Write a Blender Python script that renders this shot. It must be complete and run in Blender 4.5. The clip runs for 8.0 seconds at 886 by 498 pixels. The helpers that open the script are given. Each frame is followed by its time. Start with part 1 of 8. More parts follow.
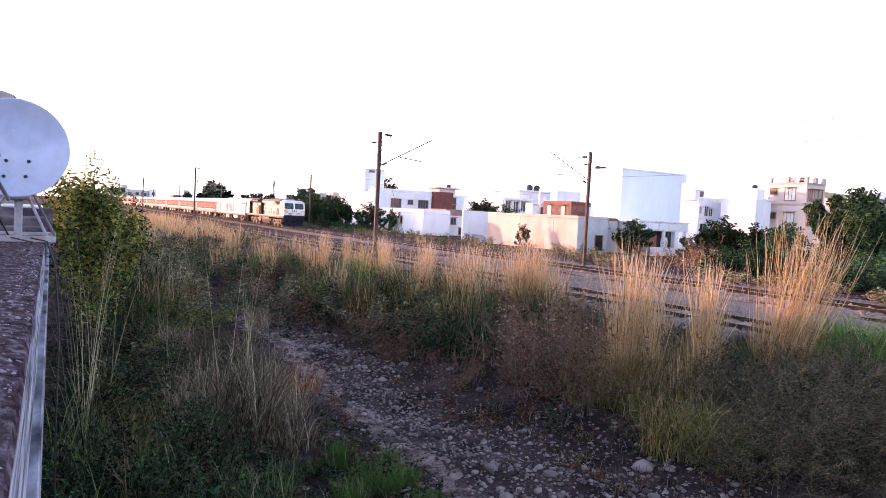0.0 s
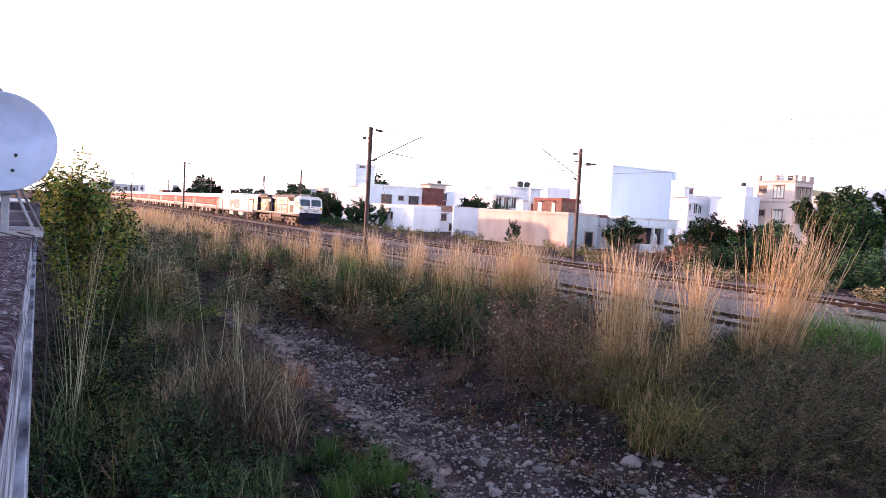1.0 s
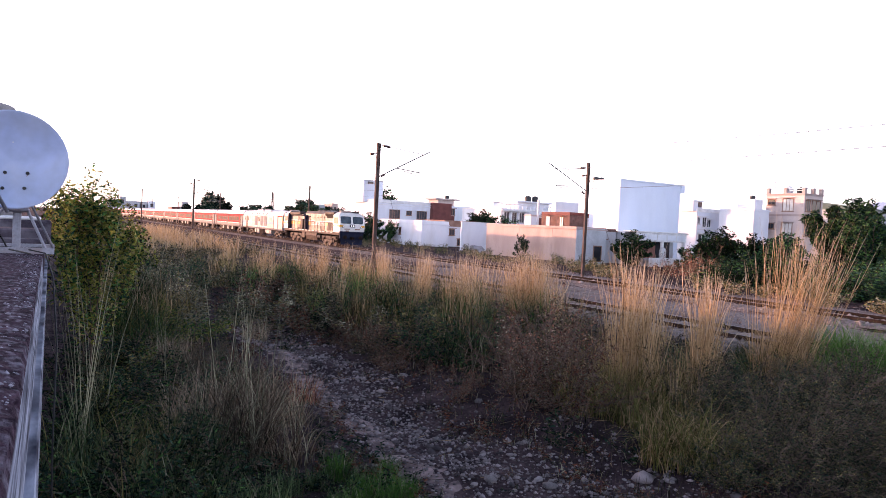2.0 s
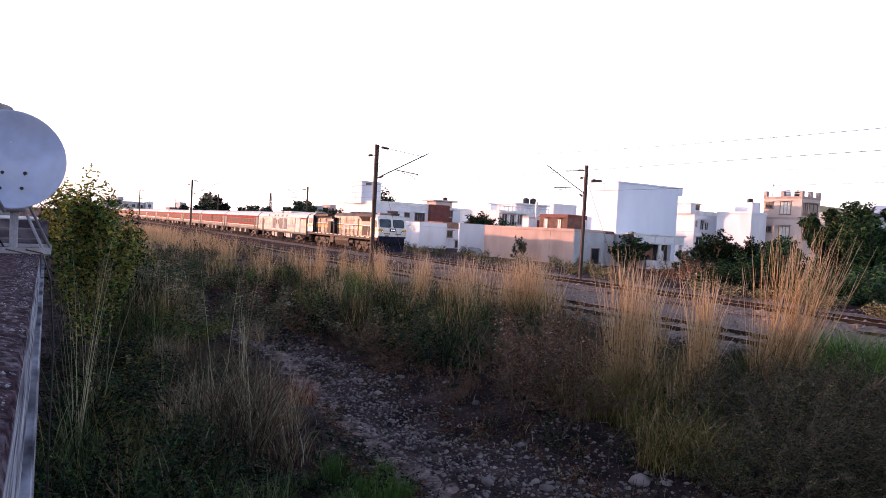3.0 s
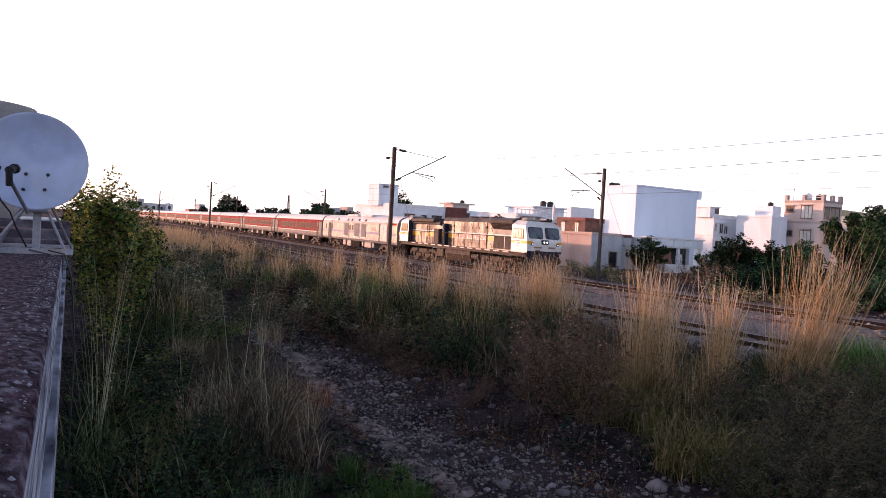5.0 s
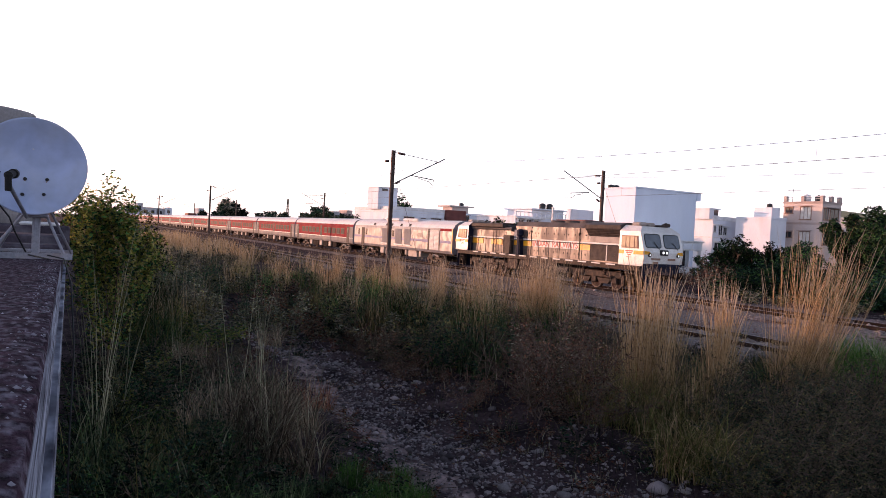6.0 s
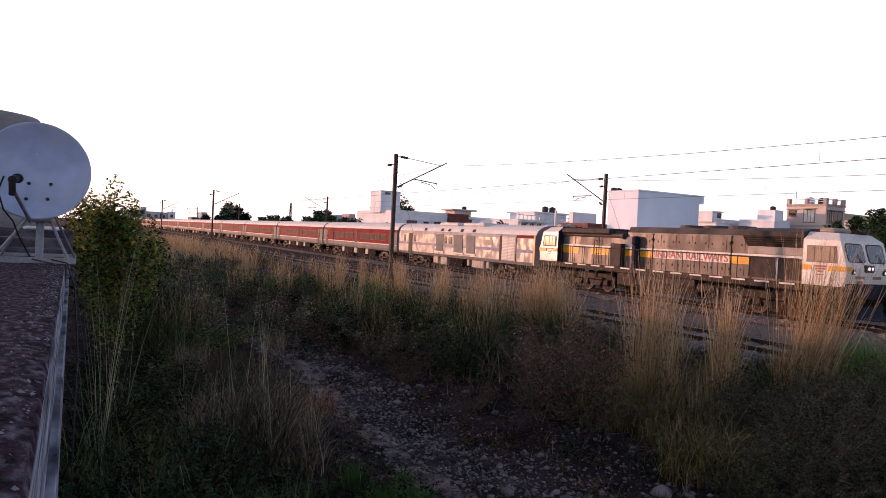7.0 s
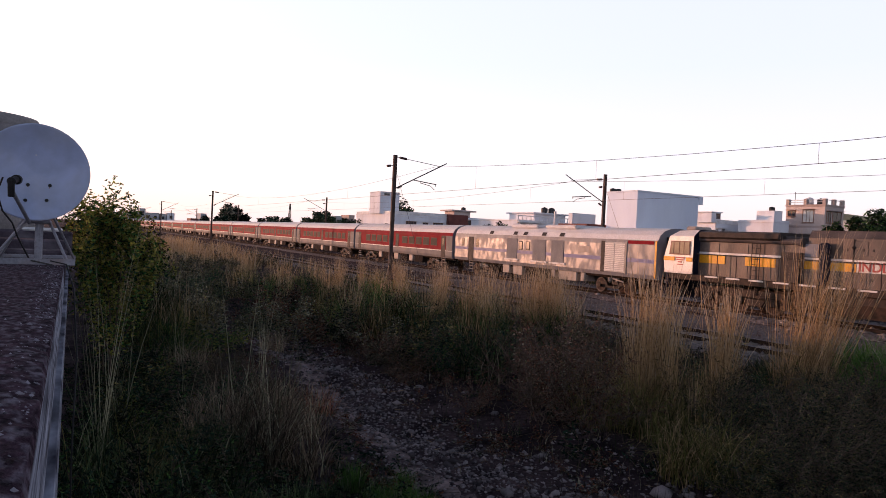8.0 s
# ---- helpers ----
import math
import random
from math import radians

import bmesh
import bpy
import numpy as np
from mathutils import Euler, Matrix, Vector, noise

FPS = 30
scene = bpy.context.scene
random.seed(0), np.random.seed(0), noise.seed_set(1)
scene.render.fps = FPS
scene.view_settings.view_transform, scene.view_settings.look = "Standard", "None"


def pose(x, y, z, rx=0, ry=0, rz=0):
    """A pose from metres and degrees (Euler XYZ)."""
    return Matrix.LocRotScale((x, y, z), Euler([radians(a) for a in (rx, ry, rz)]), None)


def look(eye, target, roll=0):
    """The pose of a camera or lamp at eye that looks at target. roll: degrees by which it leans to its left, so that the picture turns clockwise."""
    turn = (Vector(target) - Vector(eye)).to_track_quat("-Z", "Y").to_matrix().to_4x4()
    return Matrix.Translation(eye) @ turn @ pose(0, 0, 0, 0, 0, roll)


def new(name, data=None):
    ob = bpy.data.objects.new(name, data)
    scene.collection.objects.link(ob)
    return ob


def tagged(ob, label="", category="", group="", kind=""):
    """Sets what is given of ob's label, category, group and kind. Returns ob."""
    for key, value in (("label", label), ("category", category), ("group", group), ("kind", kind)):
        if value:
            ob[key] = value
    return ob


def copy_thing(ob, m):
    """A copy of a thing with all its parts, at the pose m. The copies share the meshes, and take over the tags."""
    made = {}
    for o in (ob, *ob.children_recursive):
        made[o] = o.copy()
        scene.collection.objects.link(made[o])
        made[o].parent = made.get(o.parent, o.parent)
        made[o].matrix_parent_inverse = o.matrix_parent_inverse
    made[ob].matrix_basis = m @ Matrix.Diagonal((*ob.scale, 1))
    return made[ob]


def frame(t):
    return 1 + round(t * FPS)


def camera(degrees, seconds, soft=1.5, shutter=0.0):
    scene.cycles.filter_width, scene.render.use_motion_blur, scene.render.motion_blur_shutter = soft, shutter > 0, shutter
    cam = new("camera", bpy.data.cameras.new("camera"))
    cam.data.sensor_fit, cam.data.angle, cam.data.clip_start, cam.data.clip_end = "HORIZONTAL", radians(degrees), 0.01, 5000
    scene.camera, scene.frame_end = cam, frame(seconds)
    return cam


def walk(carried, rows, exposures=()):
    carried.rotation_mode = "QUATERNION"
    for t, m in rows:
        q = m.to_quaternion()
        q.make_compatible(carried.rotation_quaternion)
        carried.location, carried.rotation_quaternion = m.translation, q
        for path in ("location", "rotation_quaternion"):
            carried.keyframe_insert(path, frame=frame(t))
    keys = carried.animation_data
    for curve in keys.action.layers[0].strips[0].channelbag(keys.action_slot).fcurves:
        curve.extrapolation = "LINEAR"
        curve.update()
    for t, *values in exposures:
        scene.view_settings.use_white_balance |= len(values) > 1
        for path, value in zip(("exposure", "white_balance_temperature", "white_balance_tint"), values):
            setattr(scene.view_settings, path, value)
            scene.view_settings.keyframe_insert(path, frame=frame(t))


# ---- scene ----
cam = camera(64.7, 8.0, soft=0.75)

# The camera is held over the edge of a flat roof, eye 2.9 m over the rails; it only turns a little.
# World: y runs along the railway (away from the eye), x across it, rail tops at z = 0.
EYE = (0.0, 0.0, 2.9)


def held(yaw, pitch, roll):
    return pose(*EYE, 0, 0, yaw) @ pose(0, 0, 0, 90 + pitch) @ pose(0, 0, 0, 0, 0, roll)


TURN = [
    (0.0, -29.342, -2.742, 2.987), (0.5, -30.014, -3.011, 3.303), (1.0, -30.147, -3.020, 3.239),
    (1.5, -29.479, -2.049, 2.819), (3.0, -29.576, -1.680, 3.126), (3.5, -29.690, -1.754, 3.296),
    (4.0, -28.409, -1.949, 3.644), (4.5, -28.219, -1.767, 3.461), (6.0, -28.221, -1.300, 3.091),
    (6.5, -28.262, -1.222, 2.935), (7.0, -27.977, -1.024, 2.964), (7.5, -27.970, -1.052, 2.872),
    (8.0, -28.030, -0.950, 2.900),
]
walk(cam, [(t, held(a, b, c)) for t, a, b, c in TURN],
     exposures=[(0.0, 1.34, 6150, 29), (1.5, 1.16, 6150, 29), (3.0, 0.45, 6150, 28), (4.5, 0.27, 6150, 27), (6.0, 0.06, 6150, 26), (7.0, -0.26, 6250, 27), (8.0, -0.55, 6350, 27)])

# ---------------------------------------------------------------- light
SUN_UP, SUN_AZ = 3.4, 54.0      # degrees: height of the sun, and how far it stands ahead of the -x side
to_sun = Vector((-math.cos(radians(SUN_AZ)) * math.cos(radians(SUN_UP)),
                 math.sin(radians(SUN_AZ)) * math.cos(radians(SUN_UP)), math.sin(radians(SUN_UP))))
world = bpy.data.worlds.new("world")
scene.world = world
world.use_nodes = True
wn = world.node_tree
sky = wn.nodes.new("ShaderNodeTexSky")
sky.sky_type, sky.sun_disc = "NISHITA", False
sky.sun_elevation = radians(SUN_UP)
sky.sun_rotation = math.atan2(to_sun.x, to_sun.y)
sky.air_density, sky.dust_density, sky.ozone_density = 1.0, 2.2, 1.6
# evening haze: a pale veil over the clear sky, thick towards the horizon and thin overhead
veil = wn.nodes.new("ShaderNodeMix")
veil.data_type, veil.blend_type = "RGBA", "ADD"
veil.inputs[0].default_value = 1.0
where = wn.nodes.new("ShaderNodeTexCoord")
split = wn.nodes.new("ShaderNodeSeparateXYZ")
thick = wn.nodes.new("ShaderNodeMapRange")
thick.interpolation_type = "SMOOTHSTEP"
for slot, value in zip(thick.inputs[1:5], (0.36, 0.60, 1.0, 0.02)):
    slot.default_value = value
tone = wn.nodes.new("ShaderNodeVectorMath")
tone.operation = "SCALE"
tone.inputs[0].default_value = (14.2, 14.2, 16.0)
wn.links.new(where.outputs["Generated"], split.inputs[0])
wn.links.new(split.outputs[2], thick.inputs[0])
# the haze glows most on the sun's side of the sky
toward = wn.nodes.new("ShaderNodeVectorMath")
toward.operation = "DOT_PRODUCT"
toward.inputs[1].default_value = (to_sun.x, to_sun.y, 0.0)
wn.links.new(where.outputs["Generated"], toward.inputs[0])
glow = wn.nodes.new("ShaderNodeMapRange")
glow.interpolation_type = "SMOOTHSTEP"
for slot, value in zip(glow.inputs[1:5], (-0.9, -0.1, 0.6, 1.0)):
    slot.default_value = value
wn.links.new(toward.outputs["Value"], glow.inputs[0])
both = wn.nodes.new("ShaderNodeMath")
both.operation = "MULTIPLY"
wn.links.new(thick.outputs[0], both.inputs[0])
wn.links.new(glow.outputs[0], both.inputs[1])
wn.links.new(both.outputs[0], tone.inputs["Scale"])
# its tint goes from cream at the horizon to blue-white higher up
tint = wn.nodes.new("ShaderNodeMix")
tint.data_type = "RGBA"
tint.inputs[6].default_value, tint.inputs[7].default_value = (17.2, 15.8, 14.9, 1), (13.6, 15.0, 17.2, 1)
climb = wn.nodes.new("ShaderNodeMapRange")
for slot, value in zip(climb.inputs[1:5], (0.02, 0.24, 0.0, 1.0)):
    slot.default_value = value
wn.links.new(split.outputs[2], climb.inputs[0])
wn.links.new(climb.outputs[0], tint.inputs[0])
wn.links.new(tint.outputs[2], tone.inputs[0])
wn.links.new(tone.outputs[0], veil.inputs[7])
clear = wn.nodes.new("ShaderNodeVectorMath")
clear.operation = "SCALE"
clear.inputs["Scale"].default_value = 3.0
wn.links.new(sky.outputs[0], clear.inputs[0])
wn.links.new(clear.outputs[0], veil.inputs[6])
wn.links.new(veil.outputs[2], wn.nodes["Background"].inputs[0])
wn.nodes["Background"].inputs[1].default_value = 0.08
sun = new("sun", bpy.data.lights.new("sun", "SUN"))
sun.data.energy, sun.data.angle, sun.data.color = 5.0, radians(0.6), (1.0, 0.52, 0.30)
sun.matrix_world = look((0, 0, 60), Vector((0, 0, 60)) - to_sun)

# ---------------------------------------------------------------- materials


def ramp_mat(name, c1, c2, rough=0.7, metal=0.0, scale=3.0, fine=40.0, bump=0.15, stretch=(1, 1, 1),
             island=0.0, thing=0.0, dirt=None, dirt_scale=0.8, dirt_amount=0.5, spec=None, translucent=0.0, bump_scale=None, depth=0.02, grain_amount=0.35, rough2=None, skew=1.0, plants=0.0):
    """Two tones mixed by a broad noise, a finer grain over it, stains at a third scale, and bump."""
    m = bpy.data.materials.new(name)
    m.use_nodes = True
    nt = m.node_tree
    nd, ln = nt.nodes, nt.links
    bsdf = nd["Principled BSDF"]
    bsdf.inputs["Roughness"].default_value = rough
    bsdf.inputs["Metallic"].default_value = metal
    # rough, dusty surfaces have next to no sheen
    bsdf.inputs["Specular IOR Level"].default_value = spec if spec is not None else 0.5 if rough <= 0.5 else 0.2 if rough < 0.75 else 0.04
    co = nd.new("ShaderNodeTexCoord")
    mp = nd.new("ShaderNodeMapping")
    mp.inputs["Scale"].default_value = stretch
    ln.new(co.outputs["Object"], mp.inputs["Vector"])

    def noise_node(s, detail=4.0):
        n = nd.new("ShaderNodeTexNoise")
        n.inputs["Scale"].default_value, n.inputs["Detail"].default_value = s, detail
        ln.new(mp.outputs[0], n.inputs["Vector"])
        return n.outputs["Fac"]

    def mix(fac, a, b, mode="MIX"):
        n = nd.new("ShaderNodeMix")
        n.data_type, n.blend_type = "RGBA", mode
        for sock, v in ((n.inputs[0], fac), (n.inputs[6], a), (n.inputs[7], b)):
            if isinstance(v, bpy.types.NodeSocket):
                ln.new(v, sock)
            elif isinstance(v, (int, float)):
                sock.default_value = v
            else:
                sock.default_value = (*v, 1)
        return n.outputs[2]

    def sharpen(v, lo, hi, t0=0.0, t1=1.0):
        n = nd.new("ShaderNodeMapRange")
        for i, x in enumerate((lo, hi, t0, t1)):
            n.inputs[i + 1].default_value = x
        ln.new(v, n.inputs[0])
        return n.outputs[0]

    fac = sharpen(noise_node(scale), 0.32, 0.68)
    if island or thing:
        src = nd.new("ShaderNodeNewGeometry").outputs["Random Per Island"] if island else nd.new("ShaderNodeObjectInfo").outputs["Random"]
        n = nd.new("ShaderNodeMix")
        n.inputs[0].default_value = island or thing
        ln.new(fac, n.inputs[2]), ln.new(src, n.inputs[3])
        fac = n.outputs[0]
        if skew != 1.0:
            p = nd.new("ShaderNodeMath")
            p.operation = "POWER"
            p.inputs[1].default_value = skew
            ln.new(fac, p.inputs[0])
            fac = p.outputs[0]
    col = mix(fac, c1, c2)
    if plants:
        # plants of a kind differ from one to the next; the dark end also deepens shade
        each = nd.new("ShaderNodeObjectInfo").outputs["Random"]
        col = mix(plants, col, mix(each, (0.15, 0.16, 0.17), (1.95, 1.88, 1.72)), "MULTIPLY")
    grain = noise_node(fine, 3.0)
    col = mix(grain_amount, col, mix(sharpen(grain, 0.3, 0.7), (0.55, 0.55, 0.55), (1.3, 1.3, 1.3)), "MULTIPLY")
    if dirt:
        col = mix(sharpen(noise_node(dirt_scale, 6.0), 0.48, 0.72, 0.0, dirt_amount), col, dirt)
    ln.new(col, bsdf.inputs["Base Color"])
    if rough2 is not None:
        ln.new(sharpen(noise_node(scale * 1.6, 6.0), 0.42, 0.58, rough, rough2), bsdf.inputs["Roughness"])
    if bump:
        b = nd.new("ShaderNodeBump")
        b.inputs["Strength"].default_value, b.inputs["Distance"].default_value = bump, depth
        ln.new(grain if bump_scale is None else noise_node(bump_scale, 5.0), b.inputs["Height"])
        ln.new(b.outputs[0], bsdf.inputs["Normal"])
    if translucent:
        tr = nd.new("ShaderNodeBsdfTranslucent")
        ln.new(col, tr.inputs["Color"])
        ms = nd.new("ShaderNodeMixShader")
        ms.inputs[0].default_value = translucent
        ln.new(bsdf.outputs[0], ms.inputs[1]), ln.new(tr.outputs[0], ms.inputs[2])
        ln.new(ms.outputs[0], nd["Material Output"].inputs["Surface"])
    return m


def glow_mat(name, color, strength):
    m = bpy.data.materials.new(name)
    m.use_nodes = True
    b = m.node_tree.nodes["Principled BSDF"]
    b.inputs["Base Color"].default_value = (*color, 1)
    b.inputs["Emission Color"].default_value = (*color, 1)
    b.inputs["Emission Strength"].default_value = strength
    return m


EARTH = ramp_mat("earth", (0.016, 0.011, 0.014), (0.10, 0.068, 0.072), 0.95, scale=1.3, fine=17, bump=1.0, bump_scale=9, depth=0.12, grain_amount=0.9, dirt=(0.022, 0.016, 0.02), dirt_scale=0.45, dirt_amount=0.7)
TRAIL = ramp_mat("trodden_earth", (0.045, 0.033, 0.037), (0.33, 0.245, 0.235), 0.95, scale=3.4, fine=14, bump=0.6, bump_scale=22, dirt=(0.03, 0.022, 0.026), dirt_scale=1.6, dirt_amount=0.9)
STONE = ramp_mat("river_stone", (0.12, 0.108, 0.112), (0.31, 0.28, 0.28), 0.85, scale=6, fine=60, bump=0.2, thing=0.7)
PEBBLE = ramp_mat("pebble", (0.030, 0.025, 0.029), (0.38, 0.325, 0.33), 0.9, scale=6, fine=60, bump=0.2, island=0.85, skew=1.2)
BALLAST = ramp_mat("ballast", (0.075, 0.066, 0.069), (0.24, 0.215, 0.215), 0.9, scale=7, fine=22, bump=1.0, bump_scale=16, grain_amount=0.7, dirt=(0.11, 0.072, 0.056), dirt_scale=0.5, dirt_amount=0.6)
BALLAST_STONE = ramp_mat("ballast_stone", (0.07, 0.06, 0.06), (0.33, 0.30, 0.29), 0.9, scale=9, fine=60, bump=0.3, island=0.85)
RAIL_STEEL = ramp_mat("rail_steel", (0.014, 0.010, 0.009), (0.034, 0.024, 0.021), 0.85, 0.0, scale=2, fine=60, bump=0.1)
RAIL_TOP = ramp_mat("polished_rail", (0.20, 0.18, 0.18), (0.30, 0.28, 0.28), 0.55, 0.8, scale=1, fine=80, bump=0.0)
SLEEPER = ramp_mat("sleeper_concrete", (0.20, 0.17, 0.15), (0.33, 0.29, 0.26), 0.9, scale=3, fine=50, bump=0.3, thing=0.4, dirt=(0.10, 0.06, 0.04), dirt_scale=2)
MAST_STEEL = ramp_mat("mast_steel", (0.06, 0.045, 0.042), (0.13, 0.10, 0.092), 0.75, 0.0, scale=1.5, fine=40, bump=0.2, dirt=(0.19, 0.09, 0.05), dirt_scale=1.2)
TUBE_STEEL = ramp_mat("galvanised_tube", (0.06, 0.058, 0.06), (0.12, 0.115, 0.12), 0.6, 0.3, scale=4, fine=60, bump=0.05)
INSULATOR = ramp_mat("brown_porcelain", (0.06, 0.03, 0.025), (0.10, 0.05, 0.04), 0.25, bump=0.0)
WIRE = ramp_mat("copper_wire", (0.10, 0.08, 0.08), (0.17, 0.13, 0.12), 0.5, 0.6, bump=0.0)
# lineside plants; near-black first tones put shade between leaves into the colour
GRASS_PALE = ramp_mat("pale_blade", (0.09, 0.10, 0.055), (0.58, 0.54, 0.36), 0.8, island=0.9, skew=1.4, scale=2, bump=0, translucent=0.1, spec=0.04)
GRASS_BRIGHT = ramp_mat("bright_grass", (0.02, 0.065, 0.012), (0.11, 0.225, 0.045), 0.8, island=0.9, scale=2, bump=0, translucent=0.2, spec=0.05)
COBBLE = ramp_mat("cobble", (0.06, 0.053, 0.057), (0.32, 0.285, 0.287), 0.88, scale=6, fine=60, bump=0.2, island=0.8)
STRAW = ramp_mat("dry_straw", (0.15, 0.095, 0.045), (0.66, 0.46, 0.25), 0.8, island=0.9, scale=2, bump=0, translucent=0.25, spec=0.05)
STRAW_GREY = ramp_mat("grey_straw", (0.035, 0.025, 0.020), (0.46, 0.35, 0.255), 0.85, island=0.9, skew=1.5, scale=2, bump=0, translucent=0.1, spec=0.04, plants=0.9)
PLUME = ramp_mat("straw_plume", (0.36, 0.27, 0.18), (0.60, 0.48, 0.34), 0.9, island=0.8, scale=2, bump=0, translucent=0.3, spec=0.05)
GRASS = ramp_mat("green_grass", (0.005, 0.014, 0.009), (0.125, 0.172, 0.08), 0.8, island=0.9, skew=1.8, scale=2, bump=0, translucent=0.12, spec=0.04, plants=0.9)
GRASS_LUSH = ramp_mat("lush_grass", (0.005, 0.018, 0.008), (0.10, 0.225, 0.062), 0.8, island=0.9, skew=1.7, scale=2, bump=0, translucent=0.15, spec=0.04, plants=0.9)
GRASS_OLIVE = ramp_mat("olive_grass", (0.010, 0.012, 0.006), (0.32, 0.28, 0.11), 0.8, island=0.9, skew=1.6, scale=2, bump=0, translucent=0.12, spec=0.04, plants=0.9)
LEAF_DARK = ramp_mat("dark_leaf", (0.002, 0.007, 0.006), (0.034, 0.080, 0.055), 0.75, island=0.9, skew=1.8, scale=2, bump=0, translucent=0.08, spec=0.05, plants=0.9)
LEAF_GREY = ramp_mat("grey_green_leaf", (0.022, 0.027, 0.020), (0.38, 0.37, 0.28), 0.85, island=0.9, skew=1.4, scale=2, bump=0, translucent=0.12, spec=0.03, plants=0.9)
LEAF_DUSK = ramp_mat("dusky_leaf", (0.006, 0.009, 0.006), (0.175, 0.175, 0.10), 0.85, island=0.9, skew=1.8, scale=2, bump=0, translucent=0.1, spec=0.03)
GRASS_SKIRT = ramp_mat("olive_gold_blade", (0.03, 0.03, 0.010), (0.25, 0.24, 0.078), 0.8, island=0.9, skew=1.3, scale=2, bump=0, translucent=0.15, spec=0.04)
LEAF_YELLOW = ramp_mat("yellow_green_leaf", (0.06, 0.08, 0.015), (0.34, 0.33, 0.07), 0.75, island=0.85, scale=2, bump=0, translucent=0.3, spec=0.06)
LEAF_RUST = ramp_mat("rust_brown_leaf", (0.012, 0.006, 0.008), (0.37, 0.155, 0.10), 0.9, island=0.9, skew=1.7, scale=2, bump=0, translucent=0.08, spec=0.03, plants=0.9)
TWIG = ramp_mat("twig", (0.05, 0.034, 0.030), (0.24, 0.175, 0.14), 0.9, island=0.9, scale=5, bump=0, spec=0.05)
BARK = ramp_mat("bark", (0.07, 0.05, 0.04), (0.16, 0.12, 0.09), 0.95, scale=4, fine=25, bump=0.8, stretch=(3, 3, 0.6))
# houses
WHITEWASH = ramp_mat("whitewash", (0.67, 0.70, 0.77), (0.78, 0.80, 0.84), 0.85, scale=0.4, fine=12, bump=0.05, grain_amount=0.08, stretch=(1, 1, 0.35), dirt=(0.50, 0.49, 0.50), dirt_scale=0.5, dirt_amount=0.45, thing=0.15)
# blue skylight on a shaded white gable is put into this wall colour
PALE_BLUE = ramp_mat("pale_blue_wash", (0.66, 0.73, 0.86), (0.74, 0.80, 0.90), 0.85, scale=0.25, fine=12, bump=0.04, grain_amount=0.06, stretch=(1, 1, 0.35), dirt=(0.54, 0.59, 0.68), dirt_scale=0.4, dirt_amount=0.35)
WHITE_TRIM = ramp_mat("white_trim", (0.66, 0.66, 0.67), (0.80, 0.80, 0.80), 0.8, scale=1.2, fine=14, bump=0.1, dirt=(0.42, 0.40, 0.40), dirt_scale=1.1, dirt_amount=0.5)
PINK = ramp_mat("pink_plaster", (0.46, 0.345, 0.31), (0.55, 0.42, 0.375), 0.9, scale=0.35, fine=10, bump=0.15, grain_amount=0.15, stretch=(1, 1, 0.5), dirt=(0.33, 0.24, 0.21), dirt_scale=0.4, dirt_amount=0.7)
GREY_PLASTER = ramp_mat("grey_plaster", (0.40, 0.42, 0.45), (0.52, 0.53, 0.56), 0.9, scale=0.5, fine=10, bump=0.25, dirt=(0.30, 0.30, 0.31), dirt_scale=0.6)
BEIGE = ramp_mat("beige_paint", (0.52, 0.435, 0.405), (0.60, 0.51, 0.475), 0.85, scale=0.5, fine=12, bump=0.1, dirt=(0.48, 0.38, 0.33), dirt_scale=0.6, dirt_amount=0.4)
BROWN_TRIM = ramp_mat("brown_trim", (0.22, 0.13, 0.10), (0.33, 0.21, 0.16), 0.8, scale=1, fine=15, bump=0.15)
BRICK_RED = ramp_mat("red_brick", (0.12, 0.075, 0.066), (0.20, 0.125, 0.11), 0.9, scale=2.5, fine=20, bump=0.4, dirt=(0.20, 0.10, 0.07), dirt_scale=0.8)
TAN_TRIM = ramp_mat("tan_trim", (0.37, 0.295, 0.27), (0.45, 0.365, 0.335), 0.85, scale=0.8, fine=14, bump=0.1)
MAROON = ramp_mat("maroon_cladding", (0.13, 0.045, 0.04), (0.20, 0.07, 0.06), 0.7, scale=0.8, fine=15, bump=0.15)
CONCRETE = ramp_mat("weathered_concrete", (0.20, 0.19, 0.20), (0.38, 0.36, 0.36), 0.92, scale=1.1, fine=30, bump=0.5, bump_scale=26, dirt=(0.10, 0.085, 0.085), dirt_scale=1.5, dirt_amount=0.8)
MOSSY = ramp_mat("mossy_roof_screed", (0.010, 0.006, 0.011), (0.080, 0.047, 0.068), 0.95, scale=30, fine=150, bump=1.0, bump_scale=75, depth=0.016, grain_amount=0.9, stretch=(1.0, 0.6, 1), dirt=(0.25, 0.235, 0.29), dirt_scale=38, dirt_amount=0.6)
BROKEN = ramp_mat("broken_screed", (0.06, 0.055, 0.072), (0.40, 0.39, 0.45), 0.95, scale=14, fine=70, bump=0.8, bump_scale=50, depth=0.008, island=0.8, grain_amount=0.7)
ROOF_DARK = ramp_mat("dark_roof_concrete", (0.025, 0.02, 0.028), (0.095, 0.08, 0.10), 0.95, scale=2.5, fine=35, bump=0.6, bump_scale=30, dirt=(0.22, 0.21, 0.235), dirt_scale=4, dirt_amount=0.5)
STREAKED = ramp_mat("streaked_limewash", (0.030, 0.031, 0.048), (0.42, 0.45, 0.54), 0.9, scale=7, fine=30, bump=0.3, stretch=(1.0, 0.35, 7.0), dirt=(0.025, 0.025, 0.038), dirt_scale=3.0, dirt_amount=0.95)
WINDOW_DARK = ramp_mat("window_glass", (0.02, 0.022, 0.028), (0.05, 0.05, 0.06), 0.12, scale=0.7, bump=0.0, spec=0.6)
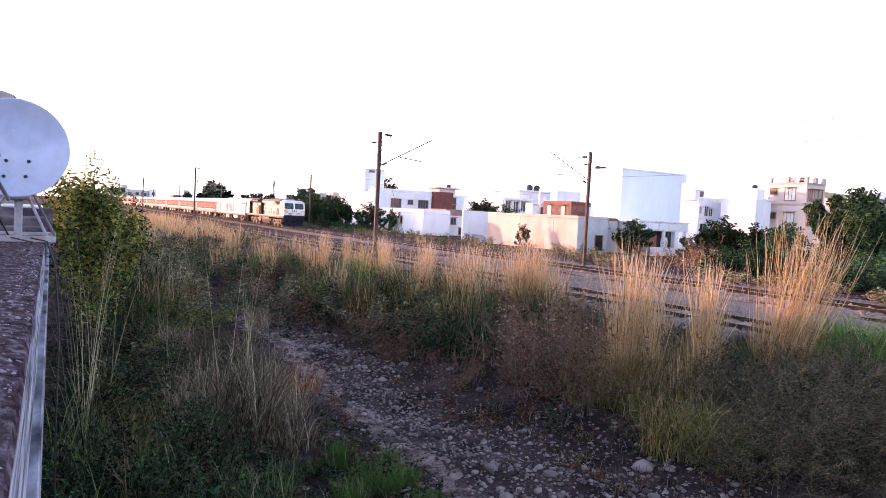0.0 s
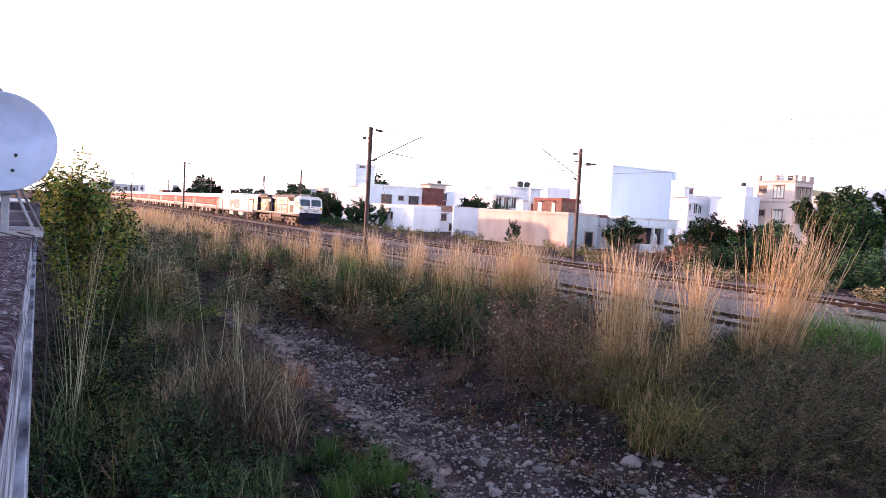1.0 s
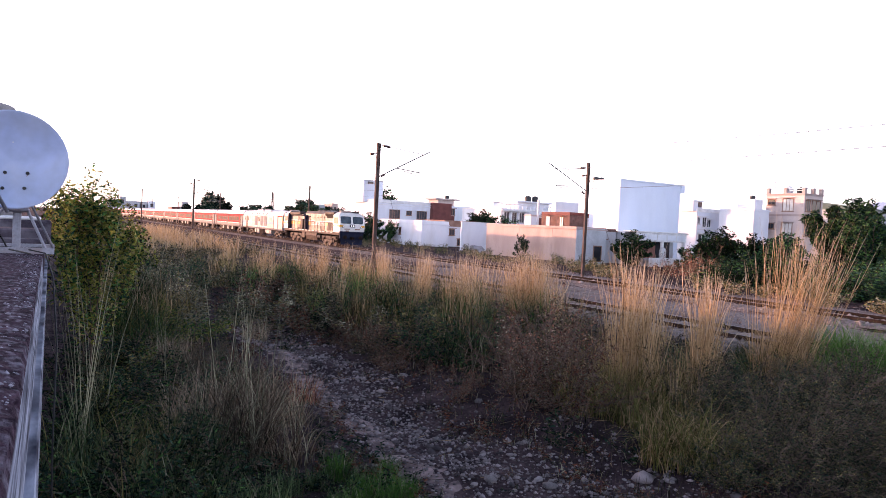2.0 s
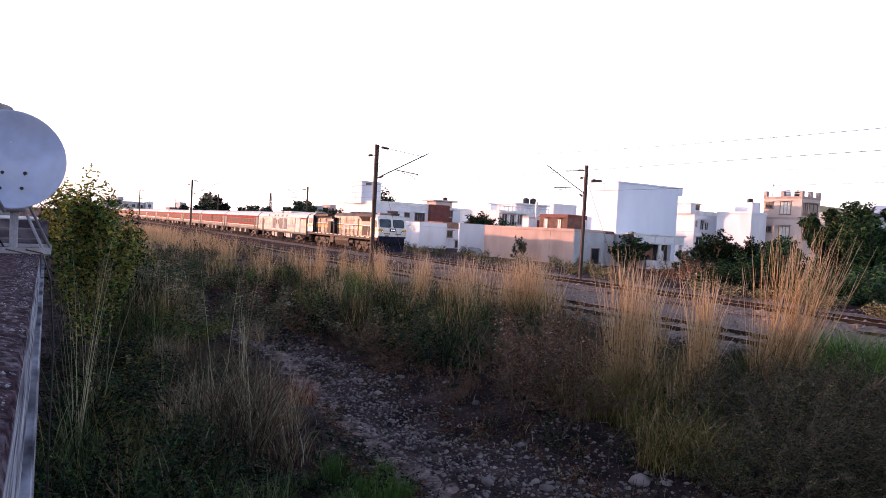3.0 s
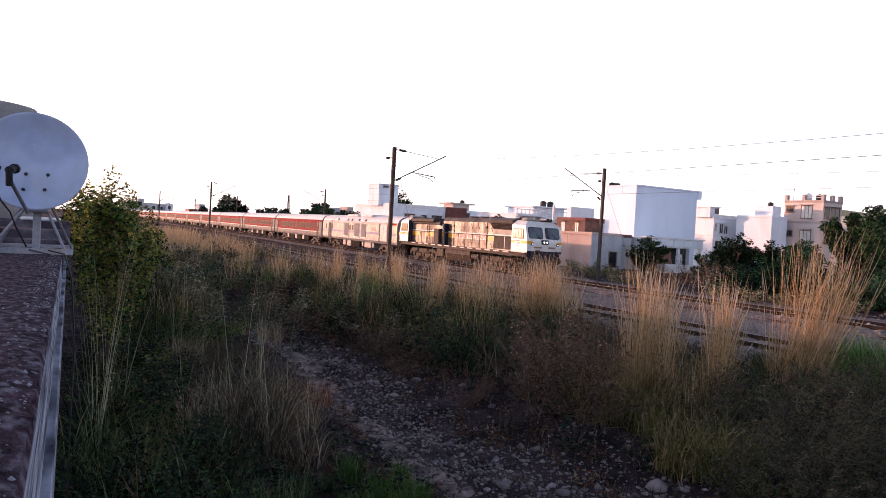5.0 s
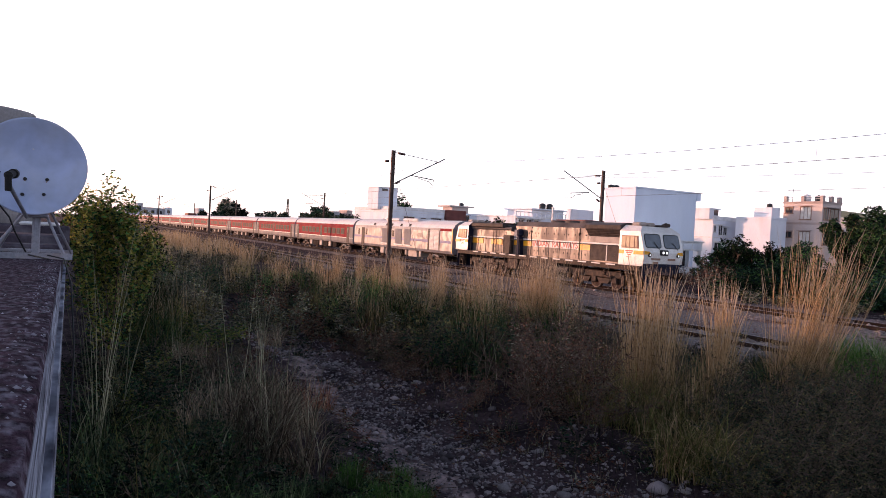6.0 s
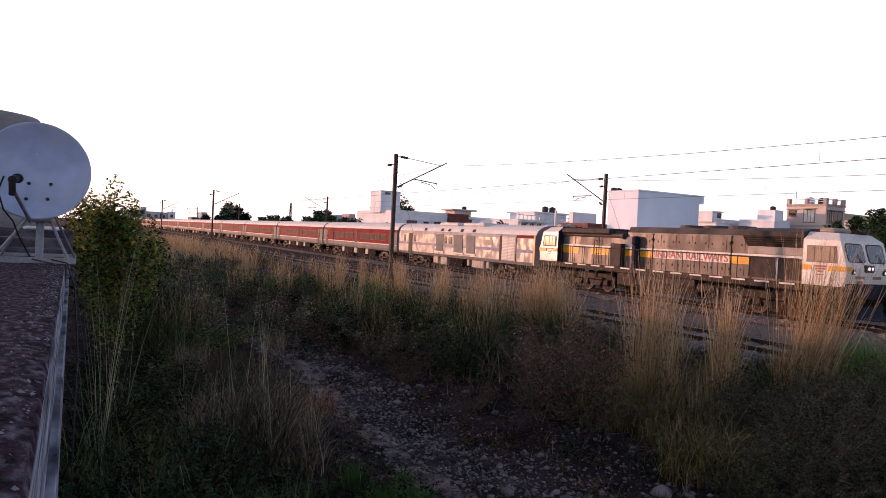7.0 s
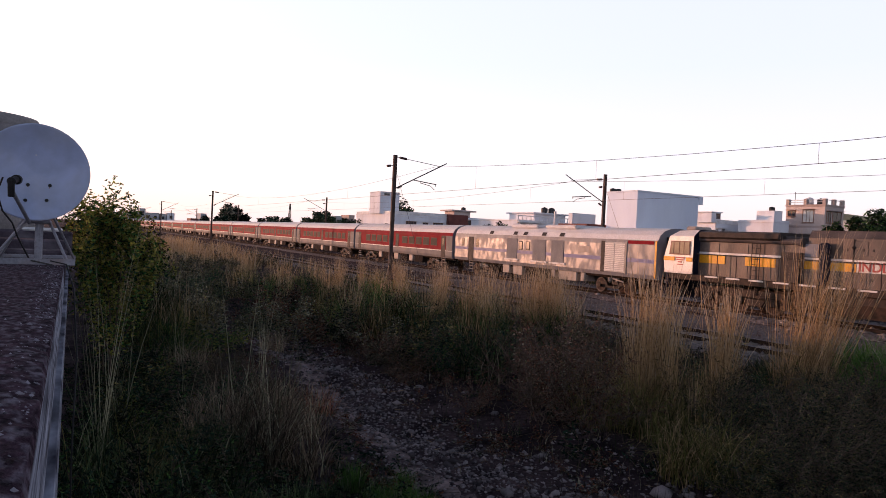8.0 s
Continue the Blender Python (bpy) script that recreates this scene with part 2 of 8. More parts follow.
COACH_PANE = ramp_mat("tinted_coach_pane", (0.012, 0.010, 0.011), (0.03, 0.025, 0.026), 0.5, scale=0.7, bump=0.0, spec=0.03)
WINDOW_LIT = ramp_mat("curtained_window", (0.55, 0.52, 0.48), (0.72, 0.68, 0.62), 0.5, scale=3, bump=0.0)
TANK_BLACK = ramp_mat("black_plastic", (0.012, 0.012, 0.014), (0.03, 0.03, 0.032), 0.45, bump=0.05)
TIN = ramp_mat("grey_tin", (0.35, 0.35, 0.38), (0.5, 0.5, 0.52), 0.55, 0.5, scale=2, fine=30, bump=0.1, dirt=(0.2, 0.12, 0.08), dirt_scale=1)
# distance haze is put into the hills' pale blue base colour
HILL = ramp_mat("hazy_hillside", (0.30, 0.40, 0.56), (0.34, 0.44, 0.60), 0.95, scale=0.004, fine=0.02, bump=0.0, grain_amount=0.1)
GREEN_TIN = ramp_mat("green_sheet", (0.33, 0.45, 0.45), (0.42, 0.54, 0.54), 0.6, scale=2, fine=30, bump=0.1)
CURTAIN = ramp_mat("striped_curtain", (0.22, 0.09, 0.07), (0.36, 0.20, 0.16), 0.95, scale=6, fine=30, bump=0.2, stretch=(6, 6, 0.3))
WHITE_CLOTH = ramp_mat("white_cover", (0.70, 0.70, 0.72), (0.8, 0.8, 0.8), 0.9, scale=4, bump=0.1)
# dish
DISH = ramp_mat("grey_enamel", (0.33, 0.40, 0.60), (0.38, 0.45, 0.64), 0.4, scale=2.5, fine=7, bump=0.03, dirt=(0.34, 0.35, 0.39), dirt_scale=3, dirt_amount=0.5)
GALV = ramp_mat("painted_angle_iron", (0.20, 0.21, 0.25), (0.33, 0.34, 0.39), 0.55, 0.3, scale=6, fine=60, bump=0.1, dirt=(0.2, 0.12, 0.09), dirt_scale=7)
RUBBER = ramp_mat("black_rubber", (0.012, 0.012, 0.013), (0.03, 0.03, 0.03), 0.6, bump=0.05)
# train
COACH_RED = ramp_mat("coach_red", (0.17, 0.007, 0.012), (0.26, 0.013, 0.022), 0.7, spec=0.05, scale=0.6, fine=18, bump=0.03, dirt=(0.22, 0.045, 0.04), dirt_scale=0.9, dirt_amount=0.35)
COACH_GREY = ramp_mat("coach_grey", (0.13, 0.126, 0.128), (0.20, 0.19, 0.19), 0.65, spec=0.12, scale=0.8, fine=18, bump=0.03, dirt=(0.22, 0.17, 0.145), dirt_scale=0.8, dirt_amount=0.6)
COACH_ROOF = ramp_mat("coach_roof", (0.60, 0.585, 0.59), (0.74, 0.72, 0.72), 0.6, 0.0, scale=0.7, fine=14, bump=0.03, dirt=(0.46, 0.42, 0.40), dirt_scale=0.7, dirt_amount=0.6)
POWER_GREY = ramp_mat("power_car_grey", (0.135, 0.135, 0.15), (0.205, 0.20, 0.21), 0.55, 0.0, scale=1.2, fine=6, bump=0.4, bump_scale=1.2, spec=0.25, rough2=0.32, stretch=(1, 1, 0.6), dirt=(0.21, 0.19, 0.185), dirt_scale=1.3, dirt_amount=0.8)
POWER_END = ramp_mat("coach_end_grey", (0.16, 0.17, 0.20), (0.22, 0.23, 0.26), 0.6, scale=1, bump=0.05)
BLUE_BAND = ramp_mat("blue_band", (0.13, 0.14, 0.27), (0.20, 0.20, 0.32), 0.6, spec=0.2, scale=1, fine=18, bump=0.02, dirt=(0.3, 0.28, 0.35), dirt_scale=1.5, dirt_amount=0.6)
SHUTTER = ramp_mat("grey_shutter", (0.17, 0.165, 0.17), (0.23, 0.22, 0.22), 0.8, spec=0.15, scale=1.2, fine=20, bump=0.05)
LOUVRE = ramp_mat("pale_louvre", (0.38, 0.36, 0.35), (0.50, 0.47, 0.45), 0.6, scale=3, bump=0.03)
UNDER = ramp_mat("underframe_grime", (0.010, 0.008, 0.007), (0.035, 0.024, 0.020), 0.85, scale=2.5, fine=25, bump=0.3)
BOGIE = ramp_mat("bogie_dust_brown", (0.010, 0.007, 0.006), (0.060, 0.037, 0.027), 0.7, scale=3.5, fine=25, bump=0.3, spec=0.2, dirt=(0.008, 0.006, 0.005), dirt_scale=2.6, dirt_amount=0.95)
PALE_BOX = ramp_mat("pale_box", (0.26, 0.22, 0.195), (0.42, 0.37, 0.33), 0.6, scale=2, fine=25, bump=0.1, dirt=(0.25, 0.18, 0.14), dirt_scale=2)
WHEEL = ramp_mat("wheel_steel", (0.03, 0.022, 0.019), (0.08, 0.055, 0.045), 0.75, 0.0, scale=3, fine=30, bump=0.1)
WHEEL_RIM = ramp_mat("wheel_rim", (0.05, 0.036, 0.030), (0.11, 0.08, 0.065), 0.65, 0.0, scale=3, bump=0.0)
LOCO_GREY = ramp_mat("loco_grey", (0.050, 0.043, 0.043), (0.16, 0.122, 0.105), 0.55, scale=0.9, fine=16, bump=0.35, bump_scale=1.4, spec=0.24, rough2=0.38, stretch=(1, 1, 0.4), dirt=(0.10, 0.06, 0.042), dirt_scale=1.3, dirt_amount=0.55)
LOCO_ROOF = ramp_mat("loco_roof", (0.045, 0.040, 0.042), (0.11, 0.092, 0.088), 0.6, scale=0.8, fine=16, bump=0.1, spec=0.1)
CAB_CREAM = ramp_mat("cab_white", (0.62, 0.60, 0.58), (0.74, 0.72, 0.69), 0.4, scale=0.9, fine=18, bump=0.03, dirt=(0.48, 0.41, 0.35), dirt_scale=1.4, dirt_amount=0.55)
AMBER = ramp_mat("amber_stripe", (0.66, 0.29, 0.008), (0.78, 0.38, 0.015), 0.45, scale=1.2, fine=18, bump=0.02, spec=0.25, dirt=(0.45, 0.22, 0.03), dirt_scale=1.3, dirt_amount=0.5)
STRIPE_WHITE = ramp_mat("stripe_white", (0.60, 0.58, 0.56), (0.72, 0.69, 0.66), 0.6, scale=1.2, fine=18, bump=0.02, dirt=(0.45, 0.38, 0.33), dirt_scale=1.3, dirt_amount=0.5)
LETTER_RED = ramp_mat("letter_red", (0.30, 0.022, 0.018), (0.36, 0.035, 0.028), 0.5, bump=0.0)
GRILLE = ramp_mat("black_grille", (0.022, 0.018, 0.017), (0.06, 0.045, 0.04), 0.7, scale=3, fine=30, bump=0.2)
NAVY = ramp_mat("navy_apron", (0.006, 0.008, 0.02), (0.016, 0.02, 0.042), 0.7, spec=0.12, scale=1.5, bump=0.05)
WINDSCREEN = ramp_mat("windscreen", (0.02, 0.03, 0.045), (0.05, 0.07, 0.09), 0.08, scale=1.5, bump=0.0, spec=0.7)
CAB_GLASS = ramp_mat("cab_side_glass", (0.20, 0.16, 0.11), (0.34, 0.27, 0.20), 0.12, scale=1.5, bump=0.0, spec=0.6)
LAMP_GLOW = glow_mat("lamp_glow", (1.0, 0.97, 0.9), 1.0)

# ---------------------------------------------------------------- mesh helpers


class Shape:
    """Collects vertices, faces and material slots of one mesh."""

    def __init__(self):
        self.v, self.f, self.m = [], [], []

    def face(self, pts, slot=0):
        i = len(self.v)
        self.v += [tuple(p) for p in pts]
        self.f.append(tuple(range(i, i + len(pts))))
        self.m.append(slot)
        return self

    def box(self, x0, x1, y0, y1, z0, z1, c=0.0, slot=0):
        """A block, with chamfered edges where c is given."""
        lo, hi = (x0, y0, z0), (x1, y1, z1)
        c = min(c, 0.45 * min(x1 - x0, y1 - y0, z1 - z0))
        if c <= 0:
            i = len(self.v)
            self.v += [(x, y, z) for x in (x0, x1) for y in (y0, y1) for z in (z0, z1)]
            q = ((0, 1, 3, 2), (4, 6, 7, 5), (0, 4, 5, 1), (2, 3, 7, 6), (0, 2, 6, 4), (1, 5, 7, 3))
            self.f += [tuple(i + k for k in f) for f in q]
            self.m += [slot] * 6
            return self
        i, idx = len(self.v), {}
        for corner in range(8):
            s = [(corner >> k) & 1 for k in range(3)]
            for ax in range(3):
                p = [hi[k] - c if s[k] else lo[k] + c for k in range(3)]
                p[ax] = hi[ax] if s[ax] else lo[ax]
                idx[corner, ax] = len(self.v)
                self.v.append(tuple(p))
        faces = []
        for ax in range(3):
            a, b = [k for k in range(3) if k != ax]
            for side in (0, 1):
                cs = [side << ax | u << a | w << b for u, w in ((0, 0), (1, 0), (1, 1), (0, 1))]
                faces.append([idx[k, ax] for k in cs])
            for u in (0, 1):
                for w in (0, 1):
                    k0 = u << a | w << b
                    k1 = k0 | 1 << ax
                    faces.append([idx[k0, a], idx[k0, b], idx[k1, b], idx[k1, a]])
        faces += [[idx[k, 0], idx[k, 1], idx[k, 2]] for k in range(8)]
        self.f += [tuple(f) for f in faces]
        self.m += [slot] * len(faces)
        return self

    def tube(self, p0, p1, r0, r1=None, n=8, slot=0, caps=True):
        r1 = r0 if r1 is None else r1
        p0, p1 = Vector(p0), Vector(p1)
        d = (p1 - p0).normalized()
        a = d.orthogonal().normalized()
        b = d.cross(a)
        i = len(self.v)
        for p, r in ((p0, r0), (p1, r1)):
            self.v += [tuple(p + r * (math.cos(k * math.tau / n) * a + math.sin(k * math.tau / n) * b)) for k in range(n)]
        self.f += [(i + k, i + (k + 1) % n, i + n + (k + 1) % n, i + n + k) for k in range(n)]
        self.m += [slot] * n
        if caps:
            self.f += [tuple(i + k for k in reversed(range(n))), tuple(i + n + k for k in range(n))]
            self.m += [slot] * 2
        return self

    def path(self, pts, r, n=6, slot=0):
        """A bent tube through the points."""
        pts = [Vector(p) for p in pts]
        i, m = len(self.v), len(pts)
        a = None
        for j, p in enumerate(pts):
            d = (pts[min(j + 1, m - 1)] - pts[max(j - 1, 0)]).normalized()
            a = d.orthogonal().normalized() if a is None else (a - d * a.dot(d)).normalized()
            b = d.cross(a)
            self.v += [tuple(p + r * (math.cos(k * math.tau / n) * a + math.sin(k * math.tau / n) * b)) for k in range(n)]
        for j in range(m - 1):
            self.f += [(i + j * n + k, i + j * n + (k + 1) % n, i + (j + 1) * n + (k + 1) % n, i + (j + 1) * n + k) for k in range(n)]
            self.m += [slot] * n
        return self

    def extrude_y(self, prof, y0, y1, slot=0, slots=None, caps=True):
        """A closed (x, z) outline drawn out along y; slots: one per side."""
        i, n = len(self.v), len(prof)
        for y in (y0, y1):
            self.v += [(x, y, z) for x, z in prof]
        self.f += [(i + k, i + (k + 1) % n, i + n + (k + 1) % n, i + n + k) for k in range(n)]
        self.m += list(slots) if slots else [slot] * n
        if caps:
            self.f += [tuple(i + k for k in reversed(range(n))), tuple(i + n + k for k in range(n))]
            self.m += [slot] * 2
        return self

    def extrude_x(self, prof, slot=0, slots=None, side=0):
        """A closed outline of (y, z, half width), drawn out to both sides of x = 0."""
        i, n = len(self.v), len(prof)
        for s in (-1, 1):
            self.v += [(s * w, y, z) for y, z, w in prof]
        self.f += [(i + k, i + (k + 1) % n, i + n + (k + 1) % n, i + n + k) for k in range(n)]
        self.m += list(slots) if slots else [slot] * n
        self.f += [tuple(i + k for k in reversed(range(n))), tuple(i + n + k for k in range(n))]
        self.m += [side] * 2
        return self

    def lathe(self, prof, n=16, slot=0, centre=(0, 0, 0)):
        """A (radius, z) outline turned about z."""
        i, cx, cy, cz = len(self.v), *centre
        for r, z in prof:
            self.v += [(cx + r * math.cos(k * math.tau / n), cy + r * math.sin(k * math.tau / n), cz + z) for k in range(n)]
        for j in range(len(prof) - 1):
            self.f += [(i + j * n + k, i + j * n + (k + 1) % n, i + (j + 1) * n + (k + 1) % n, i + (j + 1) * n + k) for k in range(n)]
            self.m += [slot] * n
        return self

    def mesh(self, name, mats, smooth=False):
        me = bpy.data.meshes.new(name)
        me.from_pydata(self.v, [], self.f)
        for m in (mats if isinstance(mats, (list, tuple)) else [mats]):
            me.materials.append(m)
        me.polygons.foreach_set("material_index", self.m)
        bm = bmesh.new()
        bm.from_mesh(me)
        bmesh.ops.recalc_face_normals(bm, faces=bm.faces)
        bm.to_mesh(me)
        bm.free()
        if smooth:
            me.polygons.foreach_set("use_smooth", [True] * len(me.polygons))
        me.update()
        return me


def part(name, shape, material, parent=None, label="", smooth=False, at=None):
    """One mesh object, under a thing or a part of one."""
    ob = new(name, shape if isinstance(shape, bpy.types.Mesh) else shape.mesh(name, material, smooth))
    if parent:
        ob.parent = parent
    if at is not None:
        ob.matrix_basis = at
    return tagged(ob, label)


def thing(name, label, category, at=None, group="", kind=""):
    ob = new(name)
    ob.empty_display_size = 0.3
    if at is not None:
        ob.matrix_basis = at
    return tagged(ob, label, category, group, kind)


def array_mesh(name, verts, quads, mats, slots=None, smooth=False):
    """A mesh from arrays; quads may repeat their last corner to stand for a triangle."""
    me = bpy.data.meshes.new(name)
    me.from_pydata(verts.reshape(-1, 3).tolist() if len(verts) < 2000 else [], [], quads.tolist() if len(verts) < 2000 else [])
    if len(verts) >= 2000:
        n = len(quads)
        k = quads.shape[1]
        me.vertices.add(len(verts))
        me.vertices.foreach_set("co", verts.astype(np.float32).ravel())
        me.loops.add(n * k)
        me.loops.foreach_set("vertex_index", quads.astype(np.int32).ravel())
        me.polygons.add(n)
        me.polygons.foreach_set("loop_start", np.arange(0, n * k, k, dtype=np.int32))
    for m in mats:
        me.materials.append(m)
    if slots is not None:
        me.polygons.foreach_set("material_index", np.asarray(slots, dtype=np.int32))
    me.update(calc_edges=True)
    me.validate()
    if smooth:
        me.polygons.foreach_set("use_smooth", [True] * len(me.polygons))
    return me

# ---------------------------------------------------------------- ground
NEAR_TRACK, FAR_TRACK = 19.7, 30.5


def step(a, b, v):
    t = np.clip((v - a) / (b - a), 0, 1)
    return t * t * (3 - 2 * t)


def path_x(y):
    """Middle of the stony path, which runs beside the railway."""
    return 5.25 + 0.65 * step(9.0, 16.0, y) + 0.10 * np.sin(y * 0.8)


def rough(x, y):
    return 0.05 * np.sin(1.7 * x + 0.6 * y) + 0.05 * np.sin(0.9 * x - 1.3 * y + 1.0) + 0.03 * np.sin(3.1 * x + 2.7 * y) + 0.02 * np.sin(5.3 * y - 2.1 * x)


def ground_z(x, y):
    x, y = np.asarray(x, float), np.asarray(y, float)
    bank = step(13.0, 17.2, x)
    z = -0.62 + 0.30 * bank - 0.12 * np.exp(-((x - path_x(y)) / 1.3) ** 2) * (y < 40)
    z = z + 0.22 * np.exp(-((x - 9.5) / 2.0) ** 2) * step(9, 13, y)
    calm = 1 - 0.75 * step(16.0, 18.0, x) * (1 - step(36, 40, x))
    far = 1 - step(120, 400, np.abs(y)) * 0.9
    return z + rough(x, y) * calm * far


def spread(fine0, fine1, dense, reach, grow=1.25):
    a = list(np.arange(fine0, fine1 + 1e-6, dense))
    d, v = dense, fine1
    while v < reach:
        d *= grow
        v += d
        a.append(v)
    d, v = dense, fine0
    while v > -reach:
        d *= grow
        v -= d
        a.insert(0, v)
    return np.array(a)


gx, gy = spread(-1.0, 36.0, 0.3, 2600), spread(2.0, 46.0, 0.3, 2600)
GX, GY = np.meshgrid(gx, gy)
gv = np.stack([GX, GY, ground_z(GX, GY)], -1).reshape(-1, 3)
nx, ny = len(gx), len(gy)
ii = (np.arange(ny - 1)[:, None] * nx + np.arange(nx - 1)[None, :]).ravel()
ground = new("ground", array_mesh("ground", gv, np.stack([ii, ii + 1, ii + nx + 1, ii + nx], -1), [EARTH], smooth=True))
tagged(ground, "dusty brown earth with patches of dry weeds", "ground", kind="structure")

# ---------------------------------------------------------------- railway


def ballast_bed(x):
    s = Shape()
    prof = [(-3.0, -0.62), (-2.35, -0.30), (-1.75, -0.17), (1.75, -0.17), (2.35, -0.30), (3.0, -0.62)]
    ys = list(np.arange(-30, 60, 1.5)) + list(np.arange(60, 900, 20.0))
    for a, b in zip(ys, ys[1:]):
        for (p, z0), (q, z1) in zip(prof, prof[1:]):
            w = [0.05 * math.sin(1.3 * t + 5 * p) + 0.04 * math.sin(2.9 * t + 9 * q) for t in (a, b)]
            s.face([(x + p, a, z0 + w[0] * (abs(p) > 2)), (x + q, a, z1 + w[0] * (abs(q) > 2)), (x + q, b, z1 + w[1] * (abs(q) > 2)), (x + p, b, z0 + w[1] * (abs(p) > 2))])
    return s


def loose_stones(n, xs, ys, size, zfun, mat_, name, rng):
    """Many little angular stones in one mesh."""
    base = np.array([(1, 0, 0), (-1, 0, 0), (0, 1, 0), (0, -1, 0), (0, 0, 1), (0, 0, -1)], float)
    tri = np.array([(0, 2, 4), (2, 1, 4), (1, 3, 4), (3, 0, 4), (2, 0, 5), (1, 2, 5), (3, 1, 5), (0, 3, 5)])
    x, y = xs(n), ys(n)
    r = size * rng.lognormal(0, 0.5, n)
    v = base[None] * (1 + rng.uniform(-0.35, 0.35, (n, 6, 3))) * r[:, None, None] * np.array([1, 1, 0.7])
    a = rng.uniform(0, math.tau, n)
    c, s_ = np.cos(a)[:, None], np.sin(a)[:, None]
    v = np.stack([v[..., 0] * c - v[..., 1] * s_, v[..., 0] * s_ + v[..., 1] * c, v[..., 2]], -1)
    v += np.stack([x, y, zfun(x, y) + 0.25 * r], -1)[:, None]
    q = (tri[None] + 6 * np.arange(n)[:, None, None]).reshape(-1, 3)
    return array_mesh(name, v.reshape(-1, 3), q, [mat_])


def bed_z(dx):
    dx = np.abs(dx)
    return np.where(dx < 1.75, -0.17, np.where(dx < 2.35, -0.17 - 0.13 * (dx - 1.75) / 0.6, -0.30 - 0.32 * (dx - 2.35) / 0.65))


def railway_track(x, label):
    track = thing("railway_track", label, "railway track", kind="structure")
    part("ballast_bed", ballast_bed(x), BALLAST, track, "grey crushed stone ballast")
    prof = [(-0.068, -0.172), (0.068, -0.172), (0.068, -0.16), (0.012, -0.14), (0.012, -0.045), (0.036, -0.035), (0.036, -0.004),
            (0.030, 0.0), (-0.030, 0.0), (-0.036, -0.004), (-0.036, -0.035), (-0.012, -0.045), (-0.012, -0.14), (-0.068, -0.16)]
    for side in (-0.874, 0.874):
        s = Shape()
        s.extrude_y([(x + side + p, q) for p, q in prof], -30, 900, slots=[0] * 6 + [1] * 3 + [0] * 5)
        part("rail", s, [RAIL_STEEL, RAIL_TOP], track, "rusty steel rail with a polished head")
    return track


near_track = railway_track(NEAR_TRACK, "little used broad gauge track edged by dry grass")
far_track = railway_track(FAR_TRACK, "broad gauge track on grey stone ballast")


def gravel_strip(x0, x1, label):
    """Trodden gravel beside a track, a finger's width over the earth."""
    xs = np.linspace(x0, x1, 16)
    ys = np.arange(2.0, 48.0, 0.7)
    SX, SY = np.meshgrid(xs, ys)
    wob = np.where((np.arange(16) == 0) | (np.arange(16) == 15), 1.0, 0.0)[None] * (0.25 * np.sin(SY * 0.9) + 0.15 * np.sin(SY * 2.3))
    SX = SX + wob
    SZ = ground_z(SX, SY) + 0.02 - 0.05 * (np.abs(wob) > 0)
    k = (np.arange(len(ys) - 1)[:, None] * 16 + np.arange(15)[None]).ravel()
    ob = new("gravel", array_mesh("gravel", np.stack([SX, SY, SZ], -1).reshape(-1, 3), np.stack([k, k + 1, k + 17, k + 16], -1), [BALLAST], smooth=True))
    return tagged(ob, label, "gravel", kind="structure")


gravel_strip(21.9, 28.0, "grey trodden gravel between the two tracks")
gravel_strip(33.2, 36.5, "grey gravel along the far track")

# ---------------------------------------------------------------- overhead line
MAST_Y = (-22.0, 38.6, 100.0, 162.0, 222.0, 283.0)


